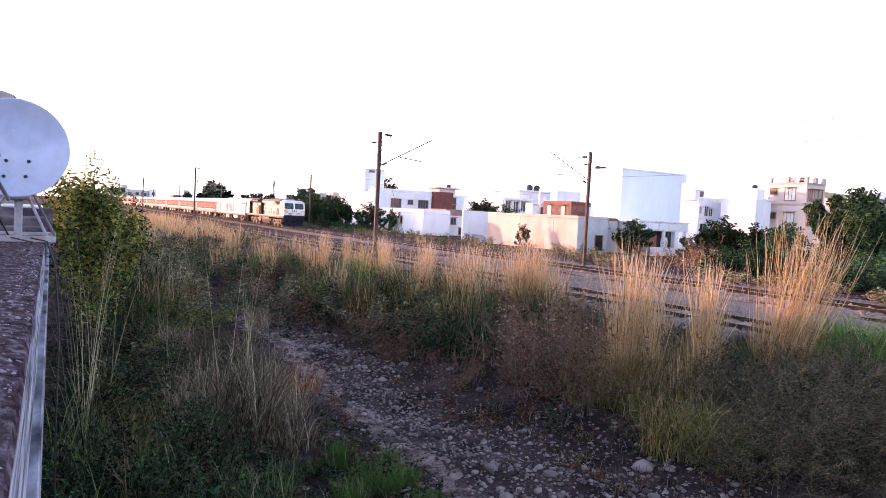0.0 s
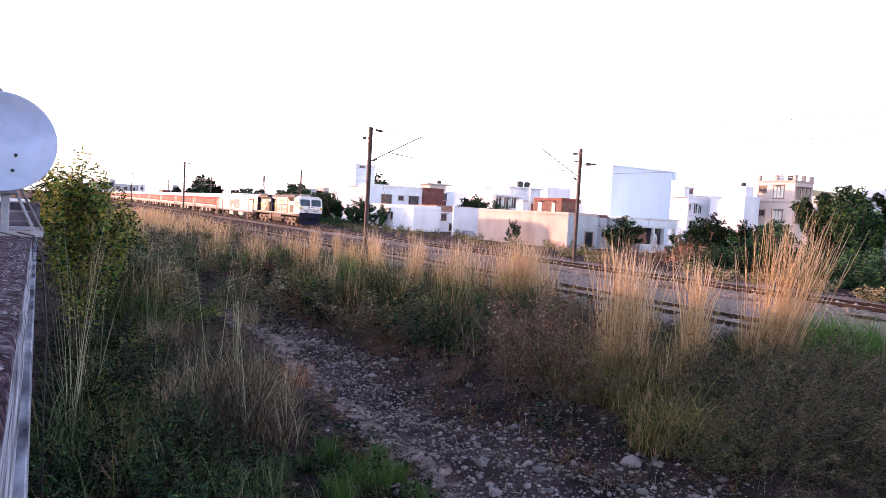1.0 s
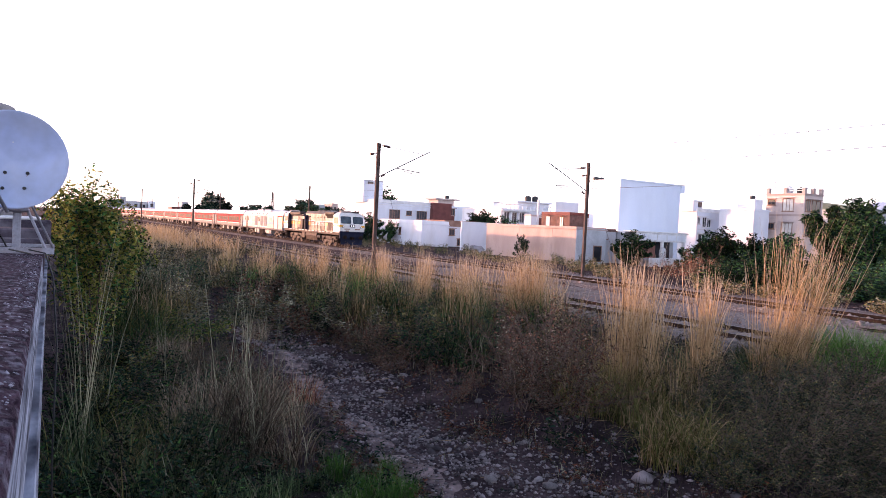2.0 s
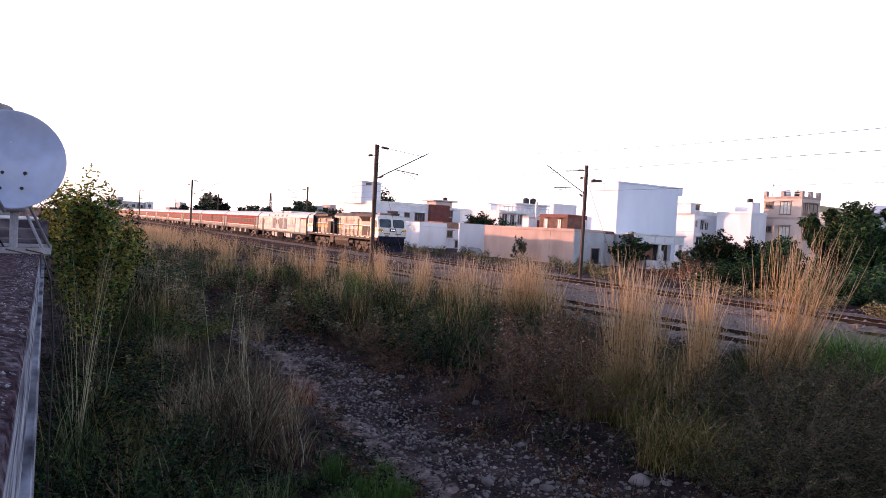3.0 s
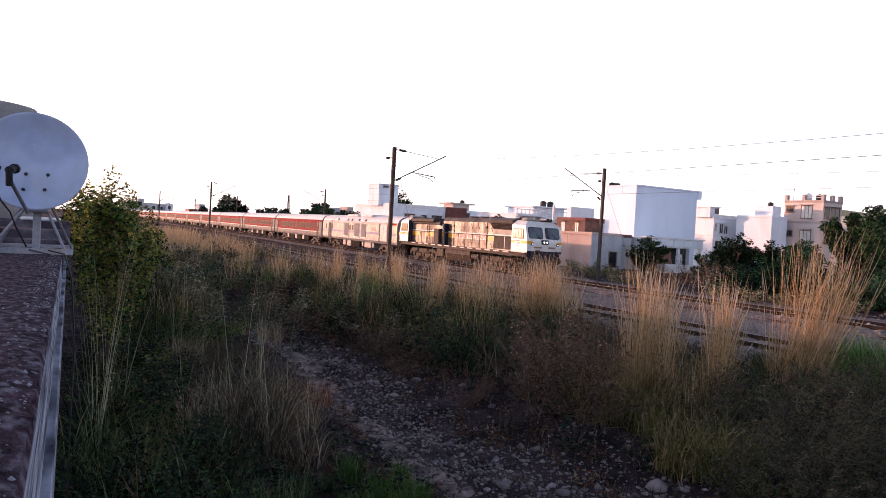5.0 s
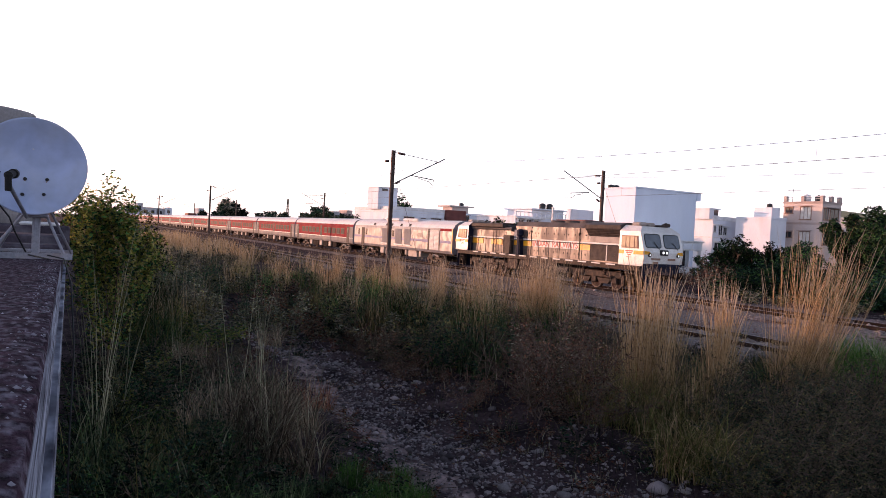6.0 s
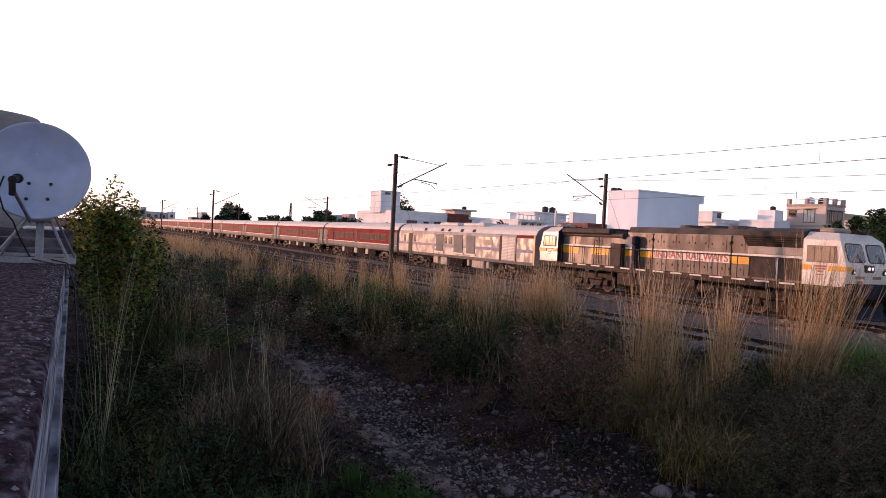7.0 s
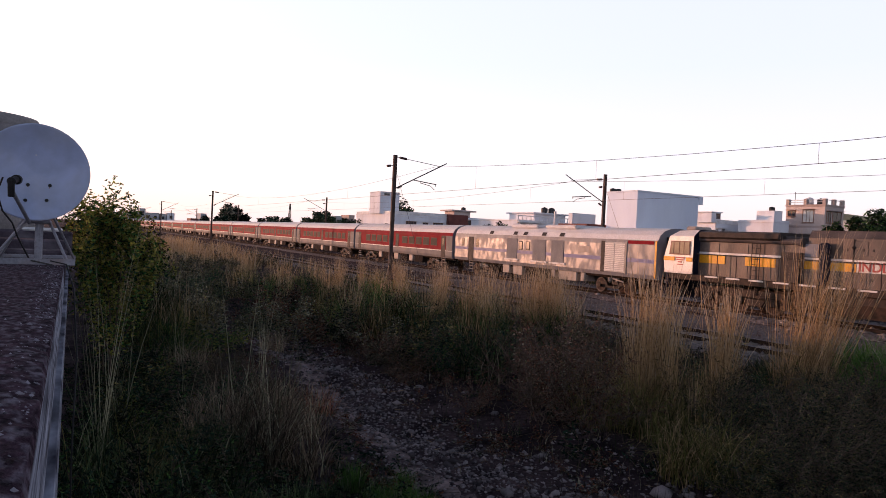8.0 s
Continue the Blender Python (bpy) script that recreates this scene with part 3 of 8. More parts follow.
def overhead_mast(x, y, side, guyed=False, top=7.7):
    """A steel mast whose bracket reaches over its track; side +1 reaches to +x."""
    mast = thing("overhead_line_mast", "weathered brown steel overhead line mast with a bracket arm", "mast", pose(x, y, 0), "masts along the railway")
    s = Shape()
    for e in (-0.095, 0.095):
        s.box(e - 0.012, e + 0.012, -0.08, 0.08, -0.6, top, 0.004)
    s.box(-0.095, 0.095, -0.012, 0.012, -0.6, top)
    for k in range(11):
        s.box(-0.11, 0.11, -0.086, -0.076, 0.25 + 0.7 * k, 0.35 + 0.7 * k)
    part("post", s, MAST_STEEL, mast)
    part("footing", Shape().box(-0.35, 0.35, -0.35, 0.35, -0.8, -0.18, 0.04), CONCRETE, mast, "grey concrete footing")
    k = side
    bracket = part("bracket_tube", Shape().tube((k * 0.1, 0, 5.7 + top - 7.7), (k * 3.5, 0, 7.5 + (top - 7.7) * 0.5), 0.035), TUBE_STEEL, mast)
    part("insulator", Shape().lathe([(0.03, 0), (0.075, 0.04), (0.05, 0.08), (0.075, 0.12), (0.05, 0.16), (0.075, 0.2), (0.05, 0.24), (0.075, 0.28), (0.03, 0.33)], 10), INSULATOR, bracket, "ribbed brown insulator",
         True, pose(k * 0.22, 0, 5.72, 0, k * 62, 0))
    part("stay_tube", Shape().tube((k * 0.75, 0, 7.52), (k * 3.05, 0, 7.28), 0.018), TUBE_STEEL, mast)
    part("insulator", Shape().tube((k * 0.14, 0, 7.58), (k * 0.3, 0, 7.56), 0.02).tube((k * 0.3, 0, 7.56), (k * 0.75, 0, 7.52), 0.075), INSULATOR, mast, "brown stay insulator")
    part("feeder_insulator", Shape().tube((-0.10, 0, 7.05), (-0.28, 0, 7.03), 0.025).tube((-0.28, 0, 7.03), (-0.52, 0, 6.99), 0.07), INSULATOR, mast)
    part("register_arm", Shape().tube((k * 1.22, 0, 6.3), (k * 2.85, 0, 6.14), 0.03).tube((k * 1.75, 0, 6.25), (k * 1.78, 0, 6.12), 0.014)
         .tube((k * 1.75, 0, 6.16), (k * 2.45, 0, 6.02), 0.02).tube((k * 2.45, 0, 6.02), (k * 2.74, 0, 5.8), 0.018).tube((k * 2.8, 0, 6.15), (k * 2.8, 0, 6.02), 0.02), TUBE_STEEL, mast)
    if guyed:
        part("guy_wire", Shape().tube((0, -0.1, 6.9), (0.4 * k, -4.6, -0.4), 0.009), MAST_STEEL, mast, "slanting steel guy wire")
    return mast


for j, y in enumerate(MAST_Y):
    overhead_mast(NEAR_TRACK - 2.7, y, 1, j == 1)
    overhead_mast(FAR_TRACK + 2.8, y, -1, j == 1, 7.95)

for x in (NEAR_TRACK, FAR_TRACK):
    line = thing("overhead_line", "thin dark contact and catenary wires strung over the track", "wires")
    contact, catenary = Shape(), Shape()
    z_, sag = (5.68, 0.95) if x == NEAR_TRACK else (5.84, 0.78)
    contact.path([(x, y, z_) for y in (-80, *MAST_Y, 400)], 0.010, 5)
    drops = []
    pts = []
    for a, b in zip((-82.5, *MAST_Y), (*MAST_Y, 343)):
        for i in range(13 if b == 343 else 12):
            u = i / 12
            z = 7.22 - 4 * sag * u * (1 - u)
            pts.append((x, a + (b - a) * u, z))
            if 0 < i < 12 and i % 2:
                drops.append((x, a + (b - a) * u, z))
    catenary.path(pts, 0.0095, 5)
    part("contact_wire", contact, WIRE, line)
    part("catenary_wire", catenary, WIRE, line)
    for p in drops:
        if -30 < p[1] < 160:
            part("dropper", Shape().tube(p, (p[0], p[1], z_), 0.005, n=4, caps=False), WIRE, line)

# ---------------------------------------------------------------- train


def wheelset_mesh(r, half=0.84):
    s = Shape()
    for k in (-1, 1):
        s.tube((k * half, 0, 0), (k * (half + 0.13), 0, 0), r, r, 22, 1)
        s.tube((k * (half + 0.131), 0, 0), (k * (half + 0.14), 0, 0), r * 0.86, r * 0.86, 22, 0)
        s.tube((k * (half - 0.03), 0, 0), (k * half, 0, 0), r + 0.03, r + 0.03, 22, 0)
        s.tube((k * (half + 0.14), 0, 0), (k * (half + 0.2), 0, 0), 0.13, 0.13, 10, 0)
        for a in range(4):
            t = a * math.tau / 4 + 0.4
            s.tube((k * (half + 0.14), r * 0.55 * math.cos(t), r * 0.55 * math.sin(t)), (k * (half + 0.148), r * 0.55 * math.cos(t), r * 0.55 * math.sin(t)), 0.05, 0.05, 6, 1)
    s.tube((-half, 0, 0), (half, 0, 0), 0.09, n=10)
    return s.mesh("wheelset", [WHEEL, WHEEL_RIM])


SMALL_WHEELS, BIG_WHEELS = wheelset_mesh(0.46), wheelset_mesh(0.54)
TURNING = []        # (wheelset, its place in its bogie, radius)


def coach_bogie(parent, y):
    """A two-axle bogie with side frames, springs and dampers."""
    s = Shape()
    for k in (-1, 1):
        x0, x1 = sorted((k * 1.02, k * 1.16))
        s.extrude_x([(-1.55, 0.50, 0), (-1.55, 0.62, 0), (-0.6, 0.72, 0), (-0.45, 0.45, 0), (0.45, 0.45, 0), (0.6, 0.72, 0), (1.55, 0.62, 0), (1.55, 0.5, 0), (0.7, 0.5, 0), (0.5, 0.3, 0), (-0.5, 0.3, 0), (-0.7, 0.5, 0)])
        n = 12
        base = len(s.v) - 2 * n
        for i in range(n):
            for h, x in ((0, x0), (1, x1)):
                p = s.v[base + h * n + i]
                s.v[base + h * n + i] = (x, p[1], p[2])
        for d in (-1.28, 1.28):
            s.box(x0 - 0.02, x1 + 0.04 if k > 0 else x1 + 0.02, d - 0.18, d + 0.18, 0.32, 0.60, 0.03)
        s.tube((k * 1.1, -0.75, 0.25), (k * 1.1, -1.3, 0.9), 0.04)
    s.box(-1.0, 1.0, -0.3, 0.3, 0.5, 0.8, 0.04)
    b = part("bogie", s, BOGIE, parent, "dust-brown two-axle bogie", at=pose(0, y, 0))
    for k in (-1, 1):
        for d in (-0.35, 0.35):
            part("spring", Shape().lathe([(0.10, 0), (0.13, 0.05), (0.10, 0.1), (0.13, 0.15), (0.10, 0.2), (0.13, 0.25), (0.10, 0.3)], 10, centre=(k * 1.1, d, 0.72)), PALE_BOX, b)
        part("damper", Shape().tube((k * 1.25, -0.1, 0.92), (k * 1.25, -1.0, 0.78), 0.05), PALE_BOX, b)
    for d in (-1.28, 1.28):
        w = part("wheelset", SMALL_WHEELS, None, b, at=pose(0, d, 0.46))
        TURNING.append((w.name, (0, d, 0.46), 0.46))
    return b


COACH_L = 23.25
COACH_PROF = [(-1.52, 1.12), (-1.60, 1.35), (-1.61, 3.05), (-1.55, 3.32), (-1.40, 3.62), (-1.08, 3.87), (-0.6, 4.02), (0, 4.07)]
COACH_PROF = COACH_PROF + [(-x, z) for x, z in reversed(COACH_PROF[:-1])]


def coach_shell(bands, roof_slot, front_slot):
    """The shell, in bands of (lower z, upper z, slot) up the sides."""
    pts, slots = [COACH_PROF[0]], []

    def side_x(z):
        for (xa, za), (xb, zb) in zip(COACH_PROF, COACH_PROF[1:]):
            if za <= z <= zb:
                return xa + (xb - xa) * (z - za) / (zb - za)

    cuts = sorted({z for b in bands for z in b[:2]} | {z for _, z in COACH_PROF[:8]})
    left = [(side_x(z), z) for z in cuts if side_x(z) is not None]
    prof = left + [(-x, z) for x, z in reversed(left[:-1])]
    for (xa, za), (xb, zb) in zip(prof, prof[1:]):
        mid = (za + zb) / 2
        slots.append(next((b[2] for b in bands if b[0] <= mid <= b[1]), roof_slot))
    slots.append(roof_slot)
    s = Shape()
    s.extrude_y(prof, 0.25, 0.25 + COACH_L, slot=front_slot, slots=slots)
    return s


def gangway(parent, y0, y1):
    s = Shape()
    for i in range(4):
        a, b = y0 + (y1 - y0) * i / 4, y0 + (y1 - y0) * (i + 0.7) / 4
        s.box(-0.95, 0.95, a, b, 1.05, 3.55, 0.05)
    part("gangway_bellows", s, RUBBER, parent, "black rubber gangway bellows")


def underfloor(parent, items):
    for y0, y1, z0, m in items:
        part("equipment_box", Shape().box(-1.42, -0.5, y0, y1, z0, 1.10, 0.03), m, parent)
        part("equipment_box", Shape().box(0.5, 1.42, y0, y1, z0, 1.10, 0.03), m, parent)


def steps_under_door(parent, y):
    for k in (-1, 1):
        a, b = sorted((k * 1.35, k * 1.55))
        ladder = part("door_steps", Shape().box(a, b, y - 0.3, y + 0.3, 0.45, 0.48).box(min(k * 1.5, k * 1.53), max(k * 1.5, k * 1.53), y - 0.315, y - 0.285, 0.42, 1.2)
                      .box(min(k * 1.5, k * 1.53), max(k * 1.5, k * 1.53), y + 0.285, y + 0.315, 0.42, 1.2), PALE_BOX, parent)
        for z in (0.7, 0.95):
            part("step", Shape().box(a, b, y - 0.28, y + 0.28, z, z + 0.03), PALE_BOX, ladder)


def passenger_coach():
    c = thing("passenger_coach", "red and grey air-conditioned railway coach with dark windows", "railway coach", group="coaches of the train")
    shell = coach_shell([(1.12, 1.72, 1), (1.72, 1.80, 3), (1.80, 3.32, 0)], 2, 4)
    part("body", shell, [COACH_RED, COACH_GREY, COACH_ROOF, STRIPE_WHITE, POWER_END], c, "red body over a grey lower panel, pale roof")
    for y in (0.25, 0.25 + COACH_L - 1.15):
        for k in (-1, 1):
            a, b = sorted((k * 1.600, k * 1.618))
            part("end_panel", Shape().box(a, b, y + 0.02, y + 1.13, 1.75, 3.05), COACH_GREY, c, "grey end panel")
    for y in (1.5, 22.25 - 0.85 + 0.25):
        for k in (-1, 1):
            a, b = sorted((k * 1.600, k * 1.622))
            door = part("door", Shape().box(a, b, y, y + 0.78, 1.18, 3.06, 0.008), GRILLE, c, "dark recessed entrance door")
            a, b = sorted((k * 1.62, k * 1.632))
            part("door_window", Shape().box(a, b, y + 0.22, y + 0.56, 2.2, 2.85), WINDOW_DARK, door)
        steps_under_door(c, y + 0.39)
    for g in range(2):
        for i in range(5):
            y = 3.1 + g * 9.55 + i * 1.56
            for k in (-1, 1):
                a, b = sorted((k * 1.602, k * 1.622))
                w = part("window", Shape().box(a, b, y, y + 1.22, 2.14, 2.84, 0.008), RUBBER, c, "dark tinted window")
                a, b = sorted((k * 1.622, k * 1.628))
                part("pane", Shape().box(a, b, y + 0.06, y + 1.16, 2.20, 2.78), COACH_PANE, w)
    for k in (-1, 1):
        a, b = sorted((k * 1.602, k * 1.626))
        part("door", Shape().box(a, b, 11.4, 12.1, 1.75, 3.06, 0.008), GRILLE, c, "dark middle panel")
    part("solebar", Shape().box(-1.3, 1.3, 0.3, COACH_L + 0.2, 0.98, 1.13, 0.02), UNDER, c)
    underfloor(c, [(6.2, 8.0, 0.45, UNDER), (8.4, 9.2, 0.5, PALE_BOX), (9.6, 11.2, 0.4, UNDER), (11.8, 12.8, 0.5, PALE_BOX), (13.2, 15.6, 0.42, UNDER), (16.0, 16.8, 0.5, PALE_BOX)])
    gangway(c, -0.05, 0.25)
    coach_bogie(c, 4.2), coach_bogie(c, 19.5)
    part("buffer_gear", Shape().box(-0.2, 0.2, -0.15, 0.4, 0.85, 1.15, 0.03).box(-0.25, 0.25, 23.4, 23.8, 0.85, 1.15, 0.03), UNDER, c)
    return c


def power_car():
    c = thing("generator_car", "silver-grey generator car with a blue band, louvres and grey shutters", "railway coach", group="coaches of the train")
    shell = coach_shell([(1.12, 2.02, 0), (2.02, 2.24, 1), (2.24, 3.32, 0)], 2, 3)
    part("body", shell, [POWER_GREY, BLUE_BAND, COACH_ROOF, POWER_END], c, "weathered silver-grey body with a blue band")
    for k in (-1, 1):
        def slab(name, y0, y1, z0, z1, m, d=0.02, label="", parent=c, at=1.602):
            a, b = sorted((k * at, k * (at + d)))
            return part(name, Shape().box(a, b, y0, y1, z0, z1, 0.006), m, parent, label)
        slab("edge_stripe", 0.26, 0.40, 1.2, 3.3, AMBER, 0.015, "amber stripe at the car's end")
        slab("red_panel", 0.5, 2.6, 3.05, 3.28, COACH_RED, 0.012, "red panel under the roof", at=1.59)
        door = slab("louvre_door", 2.75, 4.55, 1.35, 3.14, LOUVRE, 0.02, "pale louvred door")
        slab("door_frame", 2.62, 2.75, 1.3, 3.2, PALE_BOX, 0.05)
        slab("door_frame", 4.55, 4.9, 1.3, 3.2, GRILLE, 0.02, "dark door jamb")
        for i in range(15):
            slab("slat", 2.8, 3.62, 1.42 + i * 0.112, 1.49 + i * 0.112, STRIPE_WHITE, 0.03, parent=door, at=1.62)
            slab("slat", 3.70, 4.5, 1.42 + i * 0.112, 1.49 + i * 0.112, STRIPE_WHITE, 0.03, parent=door, at=1.62)
        slab("plate", 5.95, 7.1, 2.42, 2.82, PALE_BOX, 0.03, "pale name plate")
        for y, w in ((8.6, 1.35), (10.6, 1.5), (14.1, 1.35)):
            sh = slab("shutter", y, y + w, 1.62, 3.1, SHUTTER, 0.04, "grey roller shutter")
            slab("sill", y - 0.2, y + w + 0.2, 1.5, 1.6, STRIPE_WHITE, 0.06, parent=sh)
        for y in (12.5, 13.4):
            win = slab("window", y, y + 0.46, 2.3, 2.92, RUBBER, 0.03, "rounded dark window")
            slab("pane", y + 0.06, y + 0.4, 2.36, 2.86, WINDOW_DARK, 0.006, parent=win, at=1.632)
        slab("door", 20.4, 21.2, 1.18, 3.08, GRILLE, 0.03, "dark end door")
        slab("window", 19.6, 20.0, 2.3, 2.95, WINDOW_DARK, 0.02)
        slab("window", 21.9, 22.3, 2.3, 2.95, WINDOW_DARK, 0.02)
        for y in (8.75, 10.75, 13.0, 14.3, 17.6):
            a, b = sorted((k * 1.36, k * 1.55))
            part("roof_vent", Shape().face([(k * 1.562, y, 3.36), (k * 1.562, y + 0.5, 3.36), (k * 1.425, y + 0.5, 3.61), (k * 1.425, y, 3.61)]), GRILLE, c, "dark roof vent")
    hatch = Shape()
    for y in (7.9, 12.2):
        hatch.box(-1.25, 1.25, y, y + 3.4, 3.86, 4.16, 0.1)
    part("roof_hatch", hatch, COACH_ROOF, c)
    part("solebar", Shape().box(-1.3, 1.3, 0.3, COACH_L + 0.2, 0.98, 1.13, 0.02), UNDER, c)
    underfloor(c, [(6.6, 7.0, 0.55, PALE_BOX), (7.4, 9.3, 0.5, PALE_BOX), (9.7, 10.1, 0.6, PALE_BOX), (10.8, 13.2, 0.4, UNDER), (13.6, 14.8, 0.45, PALE_BOX), (15.3, 16.2, 0.5, PALE_BOX)])
    gangway(c, -0.05, 0.25)
    steps_under_door(c, 20.8)
    coach_bogie(c, 4.2), coach_bogie(c, 19.5)
    part("buffer_gear", Shape().box(-0.2, 0.2, -0.3, 0.4, 0.85, 1.15, 0.03).box(-0.25, 0.25, 23.4, 23.8, 0.85, 1.15, 0.03), UNDER, c)
    for k in (-1, 1):
        buf = Shape().tube((k * 0.98, -0.3, 1.08), (k * 0.98, 0.3, 1.08), 0.13).tube((k * 0.98, -0.34, 1.08), (k * 0.98, -0.3, 1.08), 0.23, n=14)
        part("buffer", buf, PALE_BOX, c)
    return c


def lettering(text, size, material, parent, at, width=None):
    """Built-in font turned into a mesh part."""
    cu = bpy.data.curves.new("lettering", "FONT")
    cu.body, cu.size, cu.align_x, cu.align_y, cu.extrude = text, size, "CENTER", "CENTER", 0.004
    cu.offset = 0.014
    tmp = bpy.data.objects.new("lettering", cu)
    me = bpy.data.meshes.new_from_object(tmp)
    bpy.data.objects.remove(tmp)
    me.name = "lettering"
    me.materials.clear()
    me.materials.append(material)
    if width:
        co = np.empty(len(me.vertices) * 3)
        me.vertices.foreach_get("co", co)
        co = co.reshape(-1, 3)
        co[:, 0] *= width / (co[:, 0].max() - co[:, 0].min())
        me.vertices.foreach_set("co", co.ravel())
    return part("lettering", me, None, parent, "red painted letters", at=at)


FACE_LEFT = Matrix(((0, 0, -1, 0), (-1, 0, 0, 0), (0, 1, 0, 0), (0, 0, 0, 1)))      # for writing on a side that faces -x
FACE_RIGHT = Matrix(((0, 0, 1, 0), (1, 0, 0, 0), (0, 1, 0, 0), (0, 0, 0, 1)))


def cab(parent, flip):
    """A driver's cab; its nose is at y = 0, or at y = 22 when flipped."""
    def Y(y):
        return 22.0 - y if flip else y

    def rounded(pts, r):
        """The outline of a pane with rounded corners."""
        out = []
        for i in range(len(pts)):
            a, b, d = Vector(pts[i - 1]), Vector(pts[i]), Vector(pts[(i + 1) % len(pts)])
            p, q = b + (a - b).normalized() * r, b + (d - b).normalized() * r
            out += [tuple(p.lerp(b, u).lerp(b.lerp(q, u), u)) for u in (0, 0.35, 0.65, 1)]
        return out[1:] + out[:1]

    def quad(name, pts, m, label="", under=None):
        """A slab along a sloped face, from its outer corners."""
        pts = [Vector((x, Y(y), z)) for x, y, z in pts]
        n = (pts[1] - pts[0]).cross(pts[-1] - pts[0]).normalized()
        s = Shape()
        s.face(pts)
        s.face([p - n * 0.03 for p in reversed(pts)])
        for i in range(len(pts)):
            a, b = pts[i], pts[(i + 1) % len(pts)]
            s.face([a, b, b - n * 0.03, a - n * 0.03])
        return part(name, s, m, under or parent, label)

    s = Shape()
    # near-vertical sides, a chamfered roof edge
    side = [(0.06, 1.62, 1.52), (0.0, 2.42, 1.56), (0.36, 3.60, 1.56), (2.05, 3.62, 1.57), (2.05, 1.62, 1.57)]
    for k in (-1, 1):
        s.face([(k * w, Y(y), z) for y, z, w in side])
        s.face([(k * 1.56, Y(0.36), 3.60), (k * 1.15, Y(0.70), 3.93), (k * 1.15, Y(2.05), 3.98), (k * 1.57, Y(2.05), 3.62)], 1)
    s.face([(-1.15, Y(0.70), 3.93), (1.15, Y(0.70), 3.93), (1.15, Y(2.05), 3.98), (-1.15, Y(2.05), 3.98)], 1)
    s.face([(-1.56, Y(0.36), 3.60), (1.56, Y(0.36), 3.60), (1.15, Y(0.70), 3.93), (-1.15, Y(0.70), 3.93)], 0)
    s.face([(-1.56, Y(0.0), 2.42), (1.56, Y(0.0), 2.42), (1.56, Y(0.36), 3.60), (-1.56, Y(0.36), 3.60)], 0)
    s.face([(-1.52, Y(0.06), 1.62), (1.52, Y(0.06), 1.62), (1.56, Y(0.0), 2.42), (-1.56, Y(0.0), 2.42)], 0)
    s.face([(-1.57, Y(2.05), 1.62), (1.57, Y(2.05), 1.62), (1.57, Y(2.05), 3.62), (1.15, Y(2.05), 3.98), (-1.15, Y(2.05), 3.98), (-1.57, Y(2.05), 3.62)], 2)
    s.face([(-1.52, Y(0.06), 1.62), (1.52, Y(0.06), 1.62), (1.57, Y(2.05), 1.62), (-1.57, Y(2.05), 1.62)], 2)
    c = part("cab", s, [CAB_CREAM, COACH_ROOF, NAVY], parent, "white driver's cab with amber stripe")
    e = -0.022
    for a, b in ((-1.38, -0.10), (0.10, 1.38)):
        fr = quad("windscreen", rounded([(a, 0.092 + e, 2.68), (b, 0.092 + e, 2.68), (b, 0.347 + e, 3.51), (a, 0.347 + e, 3.51)], 0.2), RUBBER, "dark split windscreen", c)
        quad("pane", rounded([(a + 0.05, 0.107 + 1.7 * e, 2.73), (b - 0.05, 0.107 + 1.7 * e, 2.73), (b - 0.05, 0.332 + 1.7 * e, 3.46), (a + 0.05, 0.332 + 1.7 * e, 3.46)], 0.16), WINDSCREEN, "", fr)
        part("wiper", Shape().tube((b - 0.25, Y(0.02), 2.62), (b - 0.62, Y(0.12), 3.05), 0.018, n=5), RUBBER, c)
    for k in (-1, 1):
        x = k * 1.585
        fr = quad("side_window", [(x, 0.42, 2.62), (x, 1.85, 2.62), (x, 1.85, 3.36), (x, 0.52, 3.36)][::k], BROWN_TRIM, "row of cab side windows in a brown frame", c)
        x = k * 1.597
        for a, b in ((0.55, 0.72), (0.79, 1.12), (1.18, 1.44), (1.50, 1.80)):
            quad("pane", [(x, a, 2.68), (x, b, 2.68), (x, b, 3.30), (x, a + (0.06 if a < 0.6 else 0), 3.30)][::k], CAB_GLASS, "", fr)
        x = k * 1.582
        quad("amber_band", [(x, 0.03, 2.28), (x, 0.82, 2.28), (x, 0.82, 2.50), (x, 0.03, 2.50)][::k], AMBER, "amber band", c)
        quad("amber_band", [(x, 1.62, 2.28), (x, 2.04, 2.28), (x, 2.04, 2.50), (x, 1.62, 2.50)][::k], AMBER, "amber band", c)
        # a painted emblem and number, shown as plain bars
        for a, b, z0, z1, m in ((0.9, 1.5, 2.42, 2.50, LETTER_RED), (0.95, 1.42, 2.32, 2.38, LETTER_RED), (1.05, 1.3, 2.2, 2.27, LETTER_RED), (1.0, 1.4, 2.08, 2.12, LETTER_RED)):
            quad("painted_bar", [(x, a, z0), (x, b, z0), (x, b, z1), (x, a, z1)][::k], m, "", c)
        quad("white_sill", [(k * 1.60, 0.15, 1.62), (k * 1.60, 2.0, 1.62), (k * 1.60, 2.0, 1.70), (k * 1.60, 0.15, 1.70)][::k], STRIPE_WHITE, "", c)
        # nose band, lamps and number bars
        quad("amber_band", [(k * 1.0, -0.012, 2.30), (k * 1.53, -0.008, 2.30), (k * 1.53, 0.0, 2.50), (k * 1.12, -0.01, 2.48)][::k if not flip else -k], AMBER, "amber band", c)
        part("marker_lamp", Shape().tube((k * 1.12, Y(-0.06), 2.28), (k * 1.12, Y(0.05), 2.28), 0.11, n=12), RUBBER, c)
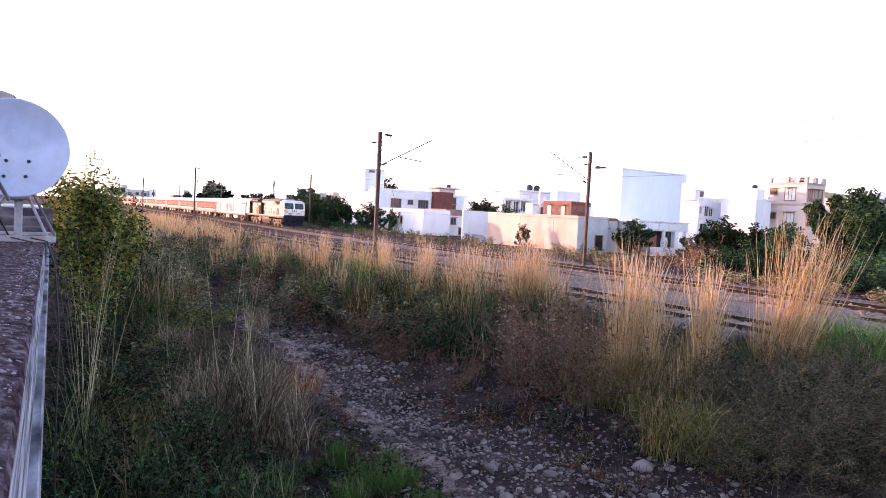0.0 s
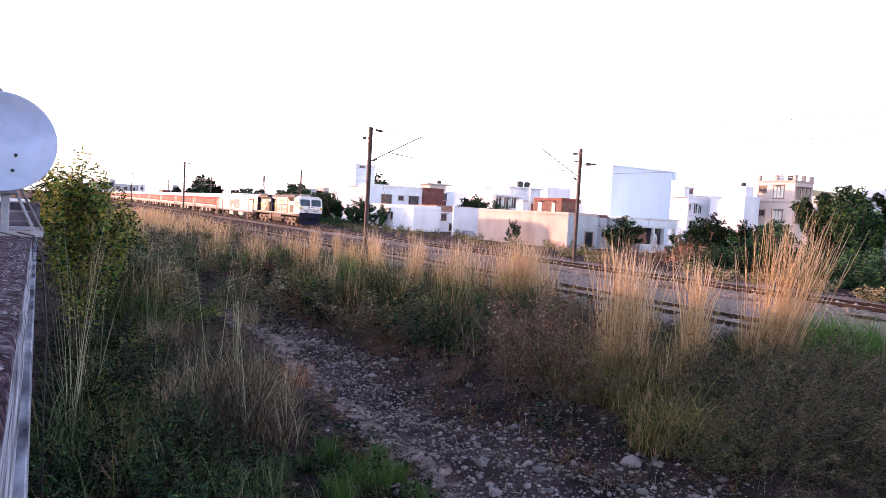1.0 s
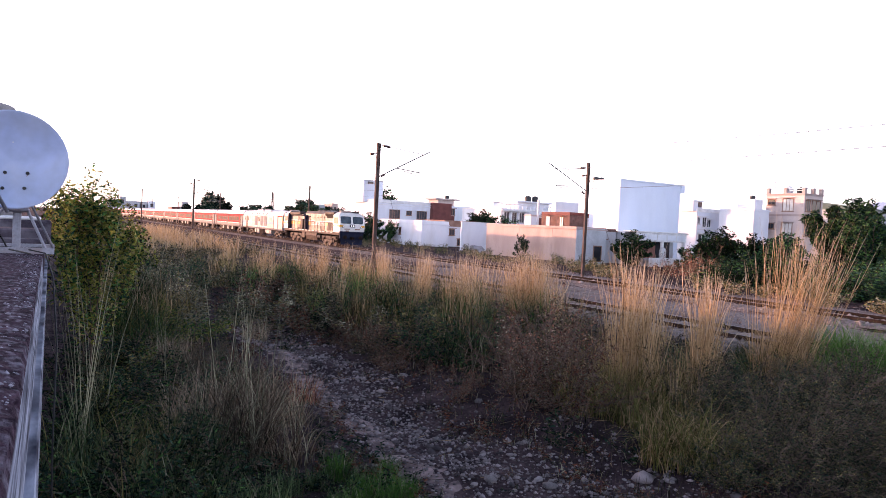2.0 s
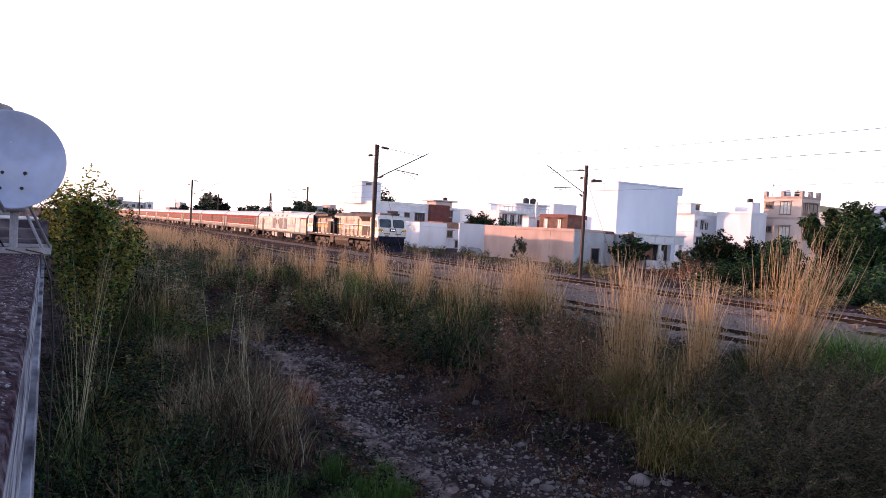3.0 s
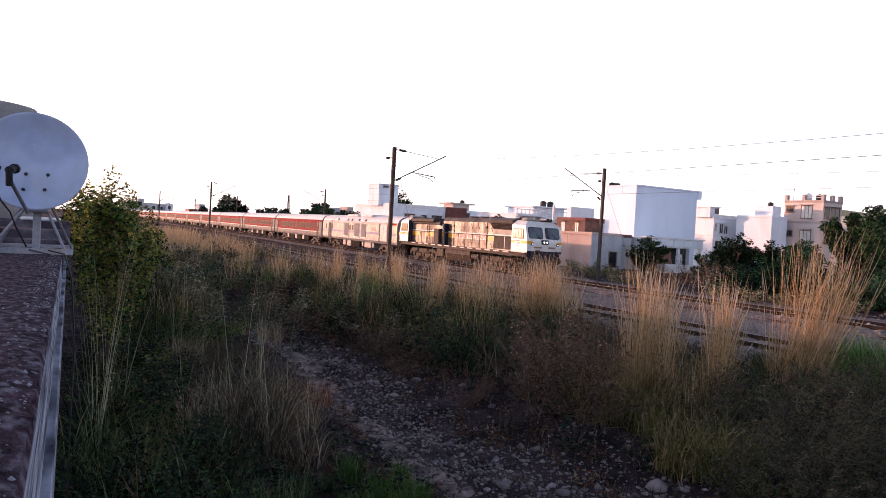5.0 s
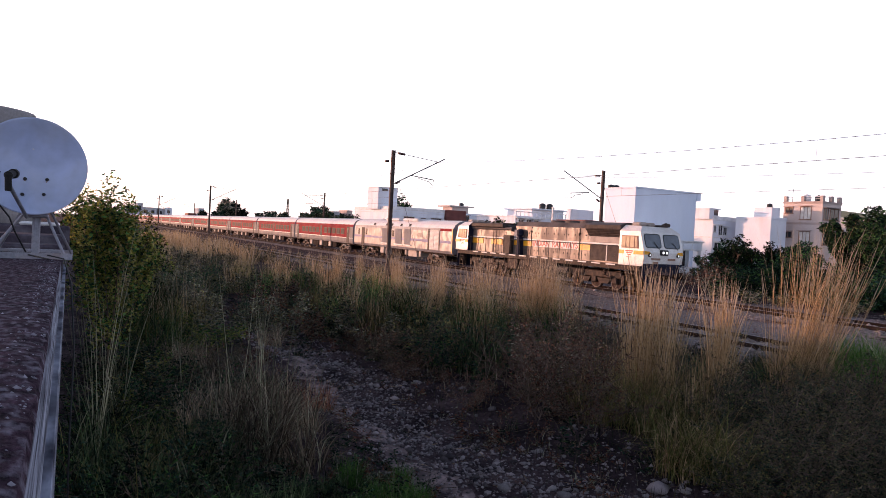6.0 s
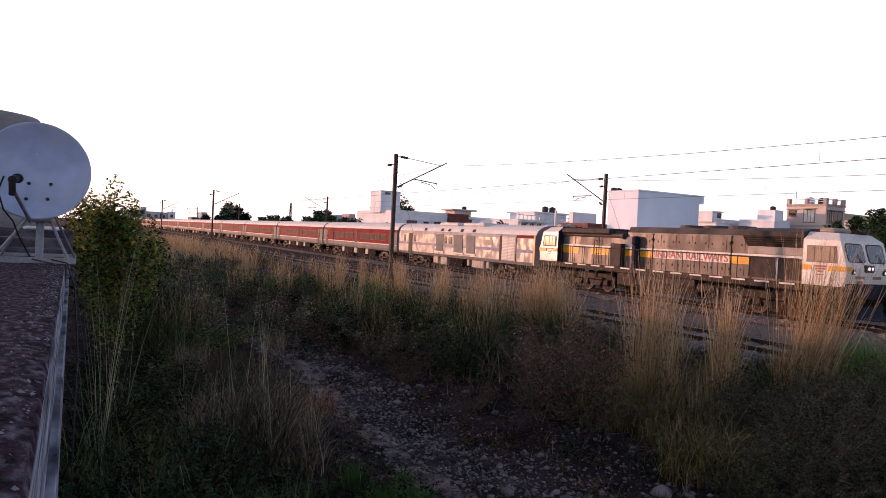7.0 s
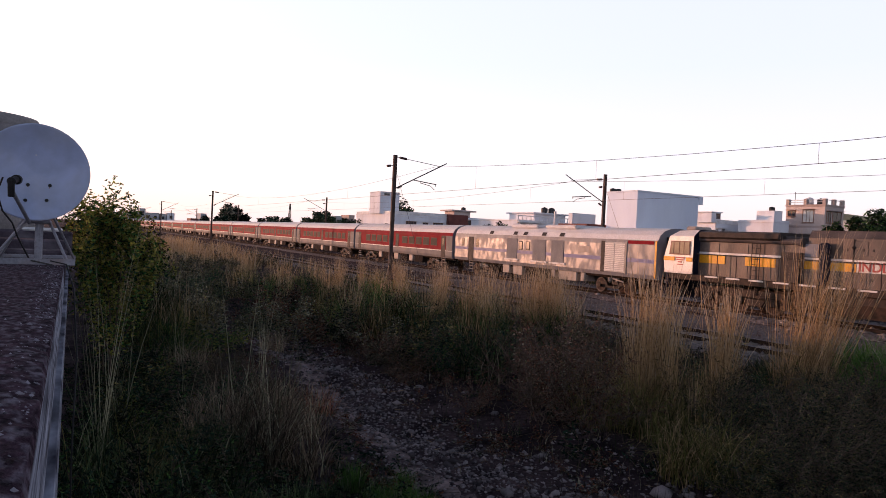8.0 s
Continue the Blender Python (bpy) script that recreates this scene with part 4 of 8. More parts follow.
        part("marker_glass", Shape().tube((k * 1.12, Y(-0.075), 2.28), (k * 1.12, Y(-0.055), 2.28), 0.05, n=12), LAMP_GLOW if not flip else WINDSCREEN, c, "glowing white marker lamp" if not flip else "")
        part("headlamp_glass", Shape().tube((k * 0.13, Y(-0.105), 2.44), (k * 0.13, Y(-0.085), 2.44), 0.075, n=12), LAMP_GLOW if not flip else WINDSCREEN, c, "glowing white headlamp" if not flip else "")
    part("headlamp_box", Shape().box(-0.32, 0.32, min(Y(-0.09), Y(0.1)), max(Y(-0.09), Y(0.1)), 2.28, 2.60, 0.05), RUBBER, c)
    for a, b, z in ((-0.95, -0.25, 2.05), (0.35, 0.95, 2.05), (-0.8, -0.4, 1.84)):
        quad("number_bar", [(a, 0.005, z - 0.06), (b, 0.005, z - 0.06), (b, 0.0, z + 0.06), (a, 0.0, z + 0.06)], BROWN_TRIM, "", c)
    quad("nose_skirt", [(-1.525, 0.038, 1.62), (1.525, 0.038, 1.62), (1.53, 0.026, 1.78), (-1.53, 0.026, 1.78)], NAVY, "dark navy lower nose band", c)
    horn = Shape()
    horn.tube((0.5, Y(0.75), 4.06), (0.5, Y(0.45), 4.06), 0.05, 0.14, 10).tube((0.9, Y(0.9), 4.06), (0.9, Y(0.62), 4.06), 0.05, 0.12, 10).box(0.3, 1.05, min(Y(0.8), Y(1.2)), max(Y(0.8), Y(1.2)), 3.9, 4.06, 0.03)
    part("horn", horn, GRILLE, c)
    for a, b in ((-1.05, -0.45), (-0.35, 0.2)):
        part("air_unit", Shape().box(a, b, min(Y(0.95), Y(1.7)), max(Y(0.95), Y(1.7)), 3.93, 4.17, 0.09), PALE_BOX, c, "dusty tan roof unit")


def loco_bogie(parent, y):
    s = Shape()
    for k in (-1, 1):
        a, b = sorted((k * 1.02, k * 1.2))
        s.box(a, b, -2.45, 2.45, 0.70, 1.12, 0.05)
        for d in (-1.85, 0.0, 1.85):
            s.box(a - 0.02, b + 0.03, d - 0.24, d + 0.24, 0.36, 0.80, 0.05)
        for d in (-0.93, 0.93):
            s.extrude_x([(d - 0.62, 0.66, 1), (d + 0.62, 0.66, 1), (d + 0.4, 0.34, 1), (d - 0.4, 0.34, 1)])
            for i in range(8):
                p = s.v[-8 + i]
                s.v[-8 + i] = (a if i < 4 else b, p[1], p[2])
        s.box(a, b, -2.75, -2.45, 0.3, 0.95, 0.03)
        s.box(a, b, 2.45, 2.75, 0.45, 0.95, 0.03)
    s.box(-1.0, 1.0, -0.4, 0.4, 0.6, 0.95)
    b = part("bogie", s, BOGIE, parent, "dusty three-axle bogie", at=pose(0, y, 0))
    for d in (-1.0, 1.0):
        for k in (-1, 1):
            part("spring", Shape().lathe([(0.12, 0), (0.16, 0.06), (0.12, 0.12), (0.16, 0.18), (0.12, 0.24), (0.16, 0.3), (0.12, 0.36)], 10, centre=(k * 1.14, d, 0.86)), BOGIE, b)
    for d in (-1.85, 0, 1.85):
        w = part("wheelset", BIG_WHEELS, None, b, at=pose(0, d, 0.54))
        TURNING.append((w.name, (0, d, 0.54), 0.54))
    for d in (-1.4, 1.4):
        for k in (-1, 1):
            part("brake_cylinder", Shape().tube((k * 1.28, d - 0.3, 0.78), (k * 1.28, d + 0.25, 0.78), 0.10), BOGIE, b)


def locomotive():
    c = thing("diesel_locomotive", "grey diesel locomotive with white cabs, amber stripe and red lettering", "locomotive")
    deck = Shape()
    deck.box(-1.5, 1.5, 0.35, 21.65, 1.30, 1.62, 0.03)
    part("deck", deck, BOGIE, c, "dusty brown underframe")
    for k in (-1, 1):
        for i in range(13):
            y = 2.4 + i * 1.33
            a, b = sorted((k * 1.505, k * 1.53))
            part("edge_mark", Shape().box(a, b, y, y + 0.8, 1.53, 1.61), STRIPE_WHITE, c, "white dash on the deck's edge")
    # long hood with a chamfered roof
    hood = [(-1.08, 1.6), (-1.08, 3.72), (-0.88, 4.06), (0.88, 4.06), (1.08, 3.72), (1.08, 1.6)]
    h = part("hood", Shape().extrude_y(hood, 2.05, 13.8, slots=[0, 1, 1, 1, 0, 0]), [LOCO_GREY, LOCO_ROOF], c, "dusty grey engine hood")
    lowhood = [(-1.08, 1.6), (-1.08, 3.40), (-1.0, 3.52), (1.0, 3.52), (1.08, 3.40), (1.08, 1.6)]
    h2 = part("hood", Shape().extrude_y(lowhood, 13.8, 20.0, slots=[0, 1, 1, 1, 0, 0]), [LOCO_GREY, LOCO_ROOF], c, "dusty grey rear hood")
    rail = Shape()
    for k in (-1, 1):
        rail.tube((k * 1.12, 14.3, 3.5), (k * 1.12, 19.9, 3.5), 0.13, n=10).tube((k * 1.14, 14.0, 3.48), (k * 1.14, 14.35, 3.5), 0.2, 0.12, n=12)
    rail.box(-0.9, 0.9, 15.0, 16.6, 3.5, 3.78, 0.05).box(-0.8, 0.8, 17.4, 18.6, 3.5, 3.72, 0.05)
    part("roof_duct", rail, LOCO_ROOF, h2)
    grid = [(-1.06, 3.42), (-1.42, 3.62), (-1.42, 3.86), (-1.2, 3.93), (1.2, 3.93), (1.42, 3.86), (1.42, 3.62), (1.06, 3.42)]
    part("brake_grid_box", Shape().extrude_y(grid, 15.1, 19.75, slots=[0] * 8), GRILLE, c, "black overhanging brake grid box on the roof")
    # flared radiator box behind the leading cab
    rad = Shape()
    prof = [(-1.10, 3.22), (-1.5, 3.72), (-1.5, 3.94), (-0.9, 4.12), (0.9, 4.12), (1.5, 3.94), (1.5, 3.72), (1.10, 3.22)]
    rad.extrude_y(prof, 2.1, 5.35, slots=[1, 1, 0, 0, 0, 1, 1, 0])
    r = part("radiator", rad, [LOCO_ROOF, GRILLE], c, "black flared radiator housing")
    for k in (-1, 1):
        for i in range(5):
            u = (i + 0.5) / 5
            x, z = k * (1.10 + 0.4 * u), 3.22 + 0.50 * u
            part("slat", Shape().tube((x + k * 0.02, 2.15, z), (x + k * 0.02, 5.3, z), 0.022, n=5), GRILLE, r)
    for y in (6.6, 8.2, 9.8):
        part("roof_fan", Shape().lathe([(0.7, 0), (0.7, 0.16), (0.6, 0.18), (0.0, 0.14)], 18, centre=(0, y, 4.04)), LOCO_ROOF, h)
    for k in (-1, 1):
        def slab(name, y0, y1, z0, z1, m, d=0.02, label="", under=c, at=1.08):
            a, b = sorted((k * at, k * (at + d)))
            return part(name, Shape().box(a, b, y0, y1, z0, z1, 0.005), m, under, label)
        for a, b in ((2.15, 3.6), (3.68, 5.2)):
            g = slab("air_intake", a, b, 1.72, 2.68, GRILLE, 0.05, "black air intake grille")
            for i in range(8):
                slab("slat", a + 0.05, b - 0.05, 1.78 + i * 0.11, 1.81 + i * 0.11, GRILLE, 0.015, under=g, at=1.131)
        slab("white_band", 2.1, 5.3, 2.70, 2.84, STRIPE_WHITE, 0.055, "white band")
        slab("divider", 3.6, 3.68, 1.72, 2.70, STRIPE_WHITE, 0.05, "white divider between the grilles")
        slab("radiator_sill", 2.1, 5.3, 2.86, 3.22, PALE_BOX, 0.05, "dusty tan panel below the radiator")
        slab("side_panel", 13.25, 13.9, 2.86, 3.44, POWER_END, 0.06, "slate grey panel beside the blower")
        slab("white_band", 5.32, 13.95, 2.70, 2.83, STRIPE_WHITE, 0.012, "white band")
        slab("lettering_panel", 6.4, 11.55, 2.30, 2.68, STRIPE_WHITE, 0.012, "white lettering panel")
        slab("amber_band", 5.2, 6.38, 2.30, 2.66, AMBER, 0.014, "amber band")
        slab("amber_band", 11.57, 13.95, 2.30, 2.66, AMBER, 0.014, "amber band")
        slab("white_band", 14.95, 19.95, 2.70, 2.84, STRIPE_WHITE, 0.028, "white band")
        slab("amber_band", 15.4, 17.1, 2.26, 2.68, AMBER, 0.03, "amber band")
        slab("amber_band", 18.3, 19.95, 2.26, 2.68, AMBER, 0.03, "amber band")
        turn_ = FACE_LEFT if k < 0 else FACE_RIGHT
        lettering("INDIAN", 0.56, LETTER_RED, c, pose(k * 1.099, 8.95 - k * 1.55, 2.53) @ turn_, 1.9)
        lettering("RAILWAYS", 0.56, LETTER_RED, c, pose(k * 1.099, 8.95 + k * 1.1, 2.53) @ turn_, 2.75)
        # access doors with latches
        for y in np.arange(5.5, 13.2, 1.12):
            d = slab("access_door", y, y + 1.02, 1.74, 2.26, LOCO_GREY, 0.018)
            d2 = slab("access_door", y, y + 1.02, 3.0, 3.62, LOCO_GREY, 0.018)
            for q in (0.15, 0.85):
                slab("latch", y + q, y + q + 0.07, 1.95, 2.06, GRILLE, 0.02, under=d, at=1.098)
                slab("latch", y + q, y + q + 0.07, 3.2, 3.3, GRILLE, 0.02, under=d2, at=1.098)
        for y in (15.0, 16.95, 18.7):
            slab("access_door", y, y + 0.95, 1.70, 3.3, LOCO_GREY, 0.02)
        slab("equipment_case", 14.0, 14.9, 1.64, 3.02, GRILLE, 0.34, "black equipment case on the walkway")
        lad = part("ladder", Shape().tube((k * 1.2, 16.2, 1.62), (k * 1.2, 16.2, 3.4), 0.02, n=5).tube((k * 1.2, 16.65, 1.62), (k * 1.2, 16.65, 3.4), 0.02, n=5), GRILLE, c)
        for i in range(6):
            part("rung", Shape().tube((k * 1.2, 16.2, 1.8 + 0.27 * i), (k * 1.2, 16.65, 1.8 + 0.27 * i), 0.015, n=5), GRILLE, lad)
        # blower box standing out over the walkway
        a, b = sorted((k * 1.06, k * 1.52))
        part("blower_box", Shape().box(a, b, 12.65, 13.1, 2.95, 3.5, 0.12), NAVY, c)
        a, b = sorted((k * 1.06, k * 1.5))
        part("blower_duct", Shape().box(a, b, 12.7, 13.0, 1.62, 2.95, 0.03), NAVY, c, "dark blue blower duct")
        # handrail along the walkway
        hr = Shape().tube((k * 1.46, 2.3, 2.72), (k * 1.46, 19.8, 2.72), 0.018, n=6)
        part("handrail", hr, GRILLE, c)
        for y in np.arange(5.6, 19.7, 1.17):
            part("handrail_post", Shape().tube((k * 1.46, y, 1.6), (k * 1.46, y, 2.72), 0.022, n=6), GRILLE, c)
    for y in (6.3, 11.7):
        for k in (-1, 1):
            pp = Shape().tube((k * 1.1, y, 1.7), (k * 1.1, y, 3.7), 0.03, n=6).lathe([(0.0, -0.1), (0.09, 0), (0.0, 0.1)], 8, centre=(k * 1.12, y, 3.35))
            part("pipe", pp, GRILLE, c)
    tank = Shape().extrude_y([(-1.35, 1.3), (-1.42, 0.95), (-1.2, 0.38), (1.2, 0.38), (1.42, 0.95), (1.35, 1.3)], 8.3, 12.6)
    part("fuel_tank", tank, BOGIE, c, "dust-covered brown fuel tank")
    part("battery_box", Shape().box(-1.4, 1.4, 12.9, 14.2, 0.55, 1.3, 0.04), BOGIE, c, "dusty brown battery box")
    for k in (-1, 1):
        part("air_reservoir", Shape().tube((k * 1.2, 7.0, 0.9), (k * 1.2, 8.1, 0.9), 0.22, n=14), GRILLE, c)
    cab(c, False), cab(c, True)
    for flip in (0, 1):
        Y = (lambda y: 22 - y) if flip else (lambda y: y)
        pl = Shape()
        y0, y1 = sorted((Y(0.1), Y(0.3)))
        pl.box(-1.45, 1.45, y0, y1, 0.95, 1.62, 0.03)
        part("buffer_beam", pl, NAVY, c, "dark navy buffer beam")
        ap = Shape()
        ap.face([(-1.4, Y(0.15), 0.95), (1.4, Y(0.15), 0.95), (1.25, Y(-0.05), 0.25), (-1.25, Y(-0.05), 0.25)])
        ap.face([(-1.25, Y(0.02), 0.25), (1.25, Y(0.02), 0.25), (1.4, Y(0.3), 0.95), (-1.4, Y(0.3), 0.95)])
        ap.face([(-1.25, Y(-0.05), 0.25), (1.25, Y(-0.05), 0.25), (1.25, Y(0.02), 0.25), (-1.25, Y(0.02), 0.25)])
        part("cattle_guard", ap, NAVY, c, "dark navy cattle guard")
        for k in (-1, 1):
            bf = Shape().tube((k * 0.98, Y(-0.35), 1.1), (k * 0.98, Y(0.15), 1.1), 0.12).tube((k * 0.98, Y(-0.4), 1.1), (k * 0.98, Y(-0.35), 1.1), 0.24, n=14)
            part("buffer", bf, UNDER, c)
        part("coupler", Shape().box(-0.18, 0.18, min(Y(-0.45), Y(0.2)), max(Y(-0.45), Y(0.2)), 0.85, 1.15, 0.04), UNDER, c)
        for k in (-1, 1):
            a, b = sorted((k * 1.15, k * 1.5))
            p, q = sorted((Y(0.75), Y(1.25)))
            st = part("cab_steps", Shape().box(a, b, p - 0.03, p, 0.4, 1.5).box(a, b, q, q + 0.03, 0.4, 1.5), BOGIE, c)
            for z in (0.42, 0.78, 1.12):
                part("tread", Shape().box(a, b, p, q, z, z + 0.04), BOGIE, st)
    loco_bogie(c, 4.6), loco_bogie(c, 17.3)
    return c


loco = locomotive()
generator = power_car()
first_coach = passenger_coach()
TRAIN = [(loco, 0.0), (generator, 22.25), (first_coach, 22.25 + 23.75)]
for i in range(2, 20):
    extra = copy_thing(first_coach, pose(0, 0, 0))
    TRAIN.append((extra, 22.25 + 23.75 * i))
    TURNING += [(o.name, tuple(o.location), 0.46) for o in extra.children_recursive if o.name.startswith("wheelset")]

# ---------------------------------------------------------------- houses beyond the railway


def opening(house, face, at, a, b, z0, z1, frame_mat, pane_mat, name="window", label="", bars=1, sill=True):
    """A framed window or door on a face '-x' (a, b along y) or '-y' (a, b along x), with a sill and glazing bars."""
    def blk(s, a, b, z0, z1, d0, d1):
        if face == "-x":
            s.box(at - d1, at - d0, a, b, z0, z1)
        else:
            s.box(a, b, at - d1, at - d0, z0, z1)
        return s
    t = 0.09
    fr = Shape()
    for args in ((a - t, a, z0 - t, z1 + t), (b, b + t, z0 - t, z1 + t), (a, b, z1, z1 + t), (a, b, z0 - t, z0)):
        blk(fr, *args, -0.05, 0.07)
    w = part(name, fr, frame_mat, house, label)
    for i in range(bars):
        m = a + (b - a) * (i + 1) / (bars + 1)
        part("bar", blk(Shape(), m - 0.03, m + 0.03, z0, z1, 0.02, 0.05), frame_mat, w)
    part("pane", blk(Shape(), a, b, z0, z1, -0.04, 0.02), pane_mat, w)
    if sill:
        part("sill", blk(Shape(), a - 0.2, b + 0.2, z0 - t - 0.08, z0 - t, -0.02, 0.16), frame_mat, w)
        part("sunshade", blk(Shape(), a - 0.25, b + 0.25, z1 + t + 0.05, z1 + t + 0.13, -0.02, 0.45), house.children[0].data.materials[0], w)
    return w


def house(label, x0, x1, y0, y1, z1, m, z0=-0.8, parapet=0.35, trim=None, bands=(), name="house", category="house"):
    h = thing(name, label, category, group="houses beyond the railway")
    part("wall", Shape().box(x0, x1, y0, y1, z0, z1 - parapet - 0.12, 0.02), m, h)
    part("roof", Shape().box(x0 - 0.12, x1 + 0.12, y0 - 0.12, y1 + 0.12, z1 - parapet - 0.12, z1 - parapet, 0.01), trim or m, h)
    if parapet > 0:
        s = Shape()
        for a in ((x0, x0 + 0.15, y0, y1), (x1 - 0.15, x1, y0, y1), (x0 + 0.15, x1 - 0.15, y0, y0 + 0.15), (x0 + 0.15, x1 - 0.15, y1 - 0.15, y1)):
            s.box(*a, z1 - parapet, z1, 0.015)
        part("parapet", s, trim or m, h)
    for a, b in bands:
        part("band", Shape().box(x0 - 0.06, x1 + 0.06, y0 - 0.06, y1 + 0.06, a, b), trim or WHITE_TRIM, h)
    return h


def roof_tank(x, y, z, r=0.55, h=1.1, m=None, label="black plastic water tank on a house roof"):
    s = Shape().lathe([(0, 0), (r, 0), (r, h * 0.25), (r * 0.96, h * 0.27), (r, h * 0.3), (r, h * 0.55), (r * 0.96, h * 0.57), (r, h * 0.6), (r, h * 0.78), (r * 0.75, h * 0.95), (r * 0.3, h), (r * 0.3, h * 1.06), (0, h * 1.06)], 16)
    t = part("water_tank", s, m or TANK_BLACK, None, "", True, pose(x, y, z))
    return tagged(t, label, "water tank", "roof tanks")


# pink hall beside the line
hall = house("long windowless pink plastered hall with a grey end wall", 48.5, 52.7, 57.6, 75.0, 3.62, PINK, parapet=0.18, trim=PINK)
# the end turned from the sun carries its shade as a grey colour
part("end_wall", Shape().box(48.52, 52.68, 57.54, 57.6, -0.8, 3.5), GREY_PLASTER, hall, "end wall with its shade put into a grey colour")
for y in (61.6, 67.9):
    part("pilaster", Shape().box(48.47, 48.5, y, y + 0.12, -0.8, 3.4), PINK, hall)
opening(hall, "-y", 57.54, 51.0, 52.0, 0.0, 1.6, BROWN_TRIM, WINDOW_DARK, "door", "dark doorway", 0, False)

# white compound by the mast
h = house("low whitewashed house with a bluish shaded end", 50.0, 54.8, 95.7, 111.5, 3.72, WHITEWASH, parapet=0.5)
opening(h, "-x", 50.0, 103.0, 103.6, 1.4, 2.4, BROWN_TRIM, WINDOW_DARK, bars=0)
w = thing("boundary_wall", "tall whitewashed boundary wall beside the hall", "wall", kind="structure")
part("wall", Shape().box(49.8, 56.5, 83.4, 83.7, -0.8, 3.66, 0.03).box(49.72, 56.6, 83.34, 83.76, 3.66, 3.76, 0.02), WHITEWASH, w)
h = house("small white house with a brown balcony rail seen between walls", 57.0, 64.0, 101.0, 108.0, 4.0, WHITEWASH, parapet=0.9, trim=BROWN_TRIM)
opening(h, "-y", 101.0, 58.0, 58.9, 1.6, 2.5, BROWN_TRIM, WINDOW_DARK)
opening(h, "-y", 101.0, 59.6, 60.4, -0.1, 0.9, BROWN_TRIM, WINDOW_DARK)
opening(h, "-y", 101.0, 57.2, 57.7, -0.6, 1.4, BROWN_TRIM, WINDOW_DARK, "door", "dark door", 0, False)

# two-storey white house with a roof tower
h = house("two-storey white house with barred windows and a stair tower", 59.8, 72.4, 135.0, 157.0, 8.0, WHITEWASH, parapet=0.6, trim=WHITE_TRIM, bands=[(6.85, 6.95)])
opening(h, "-y", 135.0, 62.7, 65.0, 4.2, 5.9, BROWN_TRIM, WINDOW_DARK, bars=3)
opening(h, "-y", 135.0, 66.7, 67.8, 5.0, 5.8, BROWN_TRIM, WINDOW_DARK)
opening(h, "-y", 135.0, 69.2, 71.5, 4.3, 5.9, BROWN_TRIM, WINDOW_DARK, bars=3)
part("tower", Shape().box(59.0, 63.6, 141.0, 147.0, 7.4, 12.1, 0.05), WHITEWASH, h, "white stair tower")
part("tower_window", Shape().box(59.9, 61.2, 140.94, 141.0, 11.4, 11.9), WINDOW_DARK, h)
part("tower_trim", Shape().box(58.9, 63.7, 140.85, 147.1, 12.1, 12.25), WHITE_TRIM, h)
# maroon block and the cream-topped white house behind
h = house("dark maroon clad block adjoining a white house", 72.5, 77.2, 134.0, 142.0, 8.0, MAROON, parapet=0.4)
part("projection", Shape().box(77.2, 78.4, 134.6, 138.0, -0.8, 5.4, 0.03), MAROON, h)
opening(h, "-y", 134.6, 77.3, 78.3, 5.6, 6.9, BROWN_TRIM, WINDOW_DARK)
h = house("white house with a cream stair head on its roof", 81.5, 97.0, 150.0, 162.0, 8.1, WHITEWASH, parapet=0.5)
part("stair_head", Shape().box(83.0, 87.6, 151.0, 156.0, 7.6, 9.5, 0.04).box(82.0, 89.0, 150.4, 156.8, 9.5, 9.85, 0.04), BEIGE, h, "cream stair head")
roof_tank(86.4, 152.5, 9.85, 0.6, 0.8)

# balustraded house with columns
h = house("white house with roof balustrade, porch columns and open rooms", 72.8, 88.0, 108.0, 122.0, 6.9, WHITEWASH, parapet=0.12, trim=WHITE_TRIM)
for i in range(14):
    part("baluster", Shape().lathe([(0.09, 0), (0.12, 0.2), (0.06, 0.45), (0.1, 0.7)], 8, centre=(73.0 + i * 0.95, 108.1, 6.9)), WHITE_TRIM, h)
part("balustrade_rail", Shape().box(72.8, 86.0, 107.98, 108.22, 7.6, 7.75, 0.03), WHITE_TRIM, h)
part("upper_room", Shape().box(77.5, 85.0, 109.5, 118.0, 6.8, 8.3, 0.04).box(77.0, 86.0, 108.8, 118.5, 8.3, 8.55, 0.03), WHITEWASH, h)
opening(h, "-y", 108.0, 73.5, 74.6, 4.4, 6.2, WHITE_TRIM, WINDOW_DARK, sill=False)
opening(h, "-y", 108.0, 75.2, 76.3, 4.4, 6.2, WHITE_TRIM, WINDOW_DARK, sill=False)
opening(h, "-y", 108.0, 76.9, 78.0, 4.4, 6.2, WHITE_TRIM, WINDOW_DARK, sill=False)
for x in (73.1, 74.9, 76.6, 78.3):
    part("column", Shape().tube((x, 107.6, 3.4), (x, 107.6, 6.4), 0.16, n=10), WHITE_TRIM, h)
part("porch_slab", Shape().box(72.6, 79.0, 107.2, 108.0, 6.4, 6.65, 0.03), WHITE_TRIM, h)
roof_tank(80.6, 110.5, 8.55, 0.65, 1.1)
roof_tank(82.3, 110.5, 8.55, 0.65, 1.1)
h = house("white house with a brown open garage bay", 62.0, 71.5, 84.0, 85.6, 5.35, WHITEWASH, parapet=0.12, trim=BEIGE)
opening(h, "-y", 84.0, 63.4, 65.8, 2.6, 4.9, BEIGE, MAROON, "door", "brown garage bay", 0, False)
opening(h, "-y", 84.0, 68.3, 69.2, 3.6, 4.6, BEIGE, WINDOW_DARK)
part("flue", Shape().box(63.0, 63.3, 83.7, 84.0, 2.0, 7.6, 0.03), WHITE_TRIM, h)
part("roof_room", Shape().box(66.9, 71.4, 84.5, 85.5, 5.2, 7.6, 0.04), WHITEWASH, h)

